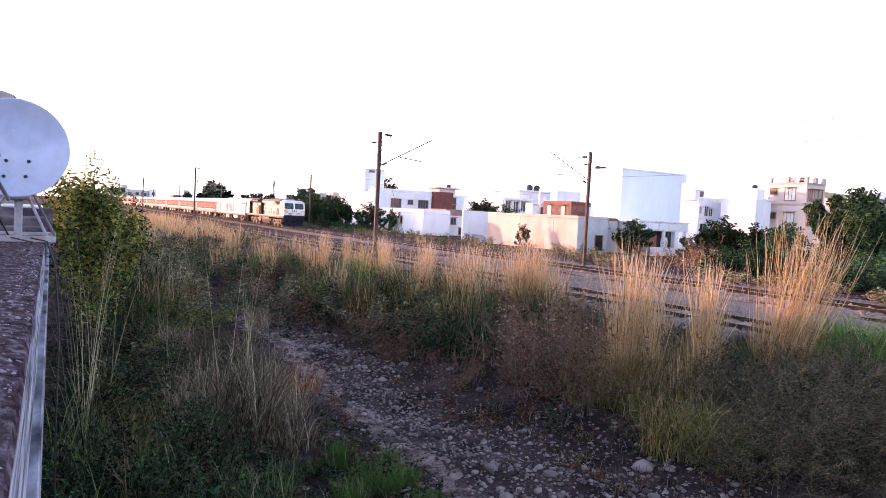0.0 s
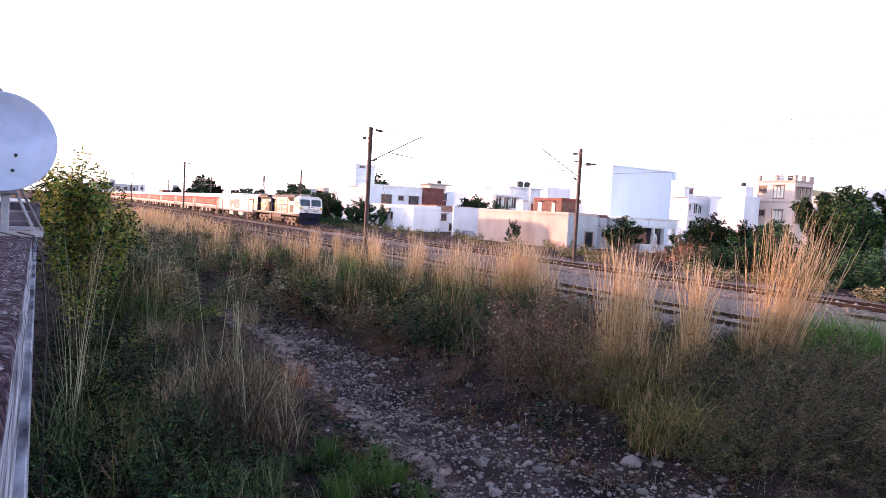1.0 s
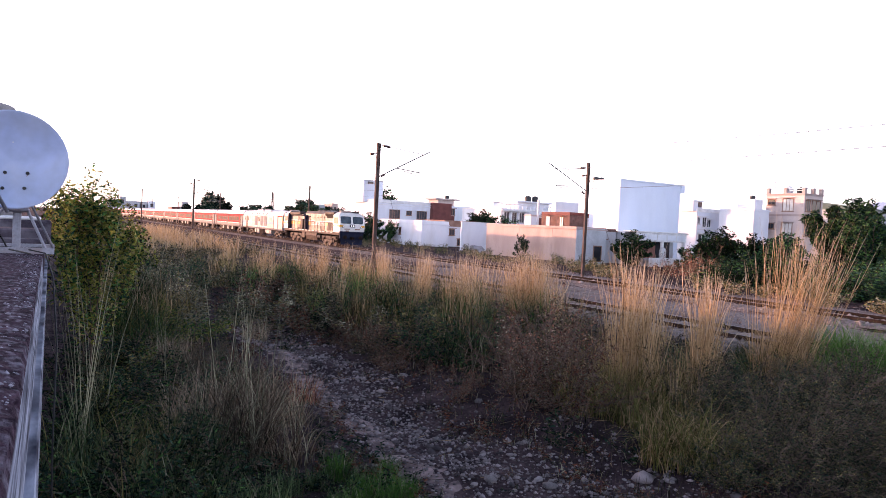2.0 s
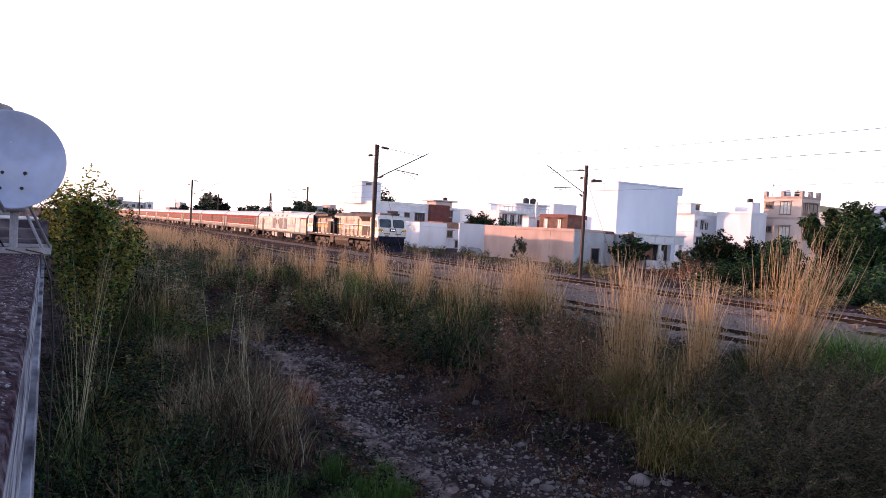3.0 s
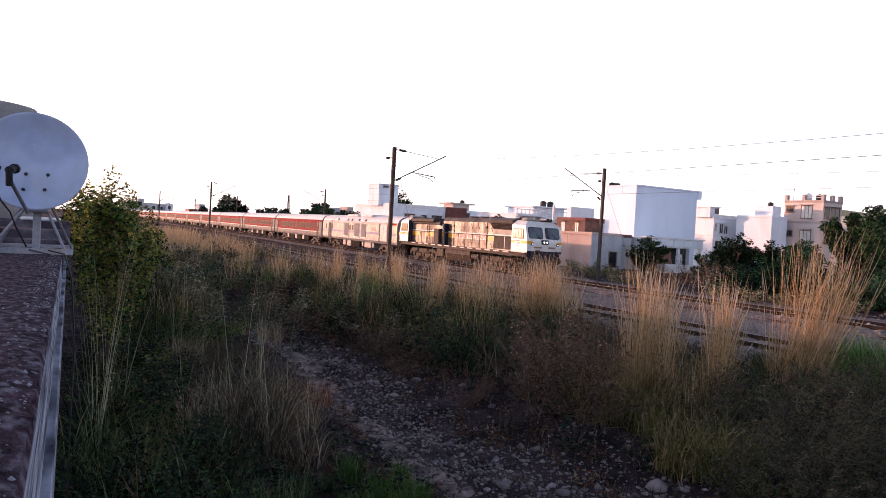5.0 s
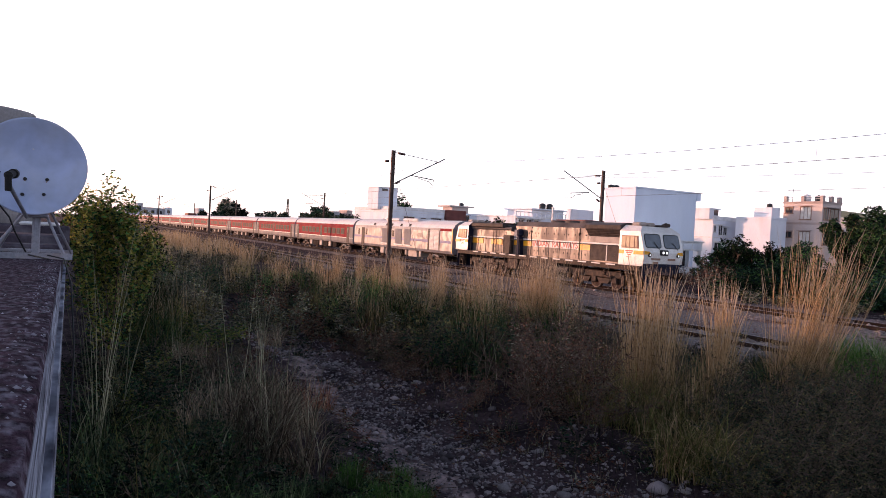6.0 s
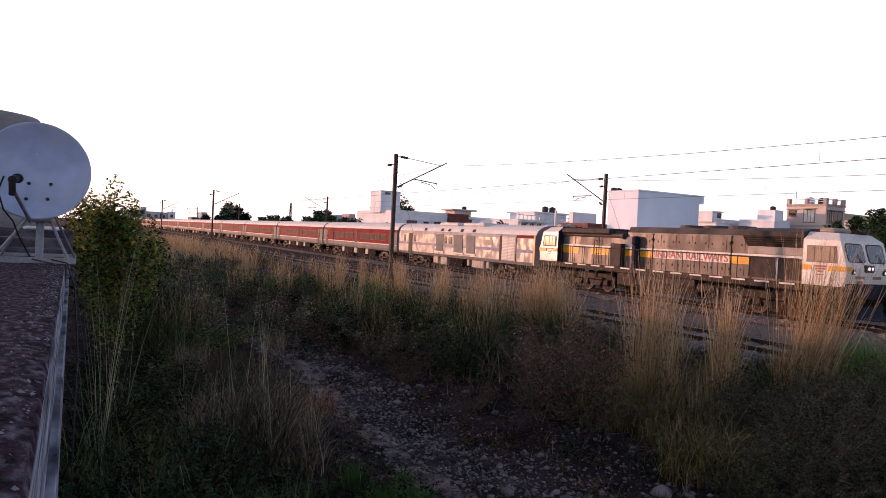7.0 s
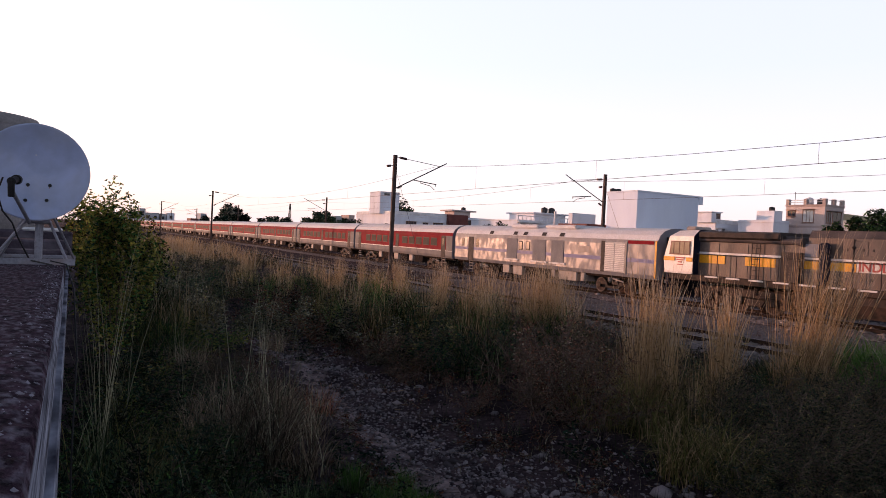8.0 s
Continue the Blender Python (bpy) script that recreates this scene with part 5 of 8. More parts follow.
# red brick house
h = house("unplastered red brick house with white lintels", 58.6, 65.6, 71.0, 77.0, 5.6, BRICK_RED, parapet=0.25, trim=MAROON)
part("plaster_panel", Shape().box(61.3, 63.4, 70.93, 71.0, 2.8, 5.0, 0.01), WHITEWASH, h, "white plastered panel")
opening(h, "-y", 71.0, 64.1, 65.1, 3.6, 4.7, BROWN_TRIM, WINDOW_DARK)
opening(h, "-x", 58.6, 72.3, 73.0, 3.5, 4.9, BROWN_TRIM, WINDOW_LIT)
opening(h, "-x", 58.6, 75.2, 75.8, 3.6, 4.9, WHITE_TRIM, WINDOW_LIT)

# tall blank white block; the blue of its shaded gable is painted in
h = house("tall block with a blank gable, blue skylight put into its wall colour", 60.4, 70.8, 64.0, 69.4, 9.75, PALE_BLUE, parapet=0.0)
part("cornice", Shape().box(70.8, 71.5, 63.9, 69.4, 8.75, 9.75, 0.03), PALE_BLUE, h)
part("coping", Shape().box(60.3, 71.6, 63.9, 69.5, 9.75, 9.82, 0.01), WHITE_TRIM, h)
roof_tank(60.9, 69.0, 9.82, 0.42, 0.42)
roof_tank(61.75, 69.0, 9.82, 0.42, 0.42)

# veranda house before it
h = house("veranda house with a white parapet and dark sheet for the shade inside the open front", 56.8, 64.6, 59.0, 63.4, 3.4, GREY_PLASTER, parapet=0.05, trim=WHITE_TRIM)
part("fascia", Shape().box(56.6, 64.4, 56.9, 57.3, 2.42, 3.38, 0.03).box(56.5, 64.6, 56.8, 59.0, 3.38, 3.53, 0.02), WHITE_TRIM, h, "white concrete fascia with moulded panels")
for i in range(5):
    part("fascia_panel", Shape().box(56.8 + i * 1.5, 58.1 + i * 1.5, 56.86, 56.9, 2.6, 3.2, 0.01), WHITEWASH, h)
part("veranda_floor", Shape().box(56.6, 64.4, 57.0, 59.0, -0.8, 0.5, 0.03), CONCRETE, h)
for x in (56.7, 60.6, 64.0):
    part("pillar", Shape().box(x, x + 0.3, 57.0, 57.3, 0.5, 2.42, 0.02), WHITE_TRIM, h)
# a dark sheet takes the place of the shaded interior
part("doorway", Shape().box(60.6, 63.9, 58.92, 59.0, 0.5, 2.38), WINDOW_DARK, h, "dark sheet for the shade inside the open front")
part("curtain", Shape().box(57.4, 60.5, 57.9, 57.96, 0.5, 2.4), CURTAIN, h, "brown striped curtain")
cover = Shape().lathe([(0.36, 0), (0.40, 0.5), (0.38, 0.95), (0.26, 1.2), (0.0, 1.28)], 14)
tagged(part("covered_drum", cover, WHITE_CLOTH, None, "", True, pose(61.4, 57.6, 0.5)), "white covered drum standing on the veranda floor", "drum")
w = thing("boundary_wall", "low white boundary wall before the veranda house", "wall", kind="structure")
part("wall", Shape().box(57.8, 65.6, 56.0, 56.2, -0.8, 0.62, 0.03), WHITE_TRIM, w)
h = house("low brown and white shed beside the pink hall", 53.2, 56.4, 60.0, 64.0, 3.6, GREY_PLASTER, parapet=0.2, trim=BRICK_RED)
opening(h, "-y", 60.0, 53.6, 54.6, 1.0, 2.2, BROWN_TRIM, WINDOW_DARK)

# white house with a small roof cabin
h = house("white two-storey house with a small roof cabin", 85.7, 97.0, 74.0, 84.0, 7.7, WHITEWASH, parapet=0.5, trim=WHITE_TRIM, bands=[(4.4, 4.55)])
part("roof_cabin", Shape().box(85.0, 87.0, 74.2, 77.0, 7.2, 8.7, 0.03).box(84.8, 87.2, 74.0, 77.2, 8.7, 8.85), WHITEWASH, h)
part("cabin_window", Shape().box(86.0, 86.8, 74.14, 74.2, 7.8, 8.6), WINDOW_DARK, h)
opening(h, "-y", 74.0, 87.0, 87.7, 4.9, 6.3, WHITE_TRIM, WINDOW_DARK)
opening(h, "-y", 74.0, 88.0, 88.7, 4.9, 6.0, WHITE_TRIM, WINDOW_DARK)
opening(h, "-y", 74.0, 85.9, 86.3, 5.3, 6.2, WHITE_TRIM, WINDOW_DARK)
opening(h, "-y", 74.0, 86.2, 87.6, 2.4, 3.7, WHITE_TRIM, WINDOW_DARK)
h = house("plain white house with a bluish shaded wall", 88.2, 91.6, 66.0, 72.0, 7.75, WHITEWASH, parapet=0.2)
part("roof_room", Shape().box(89.6, 91.4, 67.0, 70.0, 7.3, 9.2, 0.03), WHITEWASH, h)
roof_tank(90.6, 68.2, 9.2, 0.42, 0.6)

# beige three-storey house with brown bands and a balustraded roof
h = house("beige three-storey house with brown window surrounds and roof parapet", 93.5, 97.8, 61.9, 68.0, 10.3, BEIGE, parapet=0.05, trim=TAN_TRIM, bands=[(6.95, 7.25), (9.95, 10.28)])
for z in (4.2, 7.75):
    opening(h, "-x", 93.5, 66.5, 67.6, z + 0.9, z + 1.6, BROWN_TRIM, WINDOW_DARK)
    opening(h, "-x", 93.5, 63.6, 65.2, z, z + 1.7, BROWN_TRIM, WINDOW_LIT, bars=2)
    opening(h, "-y", 61.9, 93.9, 94.8, z, z + 1.5, BROWN_TRIM, WINDOW_DARK)
    opening(h, "-y", 61.9, 95.3, 97.2, z, z + 1.5, BROWN_TRIM, WINDOW_DARK)
for x, y in ((93.7, 67.8), (93.7, 65.0), (93.7, 62.1), (95.7, 62.1), (97.6, 62.1)):
    part("parapet_post", Shape().box(x - 0.25, x + 0.25, y - 0.25, y + 0.25, 10.3, 11.1, 0.03), TAN_TRIM, h)
part("parapet_rail", Shape().tube((93.7, 62.1, 10.95), (93.7, 67.8, 10.95), 0.05).tube((93.7, 62.1, 10.65), (93.7, 67.8, 10.65), 0.04).tube((93.7, 62.1, 10.95), (97.6, 62.1, 10.95), 0.05), WHITE_TRIM, h)
part("antenna", Shape().tube((93.9, 66.9, 10.1), (93.9, 66.9, 12.2), 0.04), GRILLE, h)
roof_tank(95.3, 65.6, 10.3, 0.6, 1.1, WHITE_TRIM, "white plastic water tank on a house roof")
roof_tank(95.0, 63.6, 10.3, 0.5, 0.9)
h = house("long house with a pale green sheet roof behind trees", 104.0, 118.0, 58.0, 70.0, 8.6, GREY_PLASTER, parapet=0.0, trim=GREEN_TIN)
part("sheet_roof", Shape().face([(103.5, 57.5, 8.6), (118.5, 57.5, 7.4), (118.5, 70.5, 7.4), (103.5, 70.5, 10.2)]), GREEN_TIN, h, "pale green sheet roof")
h = house("low grey shed with a tin roof behind the hedge", 62.0, 74.0, 24.0, 33.0, 3.0, GREY_PLASTER, parapet=0.0, trim=TIN)
opening(h, "-x", 62.0, 26.4, 28.0, 0.6, 2.0, BROWN_TRIM, WINDOW_DARK)

# buildings on the far horizon, along the line
for x0, x1, y0, z1, m in ((38.0, 60.0, 585.0, 10.6, GREY_PLASTER), (46.0, 50.0, 584.0, 13.6, GREY_PLASTER), (61.0, 65.0, 585.0, 10.4, GREY_PLASTER), (65.8, 71.0, 583.0, 11.2, WHITEWASH),
                         (57.0, 61.0, 400.0, 6.4, MAROON), (62.5, 65.5, 402.0, 9.4, GREY_PLASTER), (139.0, 143.0, 400.0, 12.5, GREY_PLASTER), (147.5, 151.2, 400.0, 13.6, PINK)):
    h = house("distant grey concrete building on the horizon", x0, x1, y0, y0 + 14, z1, m, parapet=0.6)
    n = max(1, int((x1 - x0) / 4.5))
    for i in range(n):
        a = x0 + (i + 0.3) * (x1 - x0) / n
        part("window", Shape().box(a, a + 0.4 * (x1 - x0) / n, y0 - 0.1, y0, z1 - 4.5, z1 - 2.2), WINDOW_DARK, h)
def hill(x0, x1, y, crest, label):
    """A long hill with an uneven crest, far behind the town."""
    u = np.linspace(0, 1, 60)
    w = np.linspace(-1, 1, 9)
    X = x0 + (x1 - x0) * u[:, None] + 0 * w[None]
    Yh = y + 500 * w[None] + 0 * u[:, None]
    ridge = crest * np.sin(math.pi * u) ** 0.7 * (1 + 0.10 * np.sin(23 * u) + 0.06 * np.sin(51 * u + 1))
    Zh = ridge[:, None] * (1 - np.abs(w[None]) ** 1.5) * (1 + 0.08 * np.sin(9 * w[None] + 30 * u[:, None])) - 2
    k = (np.arange(59)[:, None] * 9 + np.arange(8)[None]).ravel()
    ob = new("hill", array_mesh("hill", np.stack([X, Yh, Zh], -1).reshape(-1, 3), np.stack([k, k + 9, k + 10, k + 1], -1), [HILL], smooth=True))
    return tagged(ob, label, "hill")


hill(2400.0, 3600.0, 1450.0, 190.0, "hill behind the houses, haze put into its pale blue")
hill(2700.0, 4300.0, 1150.0, 150.0, "low hill on the horizon, haze put into its pale blue")
lattice = Shape()
for i in range(4):
    a0, a1 = math.tau * i / 4, math.tau * (i + 1) / 4
    foot = [(111.9 + (1.5 - 0.3 * k) * math.cos(a0), 402.0 + (1.5 - 0.3 * k) * math.sin(a0), -0.5 + 4.6 * k) for k in range(5)]
    next_ = [(111.9 + (1.5 - 0.3 * k) * math.cos(a1), 402.0 + (1.5 - 0.3 * k) * math.sin(a1), -0.5 + 4.6 * k) for k in range(5)]
    for k in range(4):
        lattice.tube(foot[k], foot[k + 1], 0.16, 0.14, 5).tube(foot[k], next_[k + 1], 0.09, 0.09, 4).tube(foot[k + 1], next_[k + 1], 0.09, 0.09, 4)
tagged(part("lattice_tower", lattice, MAST_STEEL), "slender steel lattice tower on the horizon", "tower")

# ---------------------------------------------------------------- the roof from which the clip is seen
WALL_TOP = 2.55
roofing = thing("roof_house", "flat-roofed house with a mossy weathered parapet", "house")
part("wall", Shape().box(-8.0, -0.05, -8.0, 13.5, -1.0, WALL_TOP - 0.16), STREAKED, roofing, "streaked limewashed wall")
part("roof_slab", Shape().box(-8.0, -0.62, -8.0, 13.4, WALL_TOP - 0.16, WALL_TOP - 0.10), ROOF_DARK, roofing, "bare concrete roof")
# broad coping with a ragged outer edge
rng = np.random.default_rng(5)
ny_, nx_ = 640, 22
yy = np.linspace(-3.0, 6.05, ny_)
edge = -0.045 + 0.0012 * np.sin(yy * 3.1) + 0.0007 * np.sin(yy * 11.3 + 1) + np.convolve(rng.normal(0, 0.0042, ny_ + 2), (0.25, 0.5, 0.25), 'valid')
uu = np.linspace(0, 1, nx_)
X = -0.60 + (edge[:, None] + 0.60) * uu[None]
Yc = np.repeat(yy[:, None], nx_, 1)
Z = WALL_TOP + rng.normal(0, 0.0009, X.shape) + 0.0012 * np.sin(X * 9 + Yc * 1.3)
Z -= 0.012 * np.clip((uu[None] - 0.86) / 0.14, 0, 1) ** 2 * (1 + 0.25 * np.sin(Yc * 9))
top = np.stack([X, Yc, Z], -1)
lip = top[:, -1:].copy()
lip[..., 0] = -0.039
lip[..., 2] = WALL_TOP - 0.034
low = top[:, -1:].copy()
low[..., 0] = -0.030
low[..., 2] = WALL_TOP - 0.22
inner = top[:, :1].copy()
inner[..., 2] = WALL_TOP - 0.17
gridv = np.concatenate([inner, top, lip, low], 1)
w_ = gridv.shape[1]
ii = (np.arange(ny_ - 1)[:, None] * w_ + np.arange(w_ - 1)[None]).ravel()
coping = array_mesh("coping", gridv.reshape(-1, 3), np.stack([ii, ii + 1, ii + w_ + 1, ii + w_], -1), [MOSSY, STREAKED], np.where(np.arange(len(ii)) % (w_ - 1) >= w_ - 2, 1, 0), smooth=True)
part("coping", coping, None, roofing, "dark mossy screed with pale broken patches")
part("coping_end", Shape().box(-0.60, -0.06, 6.05, 6.10, WALL_TOP - 0.17, WALL_TOP - 0.005), CONCRETE, roofing)
# pale crumbs where the screed has broken, mostly along its edge
cy = np.concatenate([0.6 + 5.3 * rng.uniform(0, 1, 2400) ** 1.5, rng.normal(0.98, 0.05, 420), rng.normal(1.32, 0.02, 160), rng.normal(1.86, 0.012, 160), rng.normal(3.3, 0.03, 120)])
cx = np.concatenate([np.interp(cy[:2400], yy, edge) - 0.006 - np.abs(rng.normal(0, 0.030 + 0.04 * np.sin(cy[:2400] * 5.3) ** 2)), -0.085 - np.abs(rng.normal(0, 0.03, 420)), rng.uniform(-0.30, -0.08, 160), rng.uniform(-0.34, -0.14, 160), rng.uniform(-0.4, -0.2, 120)])
crumbs = loose_stones(len(cx), lambda n: cx, lambda n: cy, 0.0026, lambda x, y: np.full_like(x, WALL_TOP - 0.002) - 0.012 * np.clip((x + 0.10) / 0.05, 0, 1), BROKEN, "broken_screed", rng)
tagged(part("broken_screed", crumbs, None, roofing), "pale crumbs of broken screed", kind="stuff")
# plastered bands on the outer face
part("drip_band", Shape().box(-0.05, -0.012, -3.0, 13.4, WALL_TOP - 0.95, WALL_TOP - 0.45, 0.005), STREAKED, roofing, "pale plaster band below the coping")
# low upstands across the roof behind the dish
for y0, y1, z, x1 in ((6.15, 6.75, 0.02, -0.03), (7.1, 7.5, 0.055, -0.03), (8.4, 8.9, 0.11, -0.03), (10.2, 10.9, 0.17, 0.02)):
    part("upstand", Shape().box(-5.0, x1, y0, y1, WALL_TOP - 0.2, WALL_TOP + z, 0.02), ROOF_DARK, roofing, "weathered concrete upstand")
part("broken_slab", Shape().box(-0.55, -0.10, 10.25, 10.8, WALL_TOP + 0.17, WALL_TOP + 0.21, 0.015), WHITE_TRIM, roofing)
cab_ = Shape()
pts = [(-0.12, 5.55, WALL_TOP + 0.05), (-0.02, 5.5, WALL_TOP + 0.03), (0.03, 5.3, WALL_TOP - 0.12), (0.06, 4.9, WALL_TOP - 0.5), (0.05, 4.6, WALL_TOP - 1.0), (0.06, 4.5, WALL_TOP - 1.8), (0.05, 4.5, -0.5)]
cab_.path(pts, 0.005, 6)
tagged(part("loose_cable", cab_, RUBBER), "black cable hanging over the roof edge", "cable")
# unseen wall added on the roof's far side to keep sun off the coping
part("roof_wall", Shape().box(-6.3, -6.05, -4.0, 16.0, WALL_TOP - 0.2, 3.75, 0.02), CONCRETE, roofing, "plain unseen wall added to keep sun off the coping")
# stepped wall out of view, added to shade the track ballast
shade_row = Shape()
for i in range(8):
    shade_row.box(-6.2 - 1.5 * i, -5.2 - 1.5 * i, 38.4 + 15 * i, 53.6 + 15 * i, -1.0, 2.2 + 0.15 * (i % 3), 0.02)
tagged(part("lane_wall", shade_row, CONCRETE), "plain unseen wall added to shade the track bed", "wall", kind="structure")
# made-up low house, mostly out of view, that shades the foreground plants
shade_house = thing("neighbour_house", "plain low unseen house added to shade the foreground", "house")
part("wall", Shape().box(-9.0, -1.2, 14.5, 38.0, -1.0, 2.35, 0.02), CONCRETE, shade_house)
part("parapet", Shape().box(-9.0, -1.15, 14.45, 14.65, 2.35, 2.6, 0.02).box(-1.35, -1.15, 14.65, 38.0, 2.35, 2.6, 0.02), CONCRETE, shade_house)
# round tank on the roof behind the dish
tank = thing("roof_water_tank", "round grey concrete water tank with a flat lid", "water tank", pose(-1.43, 12.0, WALL_TOP - 0.17))
part("shell", Shape().lathe([(0.92, 0), (0.95, 0.05), (0.95, 1.78), (0.93, 1.8)], 32), CONCRETE, tank, smooth=True)
part("lid", Shape().lathe([(0.955, 1.78), (0.96, 1.90), (0.945, 1.92), (0, 1.93)], 32), CONCRETE, tank, smooth=True)
part("pipe", Shape().tube((-0.1, -0.98, 0.2), (-0.1, -0.98, 1.5), 0.04).tube((0.05, -0.98, 0.3), (0.05, -0.98, 1.45), 0.03), GALV, tank)

# ---------------------------------------------------------------- satellite dish


def satellite_dish():
    d = thing("satellite_dish", "pale grey satellite dish with feed arm on the roof edge", "satellite dish", pose(-0.21, 5.95, WALL_TOP))
    R = 0.341
    prof_in = [(R * i / 14, 0.085 * (i / 14) ** 2) for i in range(15)]
    tilt = pose(-0.037, 0.0, 0.667) @ pose(0, 0, 0, 0, 0, 6) @ pose(0, 0, 0, 90 - 5)
    s = Shape().lathe(prof_in + [(R + 0.012, 0.088), (R + 0.012, 0.070)] + [(r, z - 0.012) for r, z in reversed(prof_in)], 64)
    refl = part("reflector", s, DISH, d, "shallow enamelled reflector", True, tilt)
    for x, y in ((-0.045, -0.088), (0.095, -0.083), (-0.06, -0.205), (0.075, -0.197)):
        z = 0.085 * (x * x + y * y) / R ** 2
        part("bolt", Shape().lathe([(0.0, 0.016), (0.011, 0.014), (0.013, 0.0)], 10, centre=(x, y, z)), RUBBER, refl)
        part("rust_streak", Shape().face([(x - 0.004, y - 0.01, z + 0.002), (x + 0.004, y - 0.01, z + 0.002), (x - 0.008, y - 0.07, z + 0.006), (x - 0.014, y - 0.07, z + 0.006)]), BROWN_TRIM, refl)
    part("label_plate", Shape().box(-0.004, 0.006, 0.13, 0.19, 0.011, 0.014), STRIPE_WHITE, refl)
    arm = Shape().tube((-0.03, -0.37, 0.06), (-0.155, -0.21, 0.50), 0.013, n=10)
    part("feed_arm", arm, GALV, refl, "slim steel feed arm")
    lnb = Shape().tube((-0.165, -0.235, 0.50), (-0.17, -0.13, 0.54), 0.021, n=10).tube((-0.17, -0.14, 0.54), (-0.14, -0.115, 0.44), 0.027, 0.023, 12).tube((-0.14, -0.115, 0.44), (-0.13, -0.108, 0.40), 0.033, 0.033, 12)
    part("receiver_head", lnb, RUBBER, refl, "dark receiver head")
    part("mast_tube", Shape().tube((0, 0.06, 0.0), (0, 0.06, 0.62), 0.028, n=12).box(-0.08, 0.08, 0.0, 0.12, 0.30, 0.33, 0.01), GALV, d, "steel mast tube")
    for a, b in (((-0.30, 0.02, 0.01), (-0.02, 0.06, 0.42)), ((0.20, 0.0, 0.01), (0.02, 0.06, 0.42)), ((0.24, 0.55, 0.02), (0.02, 0.06, 0.50)), ((-0.28, 0.55, 0.02), (-0.02, 0.06, 0.50))):
        part("brace", Shape().tube(a, b, 0.011, n=6), GALV, d)
    part("base_angle", Shape().extrude_x([(-0.03, 0.0, 0.33), (0.04, 0.0, 0.33), (0.04, 0.006, 0.33), (-0.024, 0.006, 0.33), (-0.024, 0.045, 0.33), (-0.03, 0.045, 0.33)]), GALV, d, "angle iron base bar", at=pose(-0.085, 0, 0))
    part("base_angle", Shape().box(-0.42, 0.25, 0.55, 0.58, 0.0, 0.045, 0.004), GALV, d, "angle iron base bar")
    cable = Shape().path([(-0.20, -0.50, 0.60), (-0.23, -0.50, 0.50), (-0.20, -0.44, 0.38), (-0.15, -0.3, 0.30), (-0.12, -0.2, 0.20), (-0.07, -0.06, 0.08), (-0.05, 0.0, 0.03), (0.10, -0.38, 0.02)], 0.006, 6)
    part("cable", cable, RUBBER, d)
    return d


satellite_dish()
box_ = Shape().box(-0.62, -0.54, 5.75, 5.83, WALL_TOP, WALL_TOP + 0.10, 0.01)
tagged(part("junction_box", box_, WHITE_TRIM), "small white junction box on the roof", "box")

# ---------------------------------------------------------------- plants
prng = np.random.default_rng(11)


def blades(rng, base, length, lean, bend, width, segs=4, head=0.0):
    """Grass blades as tapering strips. base (n, 3); length, lean, bend, width (n)."""
    n = len(base)
    az = rng.uniform(0, math.tau, n)
    face = az + math.pi / 2 + rng.uniform(-0.5, 0.5, n)
    t = np.linspace(0, 1, segs + 1)
    ang = lean[:, None] + bend[:, None] * t[None] ** 1.5
    dl = length[:, None] / segs
    h = np.concatenate([np.zeros((n, 1)), np.cumsum(np.sin(ang[:, :-1]) * dl, 1)], 1)
    z = np.concatenate([np.zeros((n, 1)), np.cumsum(np.cos(ang[:, :-1]) * dl, 1)], 1)
    p = np.stack([base[:, :1] + h * np.cos(az)[:, None], base[:, 1:2] + h * np.sin(az)[:, None], base[:, 2:3] + z], -1)
    taper = 1 - t ** 2 * 0.9
    if head:
        taper = np.where(t > 0.8, head, taper)
        taper[-1] = 0.2
    w = 0.5 * width[:, None] * taper[None]
    side = np.stack([np.cos(face), np.sin(face), np.zeros(n)], -1)[:, None]
    v = np.stack([p - side * w[..., None], p + side * w[..., None]], 2).reshape(-1, 3)
    k = np.arange(n)[:, None] * (segs + 1) * 2 + np.arange(segs)[None] * 2
    k = k.ravel()
    return v, np.stack([k, k + 1, k + 3, k + 2], -1)


def leaf_tris(rng, pts, size, flat=0.4, wide=0.18):
    """A small pointed leaf, of random turn, at each point."""
    n = len(pts)
    d = rng.normal(0, 1, (n, 3))
    d[:, 2] *= flat
    d /= np.linalg.norm(d, axis=1)[:, None] + 1e-9
    u = rng.normal(0, 1, (n, 3))
    s = np.cross(d, u)
    s /= np.linalg.norm(s, axis=1)[:, None] + 1e-9
    L = (size * rng.uniform(0.6, 1.5, n))[:, None]
    v = np.stack([pts - s * L * wide, pts + s * L * wide, pts + d * L], 1).reshape(-1, 3)
    return v, np.arange(3 * n).reshape(-1, 3)


def twig_strips(a, b, w):
    """Thin strips from a to b."""
    n = len(a)
    side = np.cross(b - a, np.array([0.31, 0.77, 0.2]))
    side /= np.linalg.norm(side, axis=1)[:, None] + 1e-9
    w_ = np.asarray(w)[:, None] * side
    return np.stack([a - w_, a + w_, b], 1).reshape(-1, 3), np.arange(3 * n).reshape(-1, 3)


def joined(name, chunks, mats):
    """Join (verts, quads, slot) chunks into one mesh."""
    vs, qs, ms, off = [], [], [], 0
    for v, q, m in chunks:
        vs.append(v), qs.append(q + off), ms.append(np.full(len(q), m))
        off += len(v)
    return array_mesh(name, np.concatenate(vs), np.concatenate(qs), mats, np.concatenate(ms))


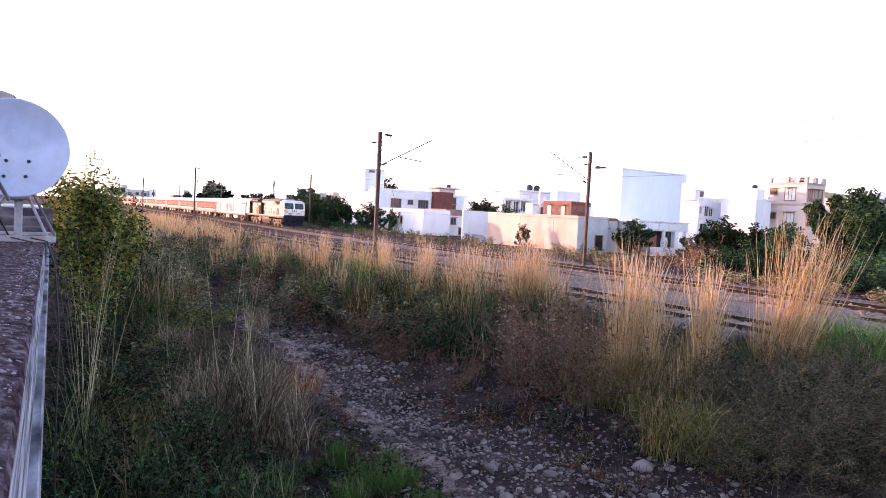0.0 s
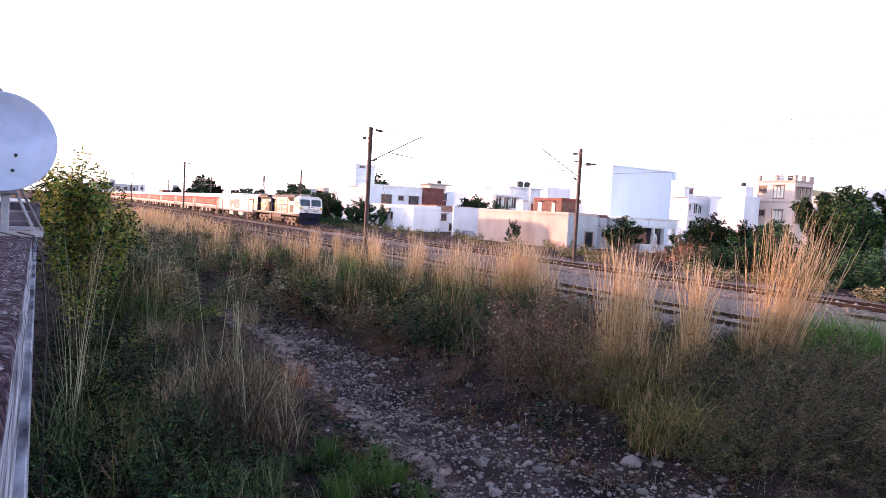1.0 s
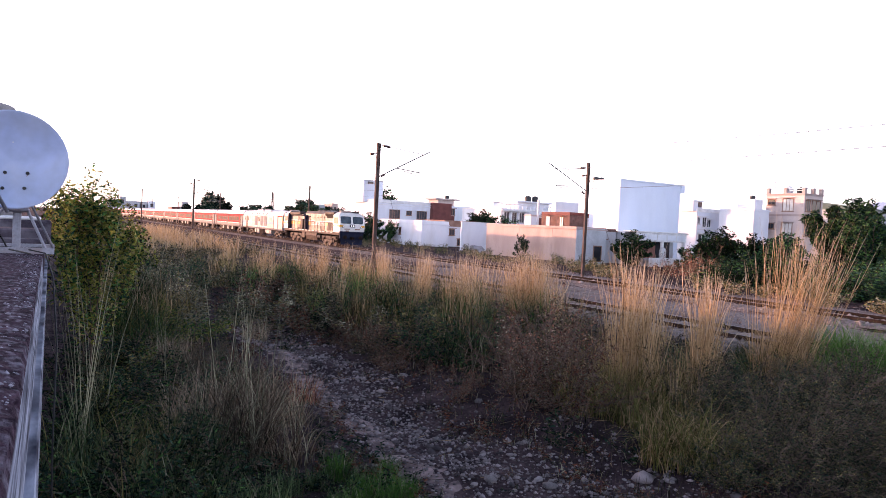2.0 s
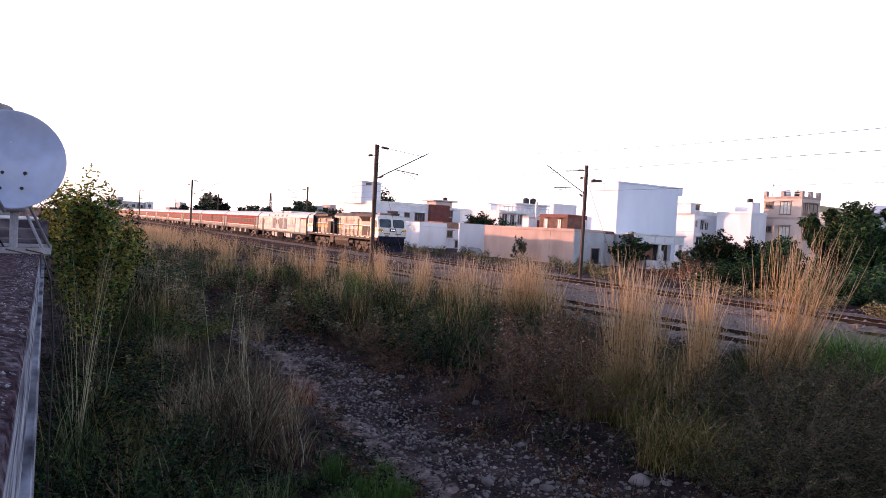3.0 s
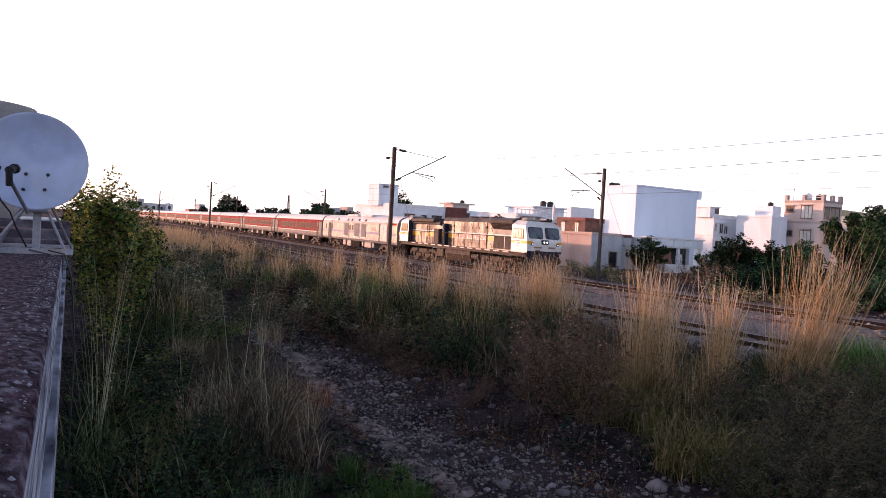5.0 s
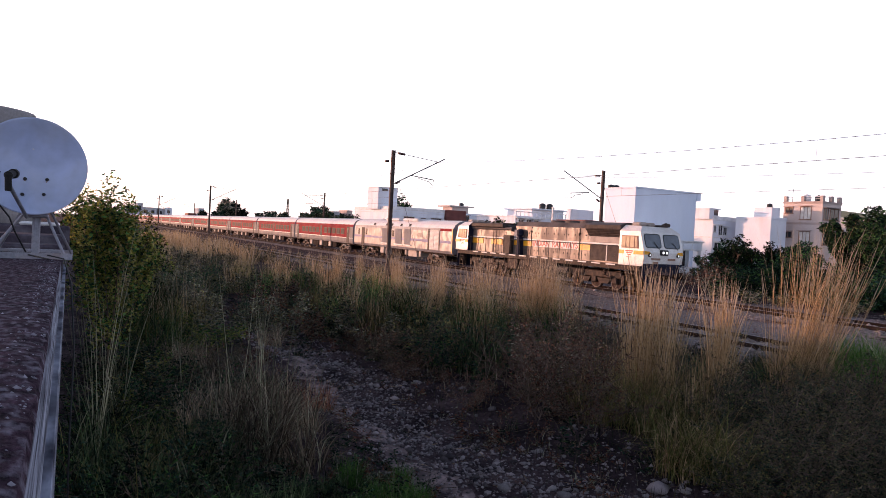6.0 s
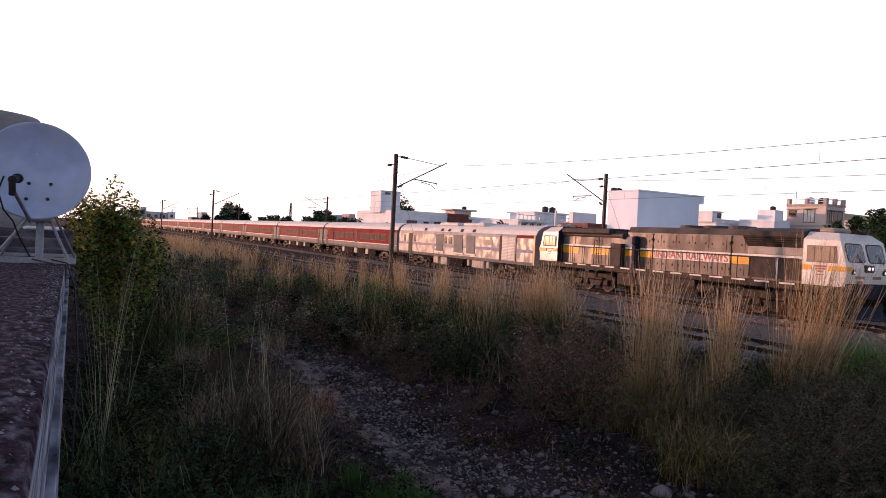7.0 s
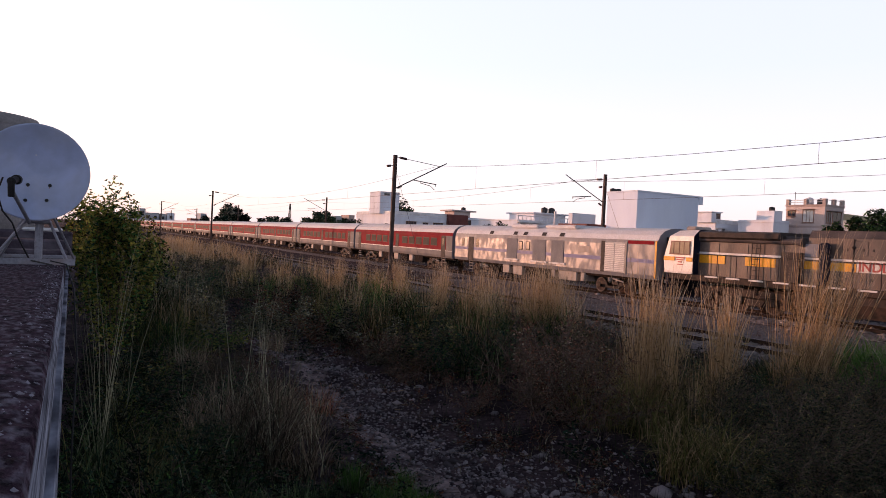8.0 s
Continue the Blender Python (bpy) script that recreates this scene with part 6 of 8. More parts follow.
def tuft_mesh(name, rng, n, height, spread_, mats, dry=0.3, bend=1.1, width=0.012, stalks=0, stalk_h=1.6, stalk_lean=0.14):
    """A grass tuft of arching blades and upright flower stalks."""
    r = spread_ * np.sqrt(rng.uniform(0, 1, n)) * 0.45
    a = rng.uniform(0, math.tau, n)
    base = np.stack([r * np.cos(a), r * np.sin(a), np.full(n, -0.05)], -1)
    L = height * rng.uniform(0.55, 1.25, n)
    v, q = blades(rng, base, L, rng.uniform(0.03, 0.45, n), rng.uniform(0.2, 1.0, n) * bend, width * rng.uniform(0.6, 1.4, n), 5)
    slot = np.repeat((rng.uniform(0, 1, n) < dry).astype(int), 5)
    vs, qs, ms = [v], [q], [slot]
    if stalks:
        r = spread_ * np.sqrt(rng.uniform(0, 1, stalks)) * 0.4
        a = rng.uniform(0, math.tau, stalks)
        base = np.stack([r * np.cos(a), r * np.sin(a), np.full(stalks, -0.05)], -1)
        v2, q2 = blades(rng, base, stalk_h * rng.uniform(0.6, 1.1, stalks), rng.uniform(0.0, stalk_lean, stalks), rng.uniform(0.0, 0.11 + stalk_lean, stalks), width * rng.uniform(0.5, 0.9, stalks), 5, head=1.8)
        vs.append(v2), qs.append(q2 + len(v)), ms.append(np.ones(len(q2), int))
    return array_mesh(name, np.concatenate(vs), np.concatenate(qs), mats, np.concatenate(ms))


def reed_mesh(name, rng, n, height, foot, fan=0.12, lean=(0.0, 0.0), green=250):
    """A tall clump of golden cane grass: straight stalks with feathery heads over a skirt of arching leaves."""
    r = foot * np.sqrt(rng.uniform(0, 1, n))
    a = rng.uniform(0, math.tau, n)
    base = np.stack([r * np.cos(a), r * np.sin(a), np.full(n, -0.05)], -1)
    H = height * rng.beta(2.6, 1.5, n) * 1.2
    segs = 6
    t = np.linspace(0, 1, segs + 1)
    out = np.stack([np.cos(a), np.sin(a)], -1) * (fan * r / foot)[:, None] + np.array(lean) * rng.uniform(0.3, 1.3, n)[:, None] + rng.normal(0, 0.05, (n, 2))
    bow = rng.normal(0, 0.075, (n, 2))
    p = np.zeros((n, segs + 1, 3))
    p[..., :2] = base[:, None, :2] + H[:, None, None] * (out[:, None] * t[None, :, None] + bow[:, None] * (t ** 2.5)[None, :, None])
    p[..., 2] = base[:, 2:3] + H[:, None] * t[None]
    w = rng.uniform(0.003, 0.0072, n)[:, None] * np.where(t > 0.78, rng.uniform(0.4, 1.5, n)[:, None], 1.0 - 0.5 * t[None])
    w[:, -1] *= 0.2
    f = rng.uniform(0, math.pi, n)
    side = np.stack([np.cos(f), np.sin(f), np.zeros(n)], -1)[:, None]
    v = np.stack([p - side * w[..., None], p + side * w[..., None]], 2).reshape(-1, 3)
    k = (np.arange(n)[:, None] * (segs + 1) * 2 + np.arange(segs)[None] * 2).ravel()
    q = np.stack([k, k + 1, k + 3, k + 2], -1)
    slot = np.tile(np.array([0] * 5 + [1]), n)
    r2 = foot * 1.1 * np.sqrt(rng.uniform(0, 1, green))
    a2 = rng.uniform(0, math.tau, green)
    b2 = np.stack([r2 * np.cos(a2), r2 * np.sin(a2), np.full(green, -0.05)], -1)
    v2, q2 = blades(rng, b2, height * rng.uniform(0.25, 0.6, green), rng.uniform(0.05, 0.5, green), rng.uniform(0.4, 1.9, green), rng.uniform(0.008, 0.016, green), 6)
    s2 = np.repeat(rng.choice([2, 3, 0], green, p=[0.4, 0.3, 0.3]), 6)
    return array_mesh(name, np.concatenate([v, v2]), np.concatenate([q, q2 + len(v)]), [STRAW, PLUME, GRASS_OLIVE, STRAW_GREY], np.concatenate([slot, s2]))


def shrub_mesh(name, rng, height, width, stems, leaves, size, leaf_mats, bare=0.2, twigs=5, droop=0.0):
    """A shrub: stems that fork into twigs, and small leaves along them."""
    a, b, wd, tips = [], [], [], []
    for _ in range(stems):
        az, tilt = rng.uniform(0, math.tau), 1.05 * math.sqrt(rng.uniform(0, 1))
        d = np.array([math.cos(az) * math.sin(tilt), math.sin(az) * math.sin(tilt), math.cos(tilt)])
        p = np.array([rng.normal(0, width * 0.10), rng.normal(0, width * 0.10), -0.05])
        L = height * rng.uniform(0.7, 1.05) * (1 - 0.15 * tilt)
        n = 5
        for i in range(n):
            d = d + rng.normal(0, 0.16, 3) + np.array([math.cos(az), math.sin(az), 0]) * 0.05 * width - np.array([0, 0, droop * i / n])
            d /= np.linalg.norm(d)
            q = p + d * L / n
            a.append(p), b.append(q), wd.append(0.011 * (1 - i / (n + 1)))
            if i >= 1:
                for _ in range(twigs):
                    e = d + rng.normal(0, 0.75, 3)
                    e /= np.linalg.norm(e)
                    l = height * rng.uniform(0.10, 0.26)
                    s0 = p + (q - p) * rng.uniform()
                    a.append(s0), b.append(s0 + e * l), wd.append(0.004)
                    tips.append((s0, e * l))
            p = q
    a, b, wd = np.array(a), np.array(b), np.array(wd)
    b[:, 2] = np.maximum(b[:, 2], 0.02)
    chunks = []
    t0, te = np.array([t[0] for t in tips]), np.array([t[1] for t in tips])
    for m, share in enumerate(np.linspace(1, 0.5, len(leaf_mats)) / np.linspace(1, 0.5, len(leaf_mats)).sum()):
        n = int(leaves * share)
        i = rng.integers(0, len(t0), n)
        pts = t0[i] + te[i] * rng.uniform(bare, 1.1, n)[:, None] + rng.normal(0, size * 0.5, (n, 3))
        pts[:, 2] = np.maximum(pts[:, 2], 0.03)
        chunks.append((*leaf_tris(rng, pts, size), m))
    stems_ = joined("stem", [(*twig_strips(a, b, wd), 0)], [TWIG])
    return stems_, joined("foliage", chunks, leaf_mats)


def tree_meshes(rng, height, crown, leaf, leaves, leaf_mats, trunk=0.12, fork=0.35, low=0.08):
    """Trunk with limbs as tapered tubes, and a crown of leaves in uneven clumps."""
    s, tips = Shape(), []

    def limb(p, d, L, r, level):
        n = 3
        for i in range(n):
            d = (d + Vector(rng.normal(0, 0.16, 3)) + Vector((0, 0, 0.06))).normalized()
            q = p + d * L / n
            s.tube(p, q, r * (1 - 0.22 * i), r * (1 - 0.22 * (i + 1)), max(4, 8 - 2 * level), caps=False)
            p = q
            if level >= 1:
                tips.append((p.copy(), L * 0.5))
        if level < 3:
            k = 3 if level else 5
            for j in range(k):
                az = j * math.tau / k + rng.uniform(-0.6, 0.6)
                e = (d * (0.95 if j == 0 else 0.6) + Vector((math.cos(az), math.sin(az), 0.35)) * (0.4 if j == 0 else 0.85)).normalized()
                limb(p, e, L * rng.uniform(0.62, 0.92), r * 0.5, level + 1)

    limb(Vector((0, 0, -0.2)), Vector((0.03, 0.02, 1)), height * fork, trunk, 0)
    c = np.array([t[0] for t in tips])
    rad = np.array([t[1] for t in tips])
    keep = rng.uniform(0, 1, len(c)) < 0.85
    c, rad = c[keep], rad[keep]
    share = np.linspace(1, 0.5, len(leaf_mats))
    share /= share.sum()
    clouds = []
    for m in range(len(leaf_mats)):
        n = int(leaves * share[m])
        i = rng.integers(0, len(c), n)
        off = rng.normal(0, 1, (n, 3))
        off *= (rng.uniform(0.2, 1, n) ** 0.5 * 0.62 / (np.linalg.norm(off, axis=1) + 1e-6))[:, None] * rad[i][:, None]
        clouds.append(c[i] + off * np.array([1, 1, 0.75]))
    every = np.concatenate(clouds)
    wide = np.percentile(np.hypot(every[:, 0], every[:, 1]), 96)
    floor_, top_ = np.percentile(every[:, 2], 2), every[:, 2].max()
    k = np.array([crown / 2 / wide, crown / 2 / wide, 1.0])

    def lift(z):
        return np.interp(z, [-1.0, 0.0, floor_, top_], [-1.0, 0.0, low * height, height])

    clouds = [np.column_stack([p[:, 0] * k[0], p[:, 1] * k[1], lift(p[:, 2])]) for p in clouds]
    chunks = [(*leaf_tris(rng, p, leaf, 0.6, 0.3), m) for m, p in enumerate(clouds)]
    s.v = [(x * k[0] if z > 0 else x, y * k[1] if z > 0 else y, float(lift(z))) for x, y, z in s.v]
    return s.mesh("trunk", BARK), joined("crown", chunks, leaf_mats)


def plant_tree(label, meshes, x, y, scale=1.0, turn=0.0, group=""):
    t = thing("tree", label, "tree", pose(x, y, float(ground_z(x, y)), 0, 0, turn), group)
    t.scale = (scale, scale, scale)
    part("trunk", meshes[0], None, t)
    part("crown", meshes[1], None, t)
    return t


def set_out(name, label, category, mesh, x, y, turn=0.0, scale=1.0, group="", tall=1.0, dip=0.0):
    """One plant on the ground: a single mesh, or stems and foliage as its parts."""
    ob = new(name, None if isinstance(mesh, tuple) else mesh)
    ob.matrix_basis = pose(x, y, float(ground_z(x, y)) - dip, 0, 0, turn) @ Matrix.Diagonal((scale, scale, scale * tall, 1))
    if isinstance(mesh, tuple):
        for me in mesh:
            tagged(part(me.name.split(".")[0], me, None, ob), kind="stuff")
    return tagged(ob, label, category, group)


def stone_mesh(rng, k):
    bm = bmesh.new()
    bmesh.ops.create_icosphere(bm, subdivisions=1, radius=1.0)
    sx, sy, sz = 1.0, rng.uniform(0.65, 0.95), rng.uniform(0.4, 0.65)
    for v in bm.verts:
        v.co = Vector((v.co.x * sx, v.co.y * sy, v.co.z * sz)) * rng.uniform(0.82, 1.12)
    me = bpy.data.meshes.new("stone")
    bm.to_mesh(me)
    bm.free()
    me.materials.append(STONE)
    me.polygons.foreach_set("use_smooth", [True] * len(me.polygons))
    return me


# trees: one beside the roof, dark ones behind the hedge, far ones
side_tree = tree_meshes(prng, 4.35, 2.35, 0.060, 13500, [GRASS_LUSH, LEAF_YELLOW, GRASS_OLIVE, LEAF_YELLOW, LEAF_DARK], 0.06, 0.34, 0.36)
plant_tree("small yellow-green leafy tree beside the roof wall", side_tree, 0.72, 13.0, 1.0, 20)
plant_tree("small yellow-green leafy tree beside the roof wall", side_tree, 0.7, 15.6, 0.85, 150)
oak = tree_meshes(prng, 8.6, 9.5, 0.29, 22000, [LEAF_DARK, GRASS_LUSH, GRASS], 0.28, 0.12)
oak2 = tree_meshes(prng, 7.0, 8.0, 0.30, 8300, [LEAF_DARK, GRASS_LUSH, LEAF_DARK], 0.22, 0.10)
for x, y, s, t in ((68.0, 39.4, 0.93, 5), (71.0, 37.6, 1.0, 130), (68.0, 33.0, 0.9, 205), (75.0, 34.0, 1.0, 310), (63.5, 36.0, 0.66, 64), (60.0, 33.0, 0.7, 221), (64.0, 31.0, 0.8, 77)):
    plant_tree("broad dark green tree behind the lineside hedge", oak if t % 20 else oak2, x, y, s, t, "trees by the hedge")
for x, y, s, t in ((54.8, 44.0, 0.66, 10), (58.5, 44.5, 0.58, 80), (62.0, 43.5, 0.62, 160), (60.5, 40.5, 0.60, 250), (57.0, 40.0, 0.56, 33), (52.8, 53.9, 0.56, 45), (64.6, 55.4, 0.56, 95), (66.2, 55.0, 0.40, 290), (50.8, 45.0, 0.30, 120)):
    plant_tree("rounded green lineside tree", oak2, x, y, s, t, "trees by the hedge")
for x, y, s, t in ((44.2, 112.5, 0.80, 0), (46.4, 108.5, 0.72, 60), (42.5, 118.0, 0.72, 200), (48.4, 105.5, 0.55, 120), (42.0, 122.0, 0.62, 300), (44.0, 128.0, 0.66, 40)):
    plant_tree("dark bushy tree before the white houses", oak2, x, y, s, t, "trees by the white houses")
for x, y, s, t in ((67.2, 104.0, 0.93, 0), (64.4, 102.6, 0.80, 80), (69.6, 104.5, 0.84, 150), (96.0, 142.0, 1.25, 220), (72.8, 162.0, 1.95, 30), (65.9, 103.2, 0.86, 190), (68.4, 103.8, 0.88, 280),
                   (47.0, 140.0, 0.8, 0), (50.0, 150.0, 0.85, 90), (53.0, 160.0, 0.9, 180), (56.0, 172.0, 1.0, 270), (60.0, 178.0, 0.95, 60), (63.0, 190.0, 1.1, 140)):
    plant_tree("dark green tree among the houses", oak2, x, y, s, t, "trees among the houses")
far_tree = tree_meshes(prng, 9.0, 10.0, 0.95, 2000, [LEAF_DARK, LEAF_GREY], 0.3, 0.3)
for x, y, s, t in ((81.5, 400.0, 1.75, 0), (84.5, 402.0, 1.45, 60), (67.0, 402.0, 0.95, 20), (72.0, 404.0, 1.0, 140), (98.0, 400.0, 1.0, 40), (103.0, 400.0, 1.15, 90), (107.0, 400.0, 1.15, 170),
                   (119.0, 400.0, 1.15, 210), (124.0, 398.0, 1.2, 20), (131.5, 400.0, 1.65, 100), (136.0, 398.0, 1.2, 70), (145.0, 400.0, 1.3, 260), (153.0, 396.0, 1.2, 300), (90.0, 402.0, 0.8, 15)):
    plant_tree("distant tree on the horizon", far_tree, x, y, s, t, "trees on the horizon")

# plant stock: fine for near places, simpler for farther ones
reeds = [reed_mesh("cane_grass", prng, n, h, f, fan, lean, g) for n, h, f, fan, lean, g in
         ((260, 2.95, 0.235, 0.08, (0.0, 0.0), 320), (180, 2.75, 0.2, 0.07, (0.0, 0.0), 220), (240, 3.7, 0.34, 0.14, (0.20, -0.10), 300), (150, 2.1, 0.26, 0.12, (0.02, 0.0), 160), (40, 1.7, 0.30, 0.16, (0.0, 0.03), 60))]
wall_cane = tuft_mesh("cane_grass", prng, 48, 1.5, 0.6, [GRASS, GRASS_PALE], 0.12, 2.2, 0.018, 10, 3.3, 0.30)
tufts_green = [tuft_mesh("grass_tuft", prng, 230, 0.75, 0.8, [GRASS, GRASS_PALE], 0.05, 1.9, 0.012) for _ in range(3)]
tufts_lush = [tuft_mesh("grass_tuft", prng, 380, 1.15, 1.0, [GRASS_BRIGHT, GRASS_PALE], 0.06, 1.7, 0.014) for _ in range(2)]
tufts_arch = [tuft_mesh("grass_tuft", prng, 460, 1.25, 1.1, [GRASS_LUSH, GRASS_OLIVE], 0.4, 3.2, 0.012) for _ in range(2)]
tufts_dry = [tuft_mesh("dry_grass", prng, 260, 0.95, 1.0, [STRAW_GREY, GRASS_PALE], 0.12, 2.8, 0.011, 5, 1.9, 0.30) for _ in range(3)]
tufts_olive = [tuft_mesh("grass_tuft", prng, 220, 0.95, 0.9, [GRASS_OLIVE, STRAW], 0.2, 1.4, 0.014, 14, 1.5) for _ in range(3)]
tuft_rust = tuft_mesh("grass_tuft", prng, 160, 0.7, 0.8, [LEAF_RUST, STRAW], 0.15, 1.0, 0.012)
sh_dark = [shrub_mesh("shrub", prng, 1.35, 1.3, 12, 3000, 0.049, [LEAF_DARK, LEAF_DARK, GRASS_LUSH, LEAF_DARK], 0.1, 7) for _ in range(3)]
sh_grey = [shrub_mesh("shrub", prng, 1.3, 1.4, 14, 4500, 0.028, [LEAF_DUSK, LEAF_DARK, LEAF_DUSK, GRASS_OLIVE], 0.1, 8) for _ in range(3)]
tuft_skirt = [tuft_mesh("grass_tuft", prng, 520, 1.1, 1.1, [GRASS_SKIRT, STRAW], 0.28, 3.4, 0.011) for _ in range(2)]
sh_rust = [shrub_mesh("shrub", prng, 1.3, 1.2, 16, 3800, 0.036, [LEAF_RUST, STRAW_GREY, LEAF_RUST, LEAF_GREY], 0.1, 8) for _ in range(3)]
sh_russet = [shrub_mesh("shrub", prng, 1.65, 1.25, 18, 6200, 0.027, [LEAF_RUST, GRASS_OLIVE, LEAF_RUST, STRAW_GREY, LEAF_GREY], 0.1, 9) for _ in range(2)]
tuft_long = [tuft_mesh("grass_tuft", prng, 170, 1.75, 1.2, [GRASS, GRASS_OLIVE], 0.12, 2.5, 0.014) for _ in range(2)]
sh_yellow = [shrub_mesh("shrub", prng, 1.2, 1.2, 10, 2400, 0.06, [GRASS_LUSH, LEAF_YELLOW, LEAF_DARK], 0.1, 6) for _ in range(2)]
mid_grey = [shrub_mesh("shrub", prng, 1.3, 1.5, 10, 1500, 0.069, [LEAF_GREY, GRASS_OLIVE, LEAF_GREY, LEAF_DARK], 0.0, 5) for _ in range(3)]
mid_green = [shrub_mesh("shrub", prng, 1.2, 1.5, 10, 1500, 0.069, [GRASS_OLIVE, LEAF_DARK, GRASS], 0.0, 5) for _ in range(2)]
mid_rust = [shrub_mesh("shrub", prng, 1.25, 1.4, 10, 1500, 0.063, [LEAF_RUST, LEAF_GREY, LEAF_RUST], 0.0, 5) for _ in range(3)]
low_rust = [shrub_mesh("weed", prng, 0.42, 0.7, 5, 125, 0.052, [LEAF_RUST, LEAF_GREY], 0.0, 3) for _ in range(3)]
# the dark leaf colour of the green weeds also stands for shade on them
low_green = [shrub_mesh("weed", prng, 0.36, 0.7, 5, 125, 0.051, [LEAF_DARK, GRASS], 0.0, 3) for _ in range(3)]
hedge = [shrub_mesh("shrub", prng, 2.2, 2.6, 13, 1900, 0.175, [LEAF_DARK, GRASS_LUSH], 0.0, 5) for _ in range(2)]
weed_far = [shrub_mesh("shrub", prng, 1.5, 1.8, 9, 560, 0.17, [GRASS_OLIVE, LEAF_GREY, STRAW_GREY, LEAF_DARK], 0.0, 3) for _ in range(2)]
straw_far = [tuft_mesh("dry_grass", prng, 64, 1.7, 1.6, [STRAW, PLUME], 0.3, 0.7, 0.05) for _ in range(2)]
reed_far = [reed_mesh("cane_grass", prng, 34, 1.5, 0.5, 0.2, (0.0, 0.0), 14) for _ in range(2)]

# a dark rubbish heap by the pink hall, and a young fir before it
heap = thing("rubble_heap", "dark heap of rubble and a grey sheet by the hall", "rubble", pose(48.6, 78.6, -0.5))
for i in range(16):
    a, d = prng.uniform(0, math.tau), prng.uniform(0, 1.6)
    part("lump", stone_mesh(prng, i), None, heap, at=pose(d * math.cos(a), 1.6 * d * math.sin(a), 0.35 * (1.7 - d) * prng.uniform(0.3, 1.0), prng.uniform(0, 90), 0, prng.uniform(0, 360)) @ Matrix.Scale(prng.uniform(0.3, 0.6), 4))
part("sheet", Shape().face([(-1.2, -2.4, 0.3), (0.2, -3.4, 0.2), (0.6, -1.6, 1.1), (-0.6, -0.8, 1.2)]).face([(-0.6, -0.8, 1.2), (0.6, -1.6, 1.1), (1.3, 0.0, 0.5), (0.1, 0.6, 0.5)]), TIN, heap, "crumpled grey sheet")
fir = tree_meshes(prng, 2.9, 2.0, 0.12, 3200, [LEAF_DARK, GRASS], 0.06, 0.2, 0.1)
plant_tree("young dark green bushy tree before the pink hall", fir, 46.6, 64.2, 1.0, 30)

# golden cane grass clumps that stand alone
GOLD = "tall golden dry cane grass clump with straight stalks"
for k, x, y, s in ((0, 10.15, 10.4, 1.0), (0, 10.45, 10.12, 0.95), (1, 12.7, 10.6, 1.0), (1, 13.0, 10.7, 0.92), (2, 14.5, 10.2, 1.0), (2, 14.95, 10.0, 0.93),
                   (3, 14.4, 22.0, 1.1), (3, 14.9, 21.3, 1.15), (3, 15.5, 20.6, 1.1), (3, 15.9, 19.9, 1.0), (3, 14.0, 22.8, 1.15), (4, 13.4, 24.2, 1.0), (3, 12.6, 29.6, 1.0), (4, 12.2, 30.4, 0.9),
                   (4, 16.2, 15.0, 1.0), (3, 16.4, 16.2, 1.0), (4, 13.0, 26.4, 1.0), (4, 15.2, 18.0, 1.0)):
    set_out("cane_grass", GOLD, "grass clump", reeds[k], x, y, prng.uniform(0, 360) if k != 2 else prng.uniform(-10, 10), s, "golden grass clumps")

